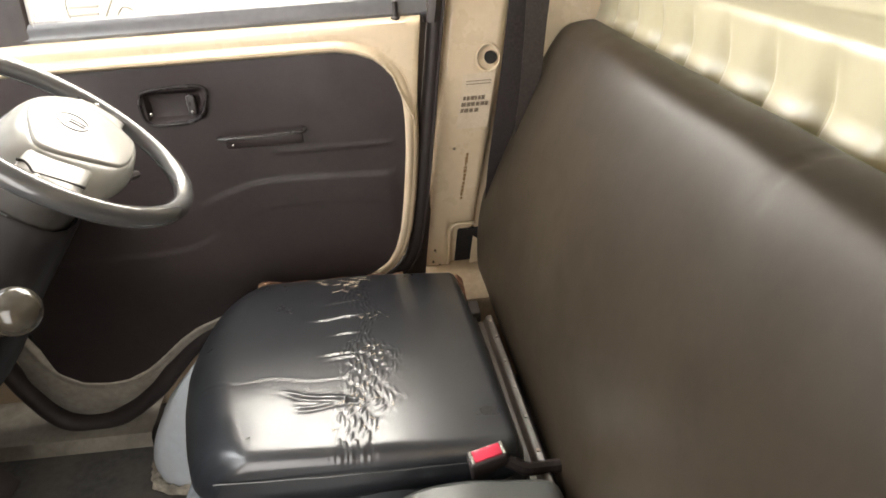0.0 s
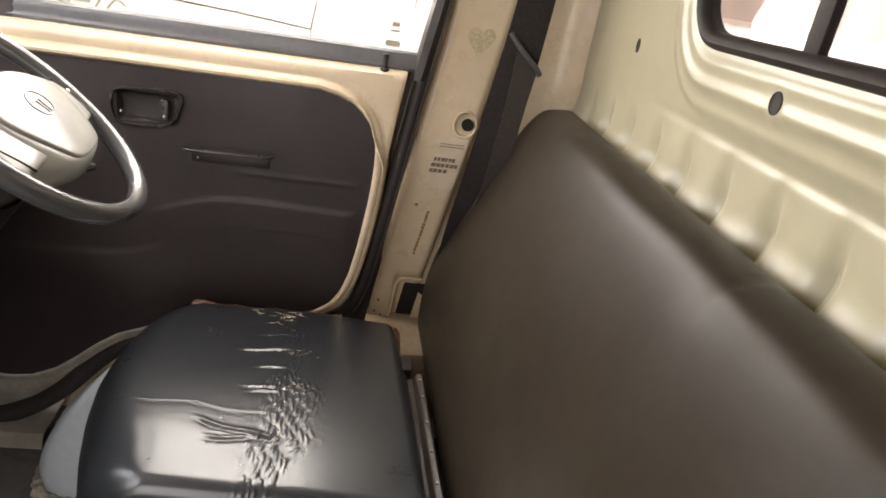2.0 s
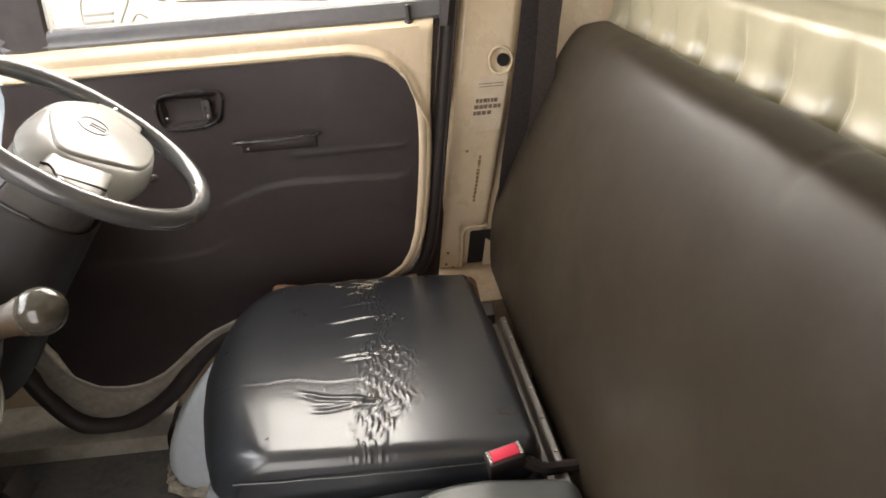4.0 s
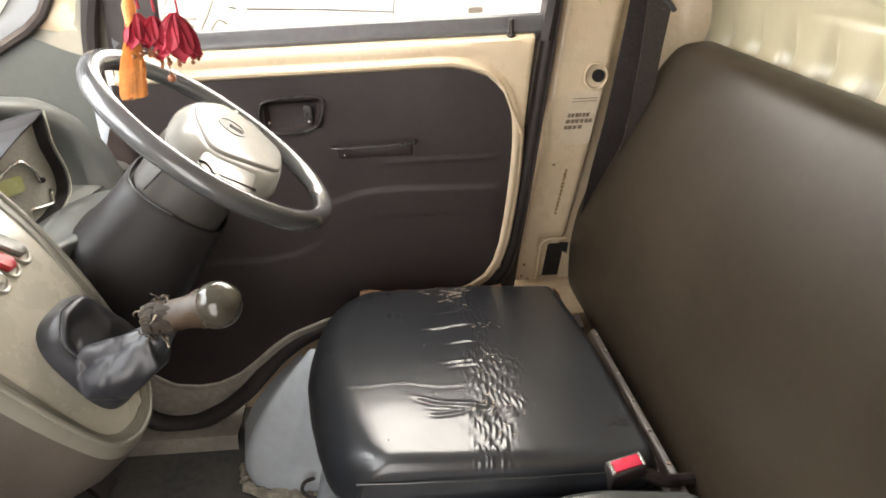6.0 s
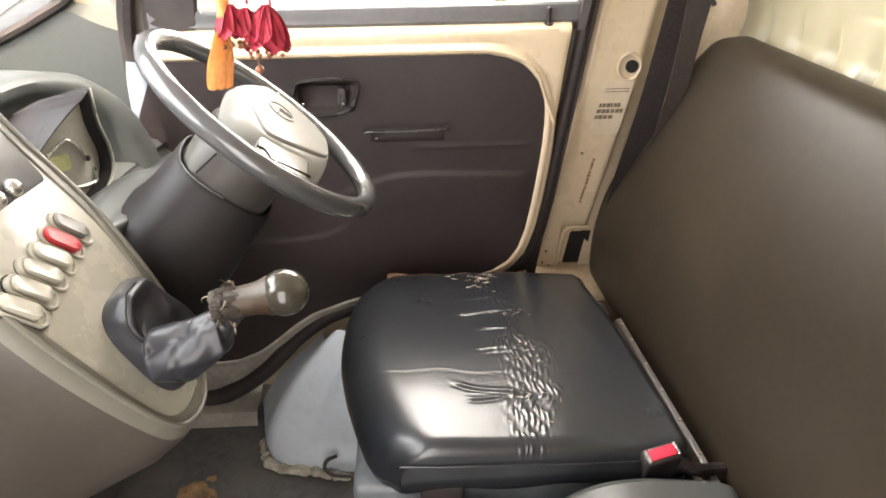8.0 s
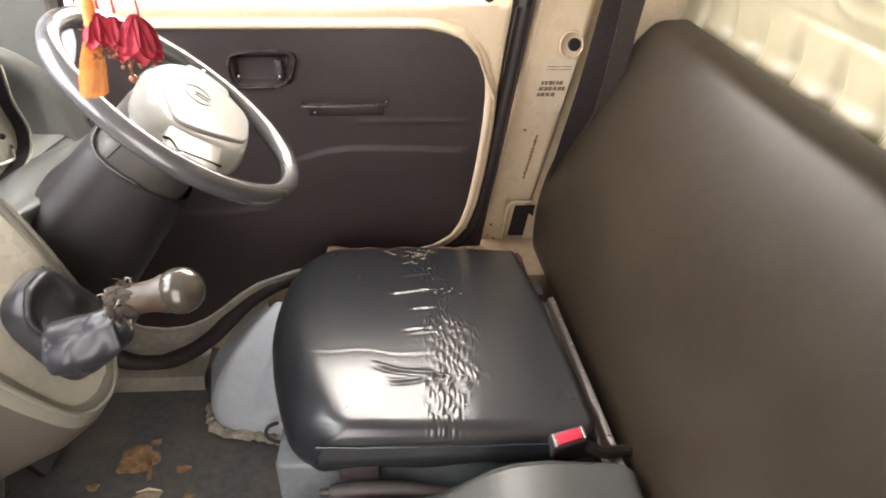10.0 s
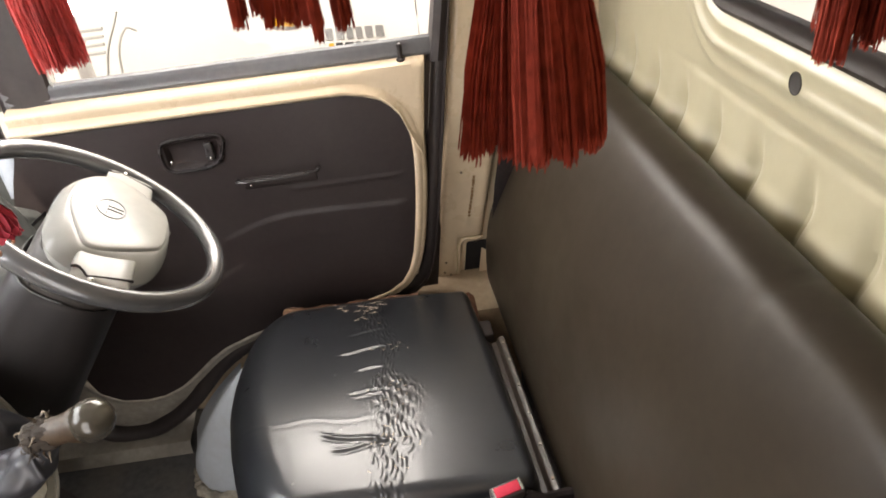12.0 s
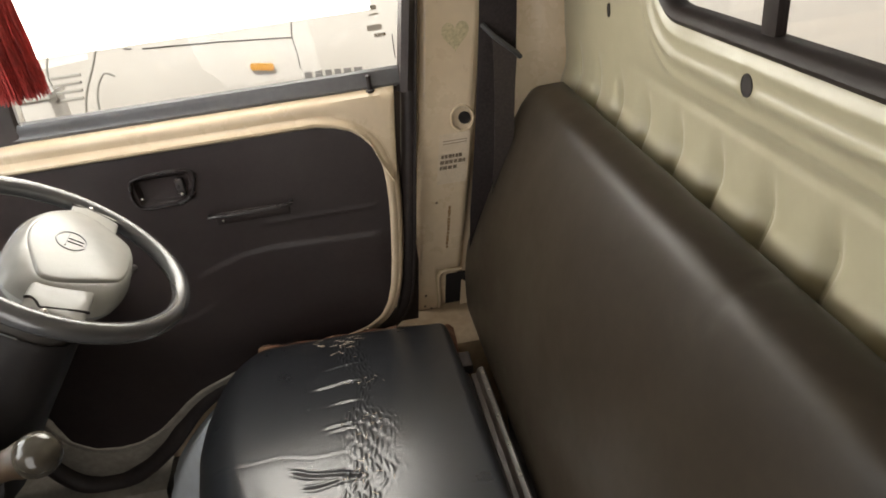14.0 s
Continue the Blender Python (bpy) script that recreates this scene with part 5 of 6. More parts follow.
for side in (-1, 1):
    bm = bm_new()
    rings = []
    for k in range(19):
        u = side * (0.085 + 0.083 * k / 18)
        w = interp(abs(u), [(0.085, 0.037), (0.12, 0.037), (0.145, 0.036), (0.168, 0.035)])
        h = spoke_h(u)
        deep_by = interp(abs(u), [(0.12, 1.0), (0.150, 0.55), (0.168, 0.30)])
        rings.append([wheel_pt(u, v * w - 0.0225, h + t * (deep_by if t < -0.005 else 1.0)) for v, t in ((-1, -0.014), (-0.99, -0.006), (-0.95, -0.0025), (-0.86, -0.0006), (-0.5, 0.0002), (0, 0.0004), (0.5, 0.0002), (0.86, -0.0006), (0.95, -0.0025), (0.99, -0.006), (1, -0.014), (0.8, -0.024), (0, -0.026), (-0.8, -0.024))])
    add_rings(bm, rings, True, True, True)
    spoke = part("spoke", bm, HUB, wheel, "silver-grey spoke")
    bm = bm_new()
    line = curve_pts([(a, b, 0) for a, b in SEAM_LINE], 5)
    add_tube(bm, [wheel_pt(side * p.x, p.y, spoke_h(p.x) - 0.0006) for p in line], 0.0019, 6)
    part("seam", bm, HOLE, spoke, "dark seam across the spoke")
    bm = bm_new()
    add_ball(bm, wheel_pt(side * 0.160, -0.012, 0.0065), 0.0050, 10, 8)
    part("rivet", bm, CHROME, spoke, "bright rivet")

# ---- steering column ----
column = thing("steering_column", (-0.66, 0.30, 0.62), "dark grey steering column shroud", "steering column")


def column_ring(h, w, d, lift=0.0):
    """Rounded cross-section of the shroud at distance h below the wheel."""
    pts = []
    for k in range(28):
        a = k * math.tau / 28
        c, s = math.cos(a), math.sin(a)
        r = (abs(c / w) ** 3.2 + abs(s / d) ** 3.2) ** (-1 / 3.2)
        pts.append(wheel_pt(r * c, r * s + lift, -h))
    return pts


bm = bm_new()
add_rings(bm, [column_ring(0.030, 0.076, 0.060), column_ring(0.035, 0.081, 0.064), column_ring(0.06, 0.083, 0.066), column_ring(0.10, 0.083, 0.066), column_ring(0.16, 0.082, 0.068)], True, True, True)
part("upper_shroud", bm, SHROUD, column, "dark brownish upper shroud")
bm = bm_new()
add_tube(bm, [wheel_pt(0.0832, 0.040 + 0.001 * k, -0.048 - 0.036 * k / 6) for k in range(7)], 0.0013, 6)
part("split_line", bm, HOLE, column, "dark joint of the shroud halves")
bm = bm_new()
rings = []
for h, w, d, lift in ((0.105, 0.082, 0.068, 0), (0.096, 0.0845, 0.070, 0), (0.0945, 0.0865, 0.0720, 0), (0.097, 0.0885, 0.0740, 0), (0.105, 0.0905, 0.0755, 0.0), (0.14, 0.097, 0.0775, 0.0), (0.17, 0.104, 0.080, 0.0), (0.20, 0.112, 0.084, 0.002), (0.23, 0.120, 0.092, 0.008), (0.28, 0.132, 0.11, 0.022), (0.36, 0.15, 0.13, 0.03)):
    rings.append(column_ring(h, w, d, lift))
add_rings(bm, rings, True, True, True)
part("column_surround", bm, COLUMN, column, "grey flared column surround, darkened for its shade", sharp=60)
# Paler tube along half the collar draws the light caught on its edge
bm = bm_new()
rim_line = column_ring(0.0938, 0.0868, 0.0722)
add_tube(bm, rim_line[:15], 0.0012, 6)
part("collar_edge", bm, GREY, column, "lit edge of the collar, drawn as a paler strip")
bm = bm_new()
add_tube(bm, [wheel_pt(-0.02, -0.05, -0.07), wheel_pt(-0.10, -0.09, -0.065), wheel_pt(-0.135, -0.105, -0.06), wheel_pt(-0.15, -0.112, -0.058)], [0.006, 0.005, 0.008, 0.006], 8)
part("stalk", bm, RUBBER, column, "black indicator stalk")

# knee panel under the column, down to the footwell
bm = bm_new()
rows = []
for k in range(15):
    s = k / 14
    y = -0.10 + 0.80 * s
    rows.append([Vector((-0.80 - 0.02 * math.sin(s * 3.0), y, 0.74 - 0.02 * abs(s - 0.5))), Vector((-0.83, y, 0.66)), Vector((-0.86, y, 0.52)), Vector((-0.93, y, 0.40)), Vector((-1.06, y, 0.34)), Vector((-1.32, y, 0.33))])
add_grid(bm, rows)
single("knee_panel", bm, DARKGREY, "dark lower dash panel above the footwell", "panel")
for y, x, z, name in ((0.20, -0.93, 0.14, "clutch_pedal"), (0.33, -0.94, 0.14, "brake_pedal"), (0.46, -0.95, 0.10, "accelerator_pedal")):
    pedal = thing(name, (x, y, 0.0), "black rubber foot pedal in the footwell", "pedal", "foot pedals")
    bm = bm_new()
    add_tube(bm, [(x - 0.02, y, z), (x - 0.06, y, z + 0.14), (x - 0.10, y, z + 0.30)], 0.008, 8)
    part("arm", bm, RUBBER, pedal)
    bm = bm_new()
    add_box(bm, (-0.008, -0.032, -0.03), (0.008, 0.032, 0.03), 0.004, 2, Matrix.Translation((x - 0.012, y, z)) @ Euler((0, radians(-30), 0)).to_matrix().to_4x4())
    part("pad", bm, RUBBER, pedal)

# ---- dashboard ----
dash = thing("dashboard", (-1.05, 0.0, 0.60), "grey plastic dashboard with an arched instrument cowl", "dashboard")
ARCH = [(-0.06, 0.855, -0.905), (0.05, 0.895, -0.893), (0.18, 0.920, -0.886), (0.32, 0.931, -0.882), (0.405, 0.926, -0.875), (0.455, 0.916, -0.862), (0.510, 0.897, -0.845), (0.560, 0.855, -0.825), (0.587, 0.800, -0.805), (0.600, 0.730, -0.792), (0.603, 0.660, -0.785)]
arch_pts = curve_pts([(y, z, x) for y, z, x in ARCH], 5)
centre = Vector((0.30, 0.70))


def arch_ring(d, back):
    """The cowl's lip moved inwards by d and forwards by back."""
    out = []
    for p in arch_pts:
        v = Vector((p.x, p.y)) - centre
        wide = 1.0 + 0.65 * smooth(0.40, 0.60, p.x) if d > 0 else 1.0
        q = v * (1 - d * wide / v.length)
        out.append(Vector((p.z - back, centre.x + q.x, centre.y + q.y)))
    return out


bm = bm_new()
add_rings(bm, [arch_ring(-0.004, 0.36), arch_ring(-0.006, 0.16), arch_ring(-0.004, 0.06), arch_ring(0.0, 0.018), arch_ring(0.006, 0.004), arch_ring(0.014, 0.0), arch_ring(0.024, 0.002), arch_ring(0.030, 0.006), arch_ring(0.034, 0.014), arch_ring(0.042, 0.032), arch_ring(0.056, 0.054), arch_ring(0.076, 0.074), arch_ring(0.100, 0.090), arch_ring(0.125, 0.100)], closed=False)
part("cowl", bm, GREY, dash, "arched grey instrument cowl")
bm = bm_new()
add_grid(bm, [[Vector((-0.965 - 0.02 * math.cos(k), -0.06 + k * 0.05, min(z, interp(-0.06 + k * 0.05, [(a, b) for a, b, _ in ARCH]) - 0.05))) for k in range(13)] for z in (0.60, 0.68, 0.75, 0.80, 0.86, 0.91)])
part("recess_back", bm, DARKGREY, dash)
bm = bm_new()
rows = []
for k in range(13):
    y = -0.06 + 0.06 * k
    rows.append([Vector((-0.98, y, 0.775)), Vector((-0.92, y, 0.768)), Vector((-0.86, y, 0.752)), Vector((-0.82, y, 0.735)), Vector((-0.80, y, 0.71)), Vector((-0.80, y, 0.66))])
add_grid(bm, rows)
part("shelf", bm, GREY, dash, "grey shelf below the instruments")
bm = bm_new()
rows = []
for k in range(12):
    y = -0.84 + 0.075 * k
    rows.append([Vector((-1.33, y, 0.87)), Vector((-1.10, y, 0.865)), Vector((-0.98, y, 0.855)), Vector((-0.94, y, 0.84)), Vector((-0.93, y, 0.81)), Vector((-0.95, y, 0.70)), Vector((-0.98, y, 0.45))])
add_grid(bm, rows)
part("passenger_panel", bm, GREY, dash)
bm = bm_new()
rows = []
for y, xb, zb, xf, zf in ((0.125, -0.735, 0.792, -0.714, 0.790), (0.186, -0.740, 0.788, -0.706, 0.782), (0.249, -0.752, 0.784, -0.697, 0.771), (0.332, -0.764, 0.778, -0.691, 0.778), (0.40, -0.762, 0.768, -0.695, 0.775), (0.467, -0.756, 0.752, -0.710, 0.755), (0.53, -0.752, 0.742, -0.720, 0.738), (0.60, -0.76, 0.735, -0.735, 0.728)):
    rows.append(curve_pts([(xb - 0.075, y, zb - 0.035), (xb - 0.03, y, zb - 0.012), (xb, y, zb), ((xb + xf) / 2, y, (zb + zf) / 2 - 0.004), (xf, y, zf), (xf + 0.006, y, zf - 0.012), (xf - 0.010, y, zf - 0.06), (xf - 0.07, y, zf - 0.13)], 4))
rows = [list(r) for r in zip(*[curve_pts([tuple(p) for p in col], 4) for col in zip(*rows)])]
add_grid(bm, rows)
part("column_shelf", bm, GREY, dash, "grey moulded shelf beside the column", sharp=60)
cluster = thing("instrument_cluster", (-0.88, 0.37, 0.74), "instrument cluster with a pointed hood", "instrument cluster")
POD = [(0.449, 0.881), (0.452, 0.886), (0.4515, 0.878), (0.4500, 0.831), (0.4655, 0.781), (0.459, 0.7486), (0.432, 0.731), (0.384, 0.712), (0.32, 0.715), (0.268, 0.75), (0.25, 0.79), (0.30, 0.805), (0.338, 0.818), (0.370, 0.8435), (0.404, 0.8655), (0.438, 0.880)]
pod_pts = [(p.x, p.y) for p in curve_pts([(a, b, 0) for a, b in POD], 5, True)]
pc = Vector((0.380, 0.785))


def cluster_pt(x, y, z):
    """Moves and shrinks the cluster along the camera's view, in front of the cowl."""
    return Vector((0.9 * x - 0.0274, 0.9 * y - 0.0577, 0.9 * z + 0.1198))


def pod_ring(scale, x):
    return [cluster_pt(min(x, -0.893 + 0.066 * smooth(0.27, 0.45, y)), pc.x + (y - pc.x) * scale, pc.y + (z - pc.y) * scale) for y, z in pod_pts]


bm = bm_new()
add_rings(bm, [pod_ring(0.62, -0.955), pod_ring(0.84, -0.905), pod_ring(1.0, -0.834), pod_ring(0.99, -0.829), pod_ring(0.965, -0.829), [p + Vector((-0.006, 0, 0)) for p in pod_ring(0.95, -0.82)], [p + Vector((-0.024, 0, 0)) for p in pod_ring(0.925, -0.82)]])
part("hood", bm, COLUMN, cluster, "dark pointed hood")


def lip_x(y):
    return -0.893 + 0.066 * smooth(0.27, 0.45, y)


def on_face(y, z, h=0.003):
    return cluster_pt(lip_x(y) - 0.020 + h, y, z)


# Pale tube that draws the bright light along the hood's lip
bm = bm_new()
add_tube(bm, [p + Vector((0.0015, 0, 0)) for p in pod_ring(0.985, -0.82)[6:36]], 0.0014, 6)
part("hood_lip", bm, PALE, cluster, "lit lip of the hood, drawn as a pale strip")
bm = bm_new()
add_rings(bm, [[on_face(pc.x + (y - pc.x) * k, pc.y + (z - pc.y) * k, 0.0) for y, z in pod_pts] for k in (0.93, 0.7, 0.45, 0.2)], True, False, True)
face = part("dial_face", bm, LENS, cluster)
bm = bm_new()
add_rings(bm, [[on_face(0.377 + u, 0.786 + v, h) for u, v in rounded_rect(0.034, 0.026, 0.006)] for h in (0.0, 0.003, 0.0035)], True, False, True)
part("display", bm, LCD, face, "greenish unlit display")
for pts in ([(0.361, 0.802), (0.382, 0.814), (0.3985, 0.8185), (0.409, 0.808), (0.4155, 0.7975), (0.4205, 0.777)], [(0.4352, 0.760), (0.434, 0.746), (0.4305, 0.737), (0.41, 0.738), (0.3927, 0.7406), (0.388, 0.73), (0.3836, 0.7152)]):
    bm = bm_new()
    add_tube(bm, curve_pts([on_face(y, z, 0.003) for y, z in pts], 4), 0.0023, 6)
    part("trim_line", bm, CHROME, face, "bright trim line")
bm = bm_new()
add_ball(bm, on_face(0.4241, 0.7787, 0.004), 0.0045, 8, 6)
part("reset_knob", bm, HOLE, cluster)
bm = bm_new()
add_box(bm, (-0.778, 0.318, 0.753), (-0.766, 0.326, 0.760), 0.002)
part("clip", bm, HOLE, cluster)

# ---- centre console ----
console = thing("centre_console", (-0.66, 0.015, 0.60), "pale grey centre console with a row of switches", "console")
F_N = Vector((0.871, 0, 0.491))
F_S = Vector((0.491, 0, -0.871))
F_0 = Vector((-0.69, 0.015, 0.825))


def face_pt(u, s, h=0.0):
    """A point of the console's face: u towards the driver, s down the slope, h proud."""
    return F_0 + Vector((0, u, 0)) + F_S * s + F_N * h


EDGE = [(0.085, -0.20), (0.090, -0.10), (0.099, -0.02), (0.097, 0.035), (0.087, 0.095), (0.071, 0.150), (0.048, 0.196), (0.010, 0.222), (-0.030, 0.224), (-0.062, 0.205), (-0.080, 0.157), (-0.094, 0.087), (-0.102, 0.024), (-0.106, -0.08), (-0.108, -0.20)]
oc = [(p.x, p.y) for p in curve_pts([(a, b, 0) for a, b in EDGE], 5)]


def console_ring(d, h):
    pts = []
    for u, s in oc:
        v = Vector((u + 0.005, min(0, s - 0.06) * 0 + max(0, s - 0.06)))
        g = Vector((1 if u > 0 else -1, 0)) if s < 0.06 else v.normalized()
        pts.append(face_pt(u + g.x * d, s + g.y * d, h))
    return pts


bm = bm_new()
rings = [console_ring(d, h) for d, h in ((-0.012, 0.0), (-0.010, 0.003), (-0.002, 0.004), (0.004, 0.002), (0.010, -0.006), (0.014, -0.012))]
vs = add_rings(bm, rings, closed=False)
part("surround", bm, SURROUND, console, "grey raised surround")
# Lower flank split off the surround so that its shade can be coloured in
bm = bm_new()
add_rings(bm, [console_ring(d, h) for d, h in ((0.0138, -0.012), (0.018, -0.022), (0.026, -0.06), (0.030, -0.30))], closed=False)
part("console_body", bm, SHADEDBODY, console, "lower body, coloured brown-grey for the shade it lies in")
bm = bm_new()
add_tube(bm, console_ring(0.003, 0.004), 0.0032, 7)
part("edge_bead", bm, SURROUND, console)
bm = bm_new()
rows = []
inner = console_ring(-0.011, 0.001)
half = len(inner) // 2
for k in range(half + 1):
    a, b = inner[k], inner[-1 - k]
    rows.append([a.lerp(b, t / 10) + F_N * 0.004 * math.sin(math.pi * t / 10) for t in range(11)])
add_grid(bm, rows)
part("face", bm, PALE, console, "pale switch panel face")
# pedestal under the console
bm = bm_new()
rings = []
for z, x0, x1, w in ((0.60, -1.1, -0.76, 0.100), (0.52, -1.1, -0.77, 0.100), (0.40, -1.1, -0.80, 0.100), (0.25, -1.12, -0.85, 0.10), (0.0, -1.15, -0.90, 0.11)):
    r = 0.045
    rings.append([Vector((x, 0.0 + y, z)) for x, y in [(x0, w), (x1 - r, w), (x1 - r * 0.3, w - r * 0.3), (x1, w - r), (x1, -w + r), (x1 - r * 0.3, -w + r * 0.3), (x1 - r, -w), (x0, -w)]])
add_rings(bm, rings, True, True, True)
part("pedestal", bm, DARKGREY, console, "dark grey pedestal", sharp=50)
bm = bm_new()
add_box(bm, (-0.088, -0.165, -0.02), (0.075, -0.062, 0.006), 0.006, 2, Matrix((( F_N.z * 0 + 0, F_S.x, F_N.x, F_0.x), (1, 0, 0, F_0.y), (0, F_S.z, F_N.z, F_0.z), (0, 0, 0, 1))))
part("stereo_blank", bm, DARKGREY, console, "dark stereo slot")
for k in range(3):
    bm = bm_new()
    add_ball(bm, face_pt(0.02 - 0.03 * k, -0.075, 0.006), 0.010, 10, 8, (1, 1, 1))
    part("stereo_knob", bm, CHROME, console, "silver knob")


def add_switch(u, s, mats, slot_label):
    """A rocker in an oval bezel, placed and leaned to fit the camera's view."""
    oval = [(p[1] * 0.87 + p[0] * 0.49, p[0] * 0.87 - p[1] * 0.49) for p in rounded_rect(0.056, 0.0225, 0.0110, 6)]
    bm = bm_new()
    # Dark ring that stands for the shadow round the bezel
    add_rings(bm, [[face_pt(u + a * k, s + b * k, h) for a, b in oval] for k, h in ((1.07, -0.001), (1.065, 0.0038), (1.045, 0.0040), (1.02, 0.003))], True, False, False)
    sw = part("switch", bm, SEAM, console, slot_label)
    bm = bm_new()
    add_rings(bm, [[face_pt(u + a * k, s + b * k, h) for a, b in oval] for k, h in ((1.03, 0.000), (1.01, 0.0072), (0.96, 0.0080), (0.86, 0.0076), (0.84, 0.005))], True, False, True)
    part("bezel", bm, PALE, sw)
    bm = bm_new()
    add_rings(bm, [[face_pt(u + a * k, s - 0.003 + b * k, h + 0.05 * (b + 0.01) * (h > 0.009)) for a, b in oval] for k, h in ((0.76, 0.004), (0.75, 0.0098), (0.66, 0.0115), (0.4, 0.0112))], True, False, True)
    part("rocker", bm, mats, sw)


WORNGREY = surface("worn_grey_switch_plastic", (0.20, 0.195, 0.175), 0.30, grain=0.15, grain_scale=200, stain=(0.09, 0.085, 0.078), stain_amount=0.7, stain_scale=60, bump=0.3, bump_scale=300)
for i, (mat, lab) in enumerate(((WORNGREY, "grey worn rocker switch"), (REDSW, "red hazard switch"), (PALE, "pale blank switch"), (PALE, "pale rocker switch"), (PALE, "pale rocker switch"), (PALE, "pale rocker switch"))):
    add_switch(0.042 - 0.0266 * i, -0.009 + 0.0041 * i, mat, lab)

# ---- gear lever ----
gear = thing("gear_lever", (-0.62, 0.03, 0.68), "gear lever with a torn vinyl boot and worn ball knob", "gear lever")
knob_c = Vector((-0.453, -0.019, 0.792))
NB = 96
B_D = Vector((0.973, 0.0, 0.230))
B_A = Vector((-0.202, 0.478, 0.853))
B_B = B_A.cross(B_D)
SLEEVE_0 = Vector((-0.592, -0.026, 0.724))


def boot_ring(c, a1, b1, ra, rb, square, dents):
    """One ring of the boot: a rounded-square section with hollows (angle, width, depth)."""
    out = []
    for k in range(NB):
        a = k * math.tau / NB
        ca, sa = math.cos(a), math.sin(a)
        r = (abs(ca) ** square + abs(sa) ** square) ** (-1 / square)
        for at, wide, deep_by in dents:
            off = (a - radians(at) + math.pi) % math.tau - math.pi
            r -= deep_by * math.exp(-(off / radians(wide)) ** 2)
        out.append(c + a1 * (ca * r * ra) + b1 * (sa * r * rb))
    return out


U_AX = Vector((0, 1, 0))
controls = [
    boot_ring(face_pt(0.016, 0.132, -0.006), U_AX, F_S, 0.057, 0.065, 3.2, ()),
    boot_ring(face_pt(0.016, 0.132, 0.010), U_AX, F_S, 0.056, 0.064, 3.2, ()),
    boot_ring(face_pt(0.014, 0.130, 0.024), U_AX, F_S, 0.053, 0.060, 3.0, ((-30, 22, 0.16), (75, 25, 0.10))),
    boot_ring(face_pt(0.010, 0.130, 0.034), U_AX, F_S, 0.046, 0.052, 2.8, ((-25, 24, 0.42), (70, 25, 0.18), (-150, 14, -0.10))),
    boot_ring(face_pt(0.002, 0.134, 0.028), U_AX, F_S, 0.031, 0.036, 2.4, ((-20, 30, 0.45), (180, 20, -0.25), (-120, 16, -0.20))),
    boot_ring(SLEEVE_0 - B_D * 0.006, B_A, B_B, 0.022, 0.022, 2.2, ((-60, 25, 0.20),)),
    boot_ring(SLEEVE_0 + B_D * 0.004, B_A, B_B, 0.029, 0.027, 2.4, ((-70, 18, 0.34), (160, 20, -0.10))),
    boot_ring(SLEEVE_0 + B_D * 0.022, B_A, B_B, 0.030, 0.027, 2.5, ((-62, 16, 0.26), (172, 18, -0.16), (-110, 18, -0.10))),
    boot_ring(SLEEVE_0 + B_D * 0.046 + B_A * 0.003, B_A, B_B, 0.027, 0.025, 2.5, ((-55, 15, 0.18), (185, 18, -0.08), (-120, 20, -0.12))),
    boot_ring(SLEEVE_0 + B_D * 0.066 + B_A * 0.009, B_A, B_B, 0.024, 0.022, 2.4, ((-50, 16, 0.10), (-150, 16, -0.12))),
    boot_ring(SLEEVE_0 + B_D * 0.076 + B_A * 0.013, B_A, B_B, 0.023, 0.021, 2.2, ((-150, 16, -0.16), (120, 20, 0.10))),
    boot_ring(SLEEVE_0 + B_D * 0.080 + B_A * 0.020, B_A, B_B, 0.018, 0.018, 2.0, ()),
    boot_ring(Vector((-0.503, -0.019, 0.781)), B_A, B_B, 0.016, 0.016, 2.0, ()),
]
columns = [curve_pts([ring[k] for ring in controls], 7) for k in range(NB)]
rings = [[col[i] for col in columns] for i in range(len(columns[0]))]
for i, ring in enumerate(rings):
    s = i / (len(rings) - 1)
    mid = sum(ring, Vector()) / NB
    on = smooth(0.08, 0.18, s) * smooth(1.0, 0.88, s)
    for k, p in enumerate(ring):
        q = p * 28
        crumple = 1 - 2.0 * abs(noise.noise(q)) + 0.5 * (1 - 2.0 * abs(noise.noise(q * 2.1 + Vector((3, 1, 5)))))
        crease_cut = 0.0030 * math.exp(-((s - 0.62 - 0.05 * math.cos(k * math.tau / NB)) / 0.008) ** 2) if s > 0.5 else 0.0
        ring[k] = p + (p - mid).normalized() * (on * (0.0017 * (crumple - 0.6)) - crease_cut)
bm = bm_new()
add_rings(bm, rings, True, False, True)
boot = part("boot", bm, LEATHER, gear, "creased blue-black vinyl boot", sharp=70)
bm = bm_new()
seam = [rings[17][k] + (rings[17][k] - rings[10][k]).normalized() * 0.0006 for k in range(44, 76)]
add_tube(bm, seam, 0.0010, 6)
part("stitched_seam", bm, HOLE, boot, "dark stitched seam")
bm = bm_new()
base_ring = [face_pt(0.016 + a * 1.0, 0.132 + b, 0.0) for a, b in rounded_rect(0.122, 0.138, 0.040, 8)]
add_tube(bm, base_ring + base_ring[:1], 0.0022, 6)
part("boot_ring", bm, LEATHER, gear)
rng = random.Random(11)
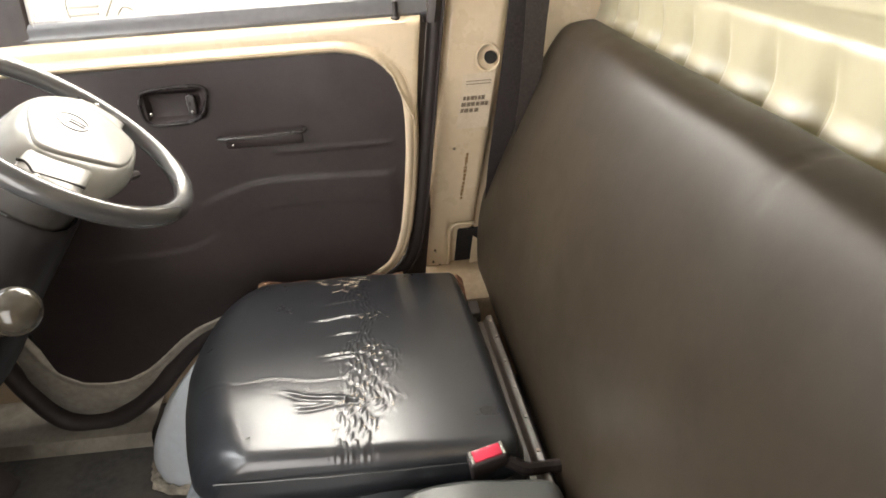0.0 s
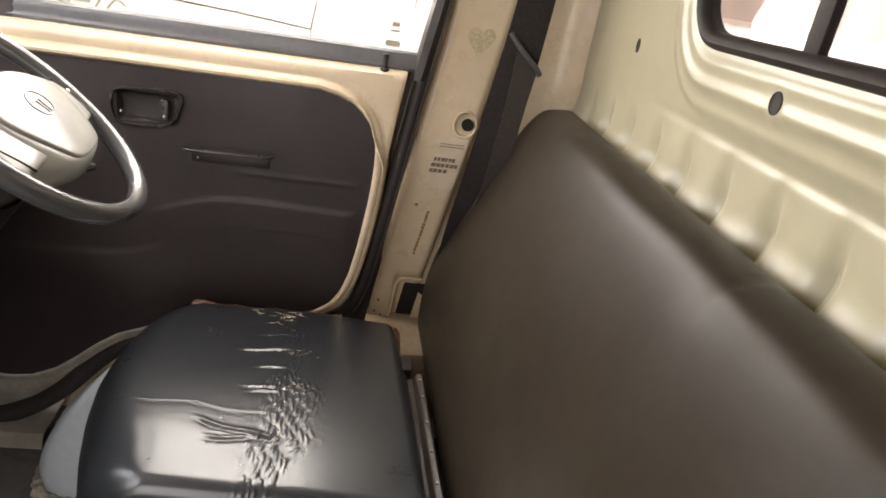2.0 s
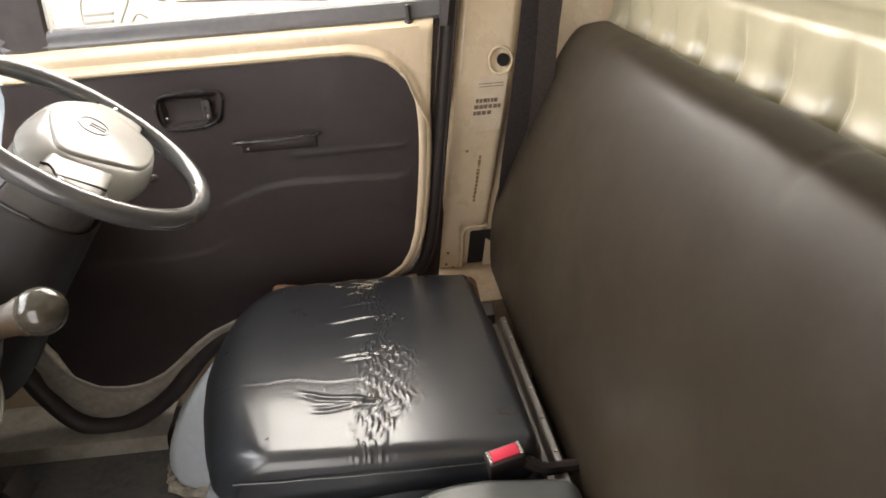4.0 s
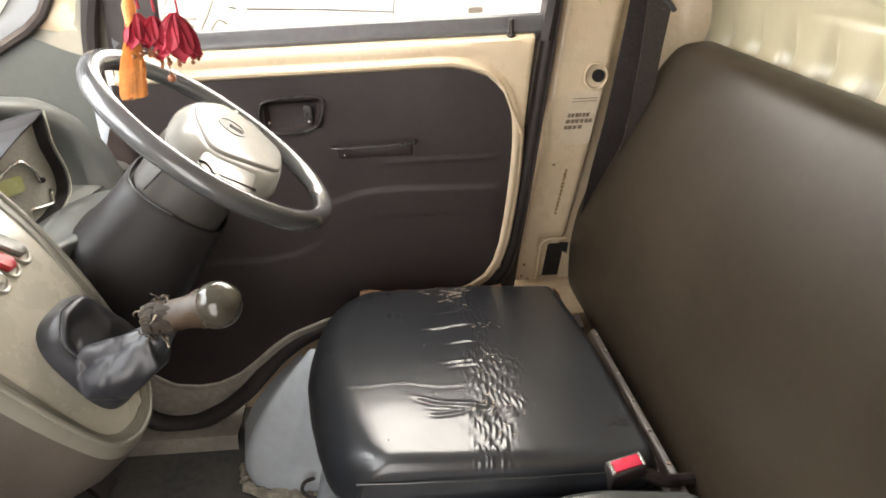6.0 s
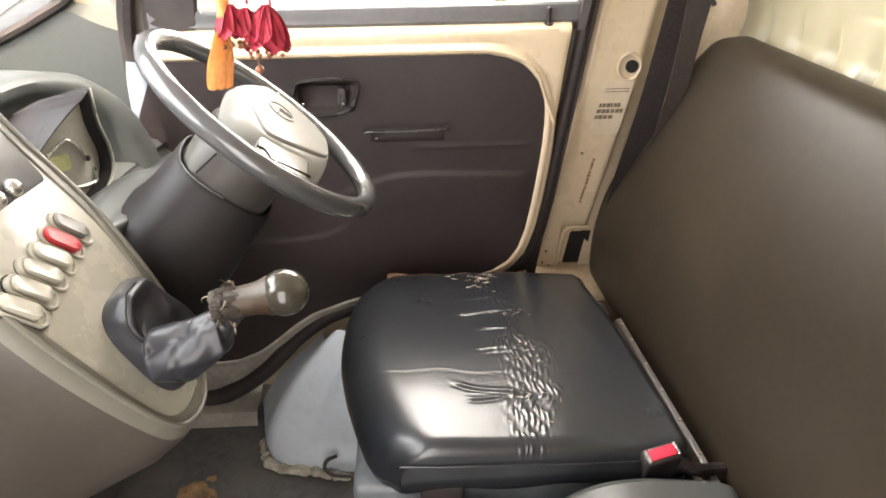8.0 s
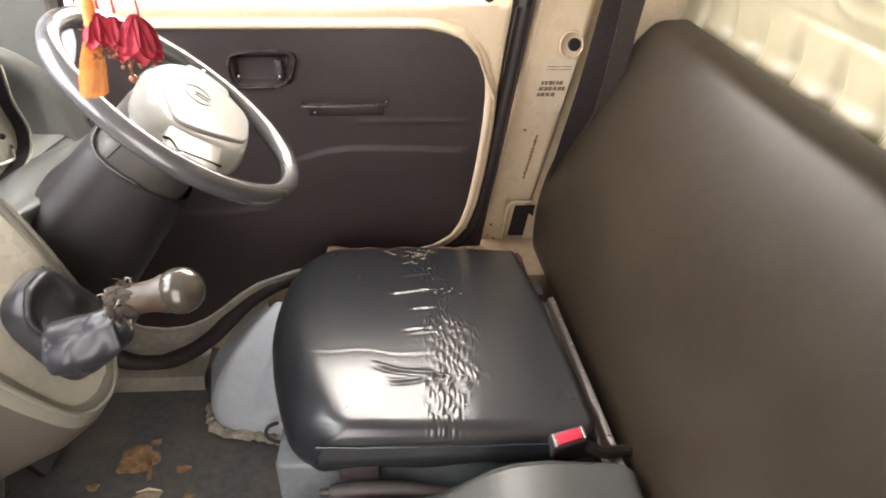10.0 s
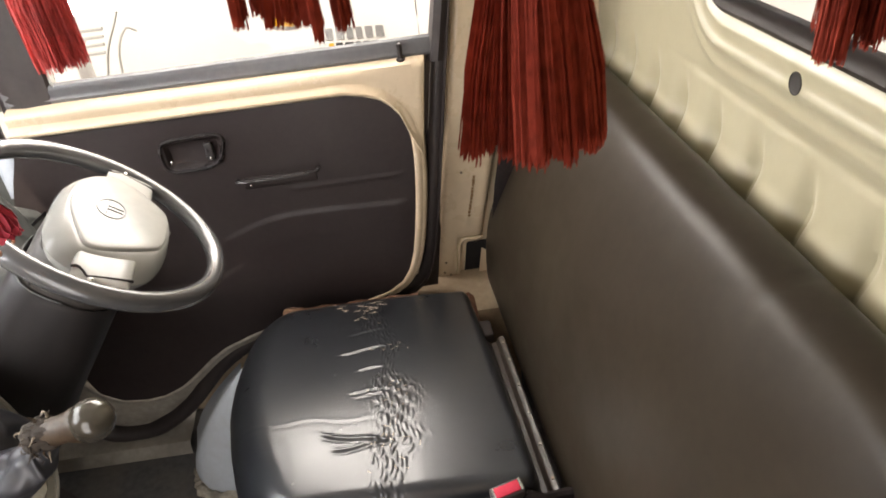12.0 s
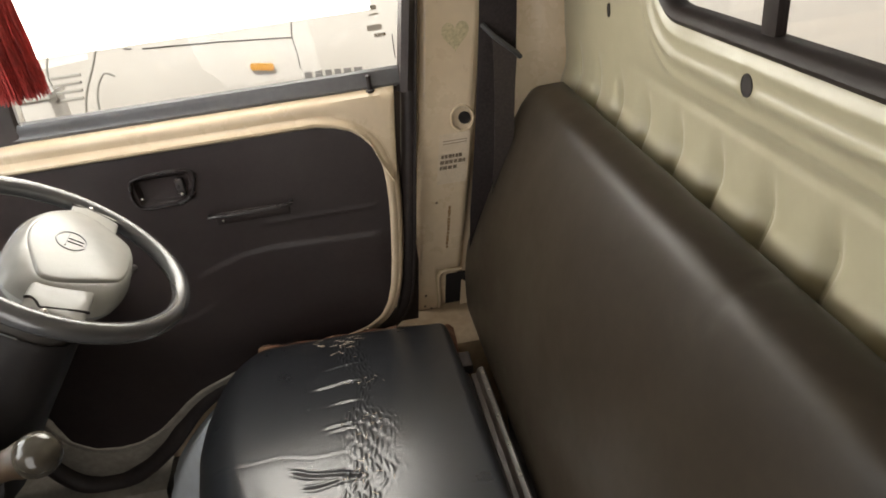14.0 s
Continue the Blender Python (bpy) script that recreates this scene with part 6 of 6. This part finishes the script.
for q in range(34):
    bm = bm_new()
    a = rng.random() * math.tau
    base = Vector((-0.512, -0.019, 0.780)) + Vector((-0.010, 0.0, -0.004)) * rng.uniform(-0.6, 1.4)
    out = (Vector((0, 1, 0)) * math.cos(a) + Vector((-0.2, 0, 1)) * math.sin(a)).normalized()
    pts, p, turn = [], base + out * 0.0175, Vector((rng.uniform(-1, 1), rng.uniform(-1, 1), rng.uniform(-1, 1)))
    heading = (out * 0.8 + turn * 0.6).normalized()
    for j in range(6):
        pts.append(p.copy())
        p += heading * 0.0030
        heading = (heading + turn.cross(heading) * 0.7 + Vector((0, 0, -0.25))).normalized()
    add_tube(bm, pts, [0.0010, 0.0016, 0.0013, 0.0011, 0.0009, 0.0004], 6, flat=0.6)
    part("frayed_scrap", bm, (FRAY, NECK, FRAY, PALEFRAY)[q % 4], gear, "frayed scrap of boot lining")
way = (knob_c - Vector((-0.515, -0.021, 0.781))).normalized()
bm = bm_new()
add_tube(bm, [knob_c - way * d for d in (0.064, 0.058, 0.050, 0.034, 0.026, 0.018, 0.008)], [0.014, 0.0160, 0.0160, 0.0165, 0.0175, 0.0205, 0.0205], 18)
part("sleeve", bm, NECK, gear, "tan worn lever sleeve")
bm = bm_new()
side = way.cross(Vector((0, 0, 1))).normalized()
over = side.cross(way)
rings = []
for d, r in ((0.0470, 0.0155), (0.0480, 0.0168), (0.0510, 0.0175), (0.0550, 0.0165), (0.0590, 0.0180), (0.0640, 0.0172), (0.0690, 0.0185), (0.0740, 0.0150)):
    ring = []
    for k in range(40):
        a = k * math.tau / 40
        v = side * math.cos(a) + over * math.sin(a)
        n1 = noise.noise(v * 2.5 + Vector((d * 160, 0, 7)))
        n2 = noise.noise(v * 6.0 + Vector((d * 300, 3, 0)))
        ring.append(knob_c - way * (d + 0.006 * n1 - 0.004 * n2) + v * r * (1 + 0.16 * n1 + 0.18 * n2))
    rings.append(ring)
add_rings(bm, rings)
part("frayed_collar", bm, FRAY, gear, "torn brown lining gathered round the lever")
bm = bm_new()
add_ball(bm, knob_c, 0.0245, 28, 18)
part("knob", bm, KNOB, gear, "glossy worn ball knob")


# ---- hangings ----
def add_strands(bm, top, foot, r_top, r_foot, count, seed, ragged=0.02, thick=0.00055):
    rr = random.Random(seed)
    top, foot = Vector(top), Vector(foot)
    for _ in range(count):
        a, q = rr.random() * math.tau, math.sqrt(rr.random())
        dx, dy = math.cos(a) * q, math.sin(a) * q
        end = foot + Vector((dx * r_foot, dy * r_foot, rr.uniform(-ragged, ragged)))
        beg = top + Vector((dx * r_top, dy * r_top, 0))
        pts = []
        for k in range(6):
            s = k / 5
            p = beg.lerp(end, s)
            belly = math.sin(math.pi * s) * 0.35 * (r_foot - r_top)
            pts.append(p + Vector((dx * belly + rr.uniform(-2, 2) * thick, dy * belly + rr.uniform(-2, 2) * thick, 0)))
        add_tube(bm, pts, thick, 3, caps=False)


def add_fringe(bm, top, foot, r_top, r_foot, clumps, count, seed, thick=0.00008):
    """Bundled threads that fall straight and flare out near their ends."""
    rr = random.Random(seed)
    for _ in range(clumps):
        a, q = rr.random() * math.tau, math.sqrt(rr.random())
        cx, cy, drop = math.cos(a) * q, math.sin(a) * q, rr.uniform(-0.0010, 0.0012)
        size = rr.uniform(0.10, 0.24) if clumps > 20 else rr.uniform(0.08, 0.2)
        sway, phase = rr.uniform(0.04, 0.14), rr.random() * math.tau
        for _ in range(count):
            b, w = rr.random() * math.tau, math.sqrt(rr.random()) * size
            dx, dy = cx + math.cos(b) * w, cy + math.sin(b) * w
            end = rr.uniform(-0.0007, 0.0005) + drop
            pts = []
            for k in range(9):
                s = k / 8
                r = r_top + (r_foot - r_top) * smooth(0.62, 1.0, s)
                bend = sway * math.sin(s * 7 + phase)
                pts.append(Vector((top[0] + (dx + bend) * r + rr.uniform(-1, 1) * thick, top[1] + (dy + bend * 0.5) * r + rr.uniform(-1, 1) * thick, top[2] + (foot[2] + end - top[2]) * s)))
            add_tube(bm, pts, thick, 3, caps=False)


def hanging_tassel(x, y, foot_z, head_z, r_foot, label, seed, count=1500):
    t = thing("hanging_tassel", (x, y, ROOF), label, "tassel", "red roof tassels")
    bm = bm_new()
    add_tube(bm, [(x, y, ROOF + 0.01), (x, y, head_z)], 0.0018, 5)
    part("cord", bm, TASSEL, t)
    bm = bm_new()
    add_tube(bm, [(x, y, head_z + 0.012), (x, y, head_z), (x, y, head_z - 0.02), (x, y, head_z - 0.03)], [0.004, 0.010, 0.012, 0.009], 10)
    part("knot", bm, TASSEL, t)
    bm = bm_new()
    add_strands(bm, (x, y, head_z - 0.01), (x, y, foot_z), 0.008, r_foot, count, seed, 0.02)
    part("threads", bm, TASSEL, t)
    return t


def small_tassel(x, y, foot_z, head_z, r_top, r_foot, label, seed, clumps, count):
    t = thing("hanging_tassel", (x, y, ROOF), label, "tassel", "small roof tassels")
    bm = bm_new()
    add_tube(bm, [(x, y, ROOF + 0.01), (x, y, head_z)], 0.0006, 5)
    part("cord", bm, RUSTRED, t)
    bm = bm_new()
    add_tube(bm, [(x, y, head_z + 0.004), (x, y, head_z), (x, y, head_z - 0.006), (x, y, head_z - 0.010)], [0.001, r_top * 0.9, r_top, r_top * 0.8], 10)
    part("knot", bm, RUSTRED, t)
    bm = bm_new()
    add_fringe(bm, (x, y, head_z - 0.008), (x, y, foot_z), r_top, r_foot, clumps, count, seed)
    part("threads", bm, RUSTRED, t)
    return t


hanging_tassel(-0.515, 0.375, 1.092, 1.46, 0.034, "long red thread tassel hanging before the side window", 1, 1600)
# Three tassels placed and sized close to the camera to fit its view
small_tassel(-0.056, -0.506, 1.2775, 1.335, 0.0032, 0.0056, "small rust-red thread tassel with a flared end", 2, 60, 60)
small_tassel(-0.0731, -0.5163, 1.2915, 1.345, 0.0026, 0.0036, "small thin rust-red tassel with gaps between its threads", 3, 10, 60)
small_tassel(-0.020, -0.4986, 1.2797, 1.335, 0.0062, 0.0072, "small rust-red tassel, rearmost of the three close to the camera", 4, 26, 60)

orn = thing("hanging_ornament", (-0.455, -0.03, ROOF), "hanging ornament of red cloth flowers and an orange tassel", "ornament")
bm = bm_new()
for x0, x1, z1 in ((-0.461, -0.4655, 1.062), (-0.452, -0.4575, 1.075), (-0.446, -0.4455, 1.072), (-0.432, -0.4270, 1.070)):
    add_tube(bm, [(x0, -0.03, ROOF + 0.01), (x1, -0.03, z1)], 0.0011, 5)
part("cord", bm, PETAL, orn)
bm = bm_new()
add_tube(bm, [(-0.4635, -0.03, 1.085), (-0.4645, -0.03, 1.078), (-0.4655, -0.03, 1.066), (-0.467, -0.03, 1.056), (-0.468, -0.03, 1.050)], [0.003, 0.0055, 0.0045, 0.006, 0.005], 12)
part("tassel_knot", bm, ORANGE, orn)
bm = bm_new()
add_strands(bm, (-0.4675, -0.03, 1.056), (-0.478, -0.03, 1.008), 0.004, 0.0105, 650, 9, 0.003, 0.00035)
part("tassel_threads", bm, ORANGE, orn, "orange thread tassel")
rng = random.Random(21)
for cx, cz, size, n in ((-0.4600, 1.072, 0.95, 7), (-0.4480, 1.069, 0.85, 7), (-0.4310, 1.071, 1.15, 9), (-0.440, 1.060, 0.85, 7)):
    bm = bm_new()
    for k in range(n):
        a = k * math.tau / n + rng.uniform(-0.2, 0.2)
        d = Vector((math.cos(a), math.sin(a), 0))
        side = Vector((-math.sin(a), math.cos(a), 0))
        o = Vector((cx, -0.03, cz))
        l, w = 0.030 * size * rng.uniform(0.85, 1.1), 0.0085 * size
        rows = []
        for s, out, wide in ((0.0, 0.001, 0.3), (0.25, 0.006, 0.8), (0.5, 0.009, 1.05), (0.75, 0.0105, 1.1), (0.9, 0.012, 0.85), (1.0, 0.0135, 0.35)):
            rows.append([o + d * (out * size + 0.0012 * math.sin(v * 5 + k) * s) + side * (w * wide * v) - Vector((0, 0, l * s - 0.003 * v * v * s)) for v in (-1, -0.5, 0, 0.5, 1)])
        add_grid(bm, rows)
    flower = part("cloth_flower", bm, PETAL, orn, "red cloth flower", sharp=80)
    for k in range(7):
        bm = bm_new()
        a = k * math.tau / 7 + 0.3
        add_ball(bm, (cx + 0.0105 * size * math.cos(a), -0.03 + 0.0105 * size * math.sin(a), cz - 0.031 * size - 0.003 * abs(math.sin(a * 2))), 0.0019, 8, 6)
        part("bead", bm, BEAD, flower)
bm = bm_new()
add_ball(bm, (-0.4425, -0.032, 1.020), 0.0036, 10, 8)
add_tube(bm, [(-0.4425, -0.032, 1.045), (-0.4425, -0.032, 1.020)], 0.0006, 5)
part("pendant", bm, BEAD, orn)

# ---- floor litter ----
def ragged_patch(cx, cy, rx, ry, thick, seed, rough=0.16):
    """A flat lump with an uneven outline and surface lying on the floor."""
    rr = random.Random(seed)
    ph = [rr.random() * 9 for _ in range(3)]
    bm = bm_new()
    rings = []
    for k, h in ((1.0, 0.0005), (0.9, 0.55), (0.7, 0.9), (0.45, 0.75), (0.2, 0.85)):
        ring = []
        for a in range(40):
            t = a * math.tau / 40
            w = 1 + rough * (math.sin(3 * t + ph[0]) * 0.6 + math.sin(5 * t + ph[1]) * 0.45 + math.sin(9 * t + ph[2]) * 0.25)
            ring.append(Vector((cx + rx * k * w * math.cos(t), cy + ry * k * w * math.sin(t), max(0.0004, thick * h * (1 + 0.3 * noise.noise(Vector((math.cos(t) * 2, math.sin(t) * 2, k * 4))))))))
        rings.append(ring)
    add_rings(bm, rings, True, False, True)
    return bm


MUD = surface("dried_tan_mud", (0.26, 0.155, 0.075), 0.9, grain=0.4, grain_scale=70, stain=(0.10, 0.07, 0.045), stain_amount=0.9, stain_scale=28, stain_detail=5, bump=0.9, bump_scale=110)
single("mud_patch", ragged_patch(-0.826, 0.430, 0.044, 0.040, 0.005, 4), MUD, "dried tan mud patch on the cab floor", "mud")
DIRTYPAPER = surface("dirty_brown_paper", (0.30, 0.24, 0.175), 0.8, grain=0.3, grain_scale=90, stain=(0.07, 0.05, 0.04), stain_amount=0.9, stain_scale=45, stain_detail=5, bump=0.5, bump_scale=120)
scrap = thing("paper_scrap", (-0.775, 0.325, 0.0), "crumpled dirty paper scrap on the cab floor", "scrap")
part("sheet", ragged_patch(-0.776, 0.322, 0.036, 0.026, 0.006, 9, 0.22), DIRTYPAPER, scrap)
bm = bm_new()
add_tube(bm, [(-0.800, 0.338, 0.006), (-0.775, 0.344, 0.009), (-0.748, 0.340, 0.006)], [0.002, 0.004, 0.002], 6, flat=0.5)
part("folded_edge", bm, PAPER, scrap, "paler folded edge")
for k, (x, y, r) in enumerate(((-0.800, 0.478, 0.012), (-0.72, 0.40, 0.016), (-0.69, 0.33, 0.012), (-0.90, 0.36, 0.014))):
    single("mud_crumb", ragged_patch(x, y, r, r * 0.7, 0.003, 30 + k, 0.25), MUD, "small crumb of dried mud on the cab floor", "mud", "mud crumbs")
bm = bm_new()
add_tube(bm, [(-0.80, 0.425, 0.004), (-0.79, 0.40, 0.006), (-0.785, 0.37, 0.004)], 0.005, 6, flat=0.4)
single("twig", bm, FOAM, "pale scrap of rope on the cab floor", "scrap")

# ---- parked pickup outside ----
truck = thing("parked_pickup", (-0.5, 2.2, -0.55), "white pickup parked close beside the cab", "vehicle")


def truck_side(z):
    """Slight tumblehome of the pickup's flank."""
    return 1.75 + 0.10 * smooth(0.75, 1.25, z) + 0.03 * smooth(0.3, -0.2, z)


bm = bm_new()
zz = [-0.20, 0.0, 0.2, 0.4, 0.55, 0.65, 0.75, 0.85, 0.95, 1.05]
rings = [[Vector((x, truck_side(z), z)) for z in zz] + [Vector((x, truck_side(1.05) + 0.04, 1.075)), Vector((x, 3.2, 1.08)), Vector((x, 3.38, 0.95)), Vector((x, 3.42, 0.4)), Vector((x, 3.40, -0.20))] for x in [-0.98 + 0.1 * k for k in range(38)]]
add_rings(bm, rings, True, True, True)
part("body", bm, WHITECAR, truck, "white painted flank")
bm = bm_new()
rows = []
for k in range(9):
    x = -1.9 + 0.115 * k
    top_z = 0.86 + 0.008 * k
    rows.append([Vector((x, 1.78, 0.1)), Vector((x, 1.765, 0.5)), Vector((x, 1.765, 0.70)), Vector((x, 1.79, top_z - 0.03)), Vector((x, 1.84, top_z)), Vector((x, 2.4, top_z + 0.04)), Vector((x, 3.2, top_z))])
add_grid(bm, rows)
part("bonnet", bm, WHITECAR, truck, "white bonnet and wing")


def seam_line(pts, r=0.002):
    bm = bm_new()
    add_tube(bm, [(x, truck_side(z) - 0.0005, z) for x, z in pts], r, 5)
    part("panel_gap", bm, SEAM, truck, "dark panel gap")


seam_line([(-0.80, 0.904), (-0.55, 0.890), (-0.306, 0.870)])
seam_line([(-0.306, 0.870), (-0.300, 0.91), (-0.292, 0.97)])
seam_line([(-0.306, 0.870), (-0.30, 0.82), (-0.298, 0.70)], 0.0015)
seam_line([(0.04, 1.02), (0.03, 0.80), (0.03, 0.5)])
seam_line([(-0.86, 0.912), (-0.835, 0.908)])
bm = bm_new()
add_rings(bm, [[Vector((-0.424 + u * 1.0, 1.75 - h, 0.793 - u * 0.15 + v)) for u, v in rounded_rect(0.078, 0.023, 0.010)] for h in (-0.002, 0.008, 0.010)], True, False, True)
part("side_indicator", bm, AMBER, truck, "amber side indicator lamp")
u = -0.290
for w in (0.026, 0.026, 0.022, 0.022, 0.026, 0.028):
    bm = bm_new()
    add_rings(bm, [[Vector((x, 1.7485 - h, z - 0.06 * (x + 0.29))) for x, z in ((u, 0.716), (u + w, 0.716), (u + w, 0.754), (u, 0.754))] for h in (0.0, 0.002)], True, False, True)
    part("lettering_bar", bm, LETTER, truck, "dark lettering bar")
    u += w + 0.010
u = -0.285
for k in range(7):
    bm = bm_new()
    w = 0.018 + 0.006 * (k % 3)
    add_rings(bm, [[Vector((x, 1.7485 - h, z - 0.06 * (x + 0.29))) for x, z in ((u, 0.692), (u + w, 0.692), (u + w, 0.704), (u, 0.704))] for h in (0.0, 0.002)], True, False, True)
    part("small_lettering_bar", bm, AMBER if k == 0 else SEAM, truck)
    u += w + 0.007
for x, z, w, h in ((-0.02, 0.925, 0.026, 0.014), (-0.02, 0.905, 0.030, 0.004), (-0.025, 0.862, 0.05, 0.02), (-0.01, 0.838, 0.04, 0.010)):
    bm = bm_new()
    add_rings(bm, [[Vector((x + a, truck_side(z) - 0.001 - d, z + b)) for a, b in rounded_rect(w, h, h * 0.3, 3)] for d in (0.0, 0.001)], True, False, True)
    part("sticker_mark", bm, CHROME, truck, "small grey sticker mark")
for x in (-1.35, 1.4):
    bm = bm_new()
    add_rings(bm, [[Vector((x + r * math.cos(k * math.tau / 32), y, -0.22 + r * math.sin(k * math.tau / 32))) for k in range(32)] for r, y in ((0.20, 1.74), (0.31, 1.735), (0.33, 1.76), (0.33, 1.93), (0.2, 1.95))], True, True, True)
    part("wheel", bm, TYRE, truck)


# ---- unidentified shapes outside the window, drawn as a post and a rack ----
# Spread on an assumed depth to fit the camera's view; legs run to ground
post = thing("white_shape", (-0.985, 1.36, -0.55), "white box-like shape outside the window, carried down as a post", "post")
bm = bm_new()
add_box(bm, (-1.040, 1.31, -0.55), (-0.932, 1.41, 0.880), 0.008)
part("shaft", bm, WHITECAR, post)
bm = bm_new()
add_box(bm, (-1.046, 1.304, 0.880), (-0.926, 1.416, 0.896), 0.004)
part("cap", bm, WHITECAR, post)
rack = thing("thin_rods", (-0.86, 1.36, -0.55), "thin grey rods, slats and hoop outside the window, grouped as a rack", "rack")
for pts in ([(-0.770, 1.36, 1.010), (-0.800, 1.35, 0.950), (-0.868, 1.35, 0.823), (-0.90, 1.36, 0.60), (-0.92, 1.38, -0.55)], [(-0.764, 1.37, 0.904), (-0.794, 1.36, 0.912), (-0.836, 1.36, 0.818), (-0.85, 1.37, 0.55), (-0.86, 1.40, -0.55)]):
    bm = bm_new()
    add_tube(bm, curve_pts(pts, 6), 0.0035, 6)
    part("pole", bm, PALEMETAL, rack)
for x0, x1, z in ((-0.925, -0.845, 0.925), (-0.925, -0.850, 0.905), (-0.930, -0.855, 0.884), (-0.935, -0.860, 0.862)):
    bm = bm_new()
    add_box(bm, (x0, 1.345, z - 0.004), (x1, 1.355, z + 0.004), 0.001)
    part("slat", bm, PALEMETAL, rack)
bm = bm_new()
add_tube(bm, curve_pts([(-0.905, 1.35, 1.07), (-0.893, 1.35, 1.04), (-0.889, 1.35, 1.015), (-0.897, 1.35, 0.995), (-0.912, 1.35, 0.98), (-0.93, 1.35, 0.93), (-0.925, 1.35, 0.862)], 6), 0.003, 6)
part("hoop", bm, PALEMETAL, rack)
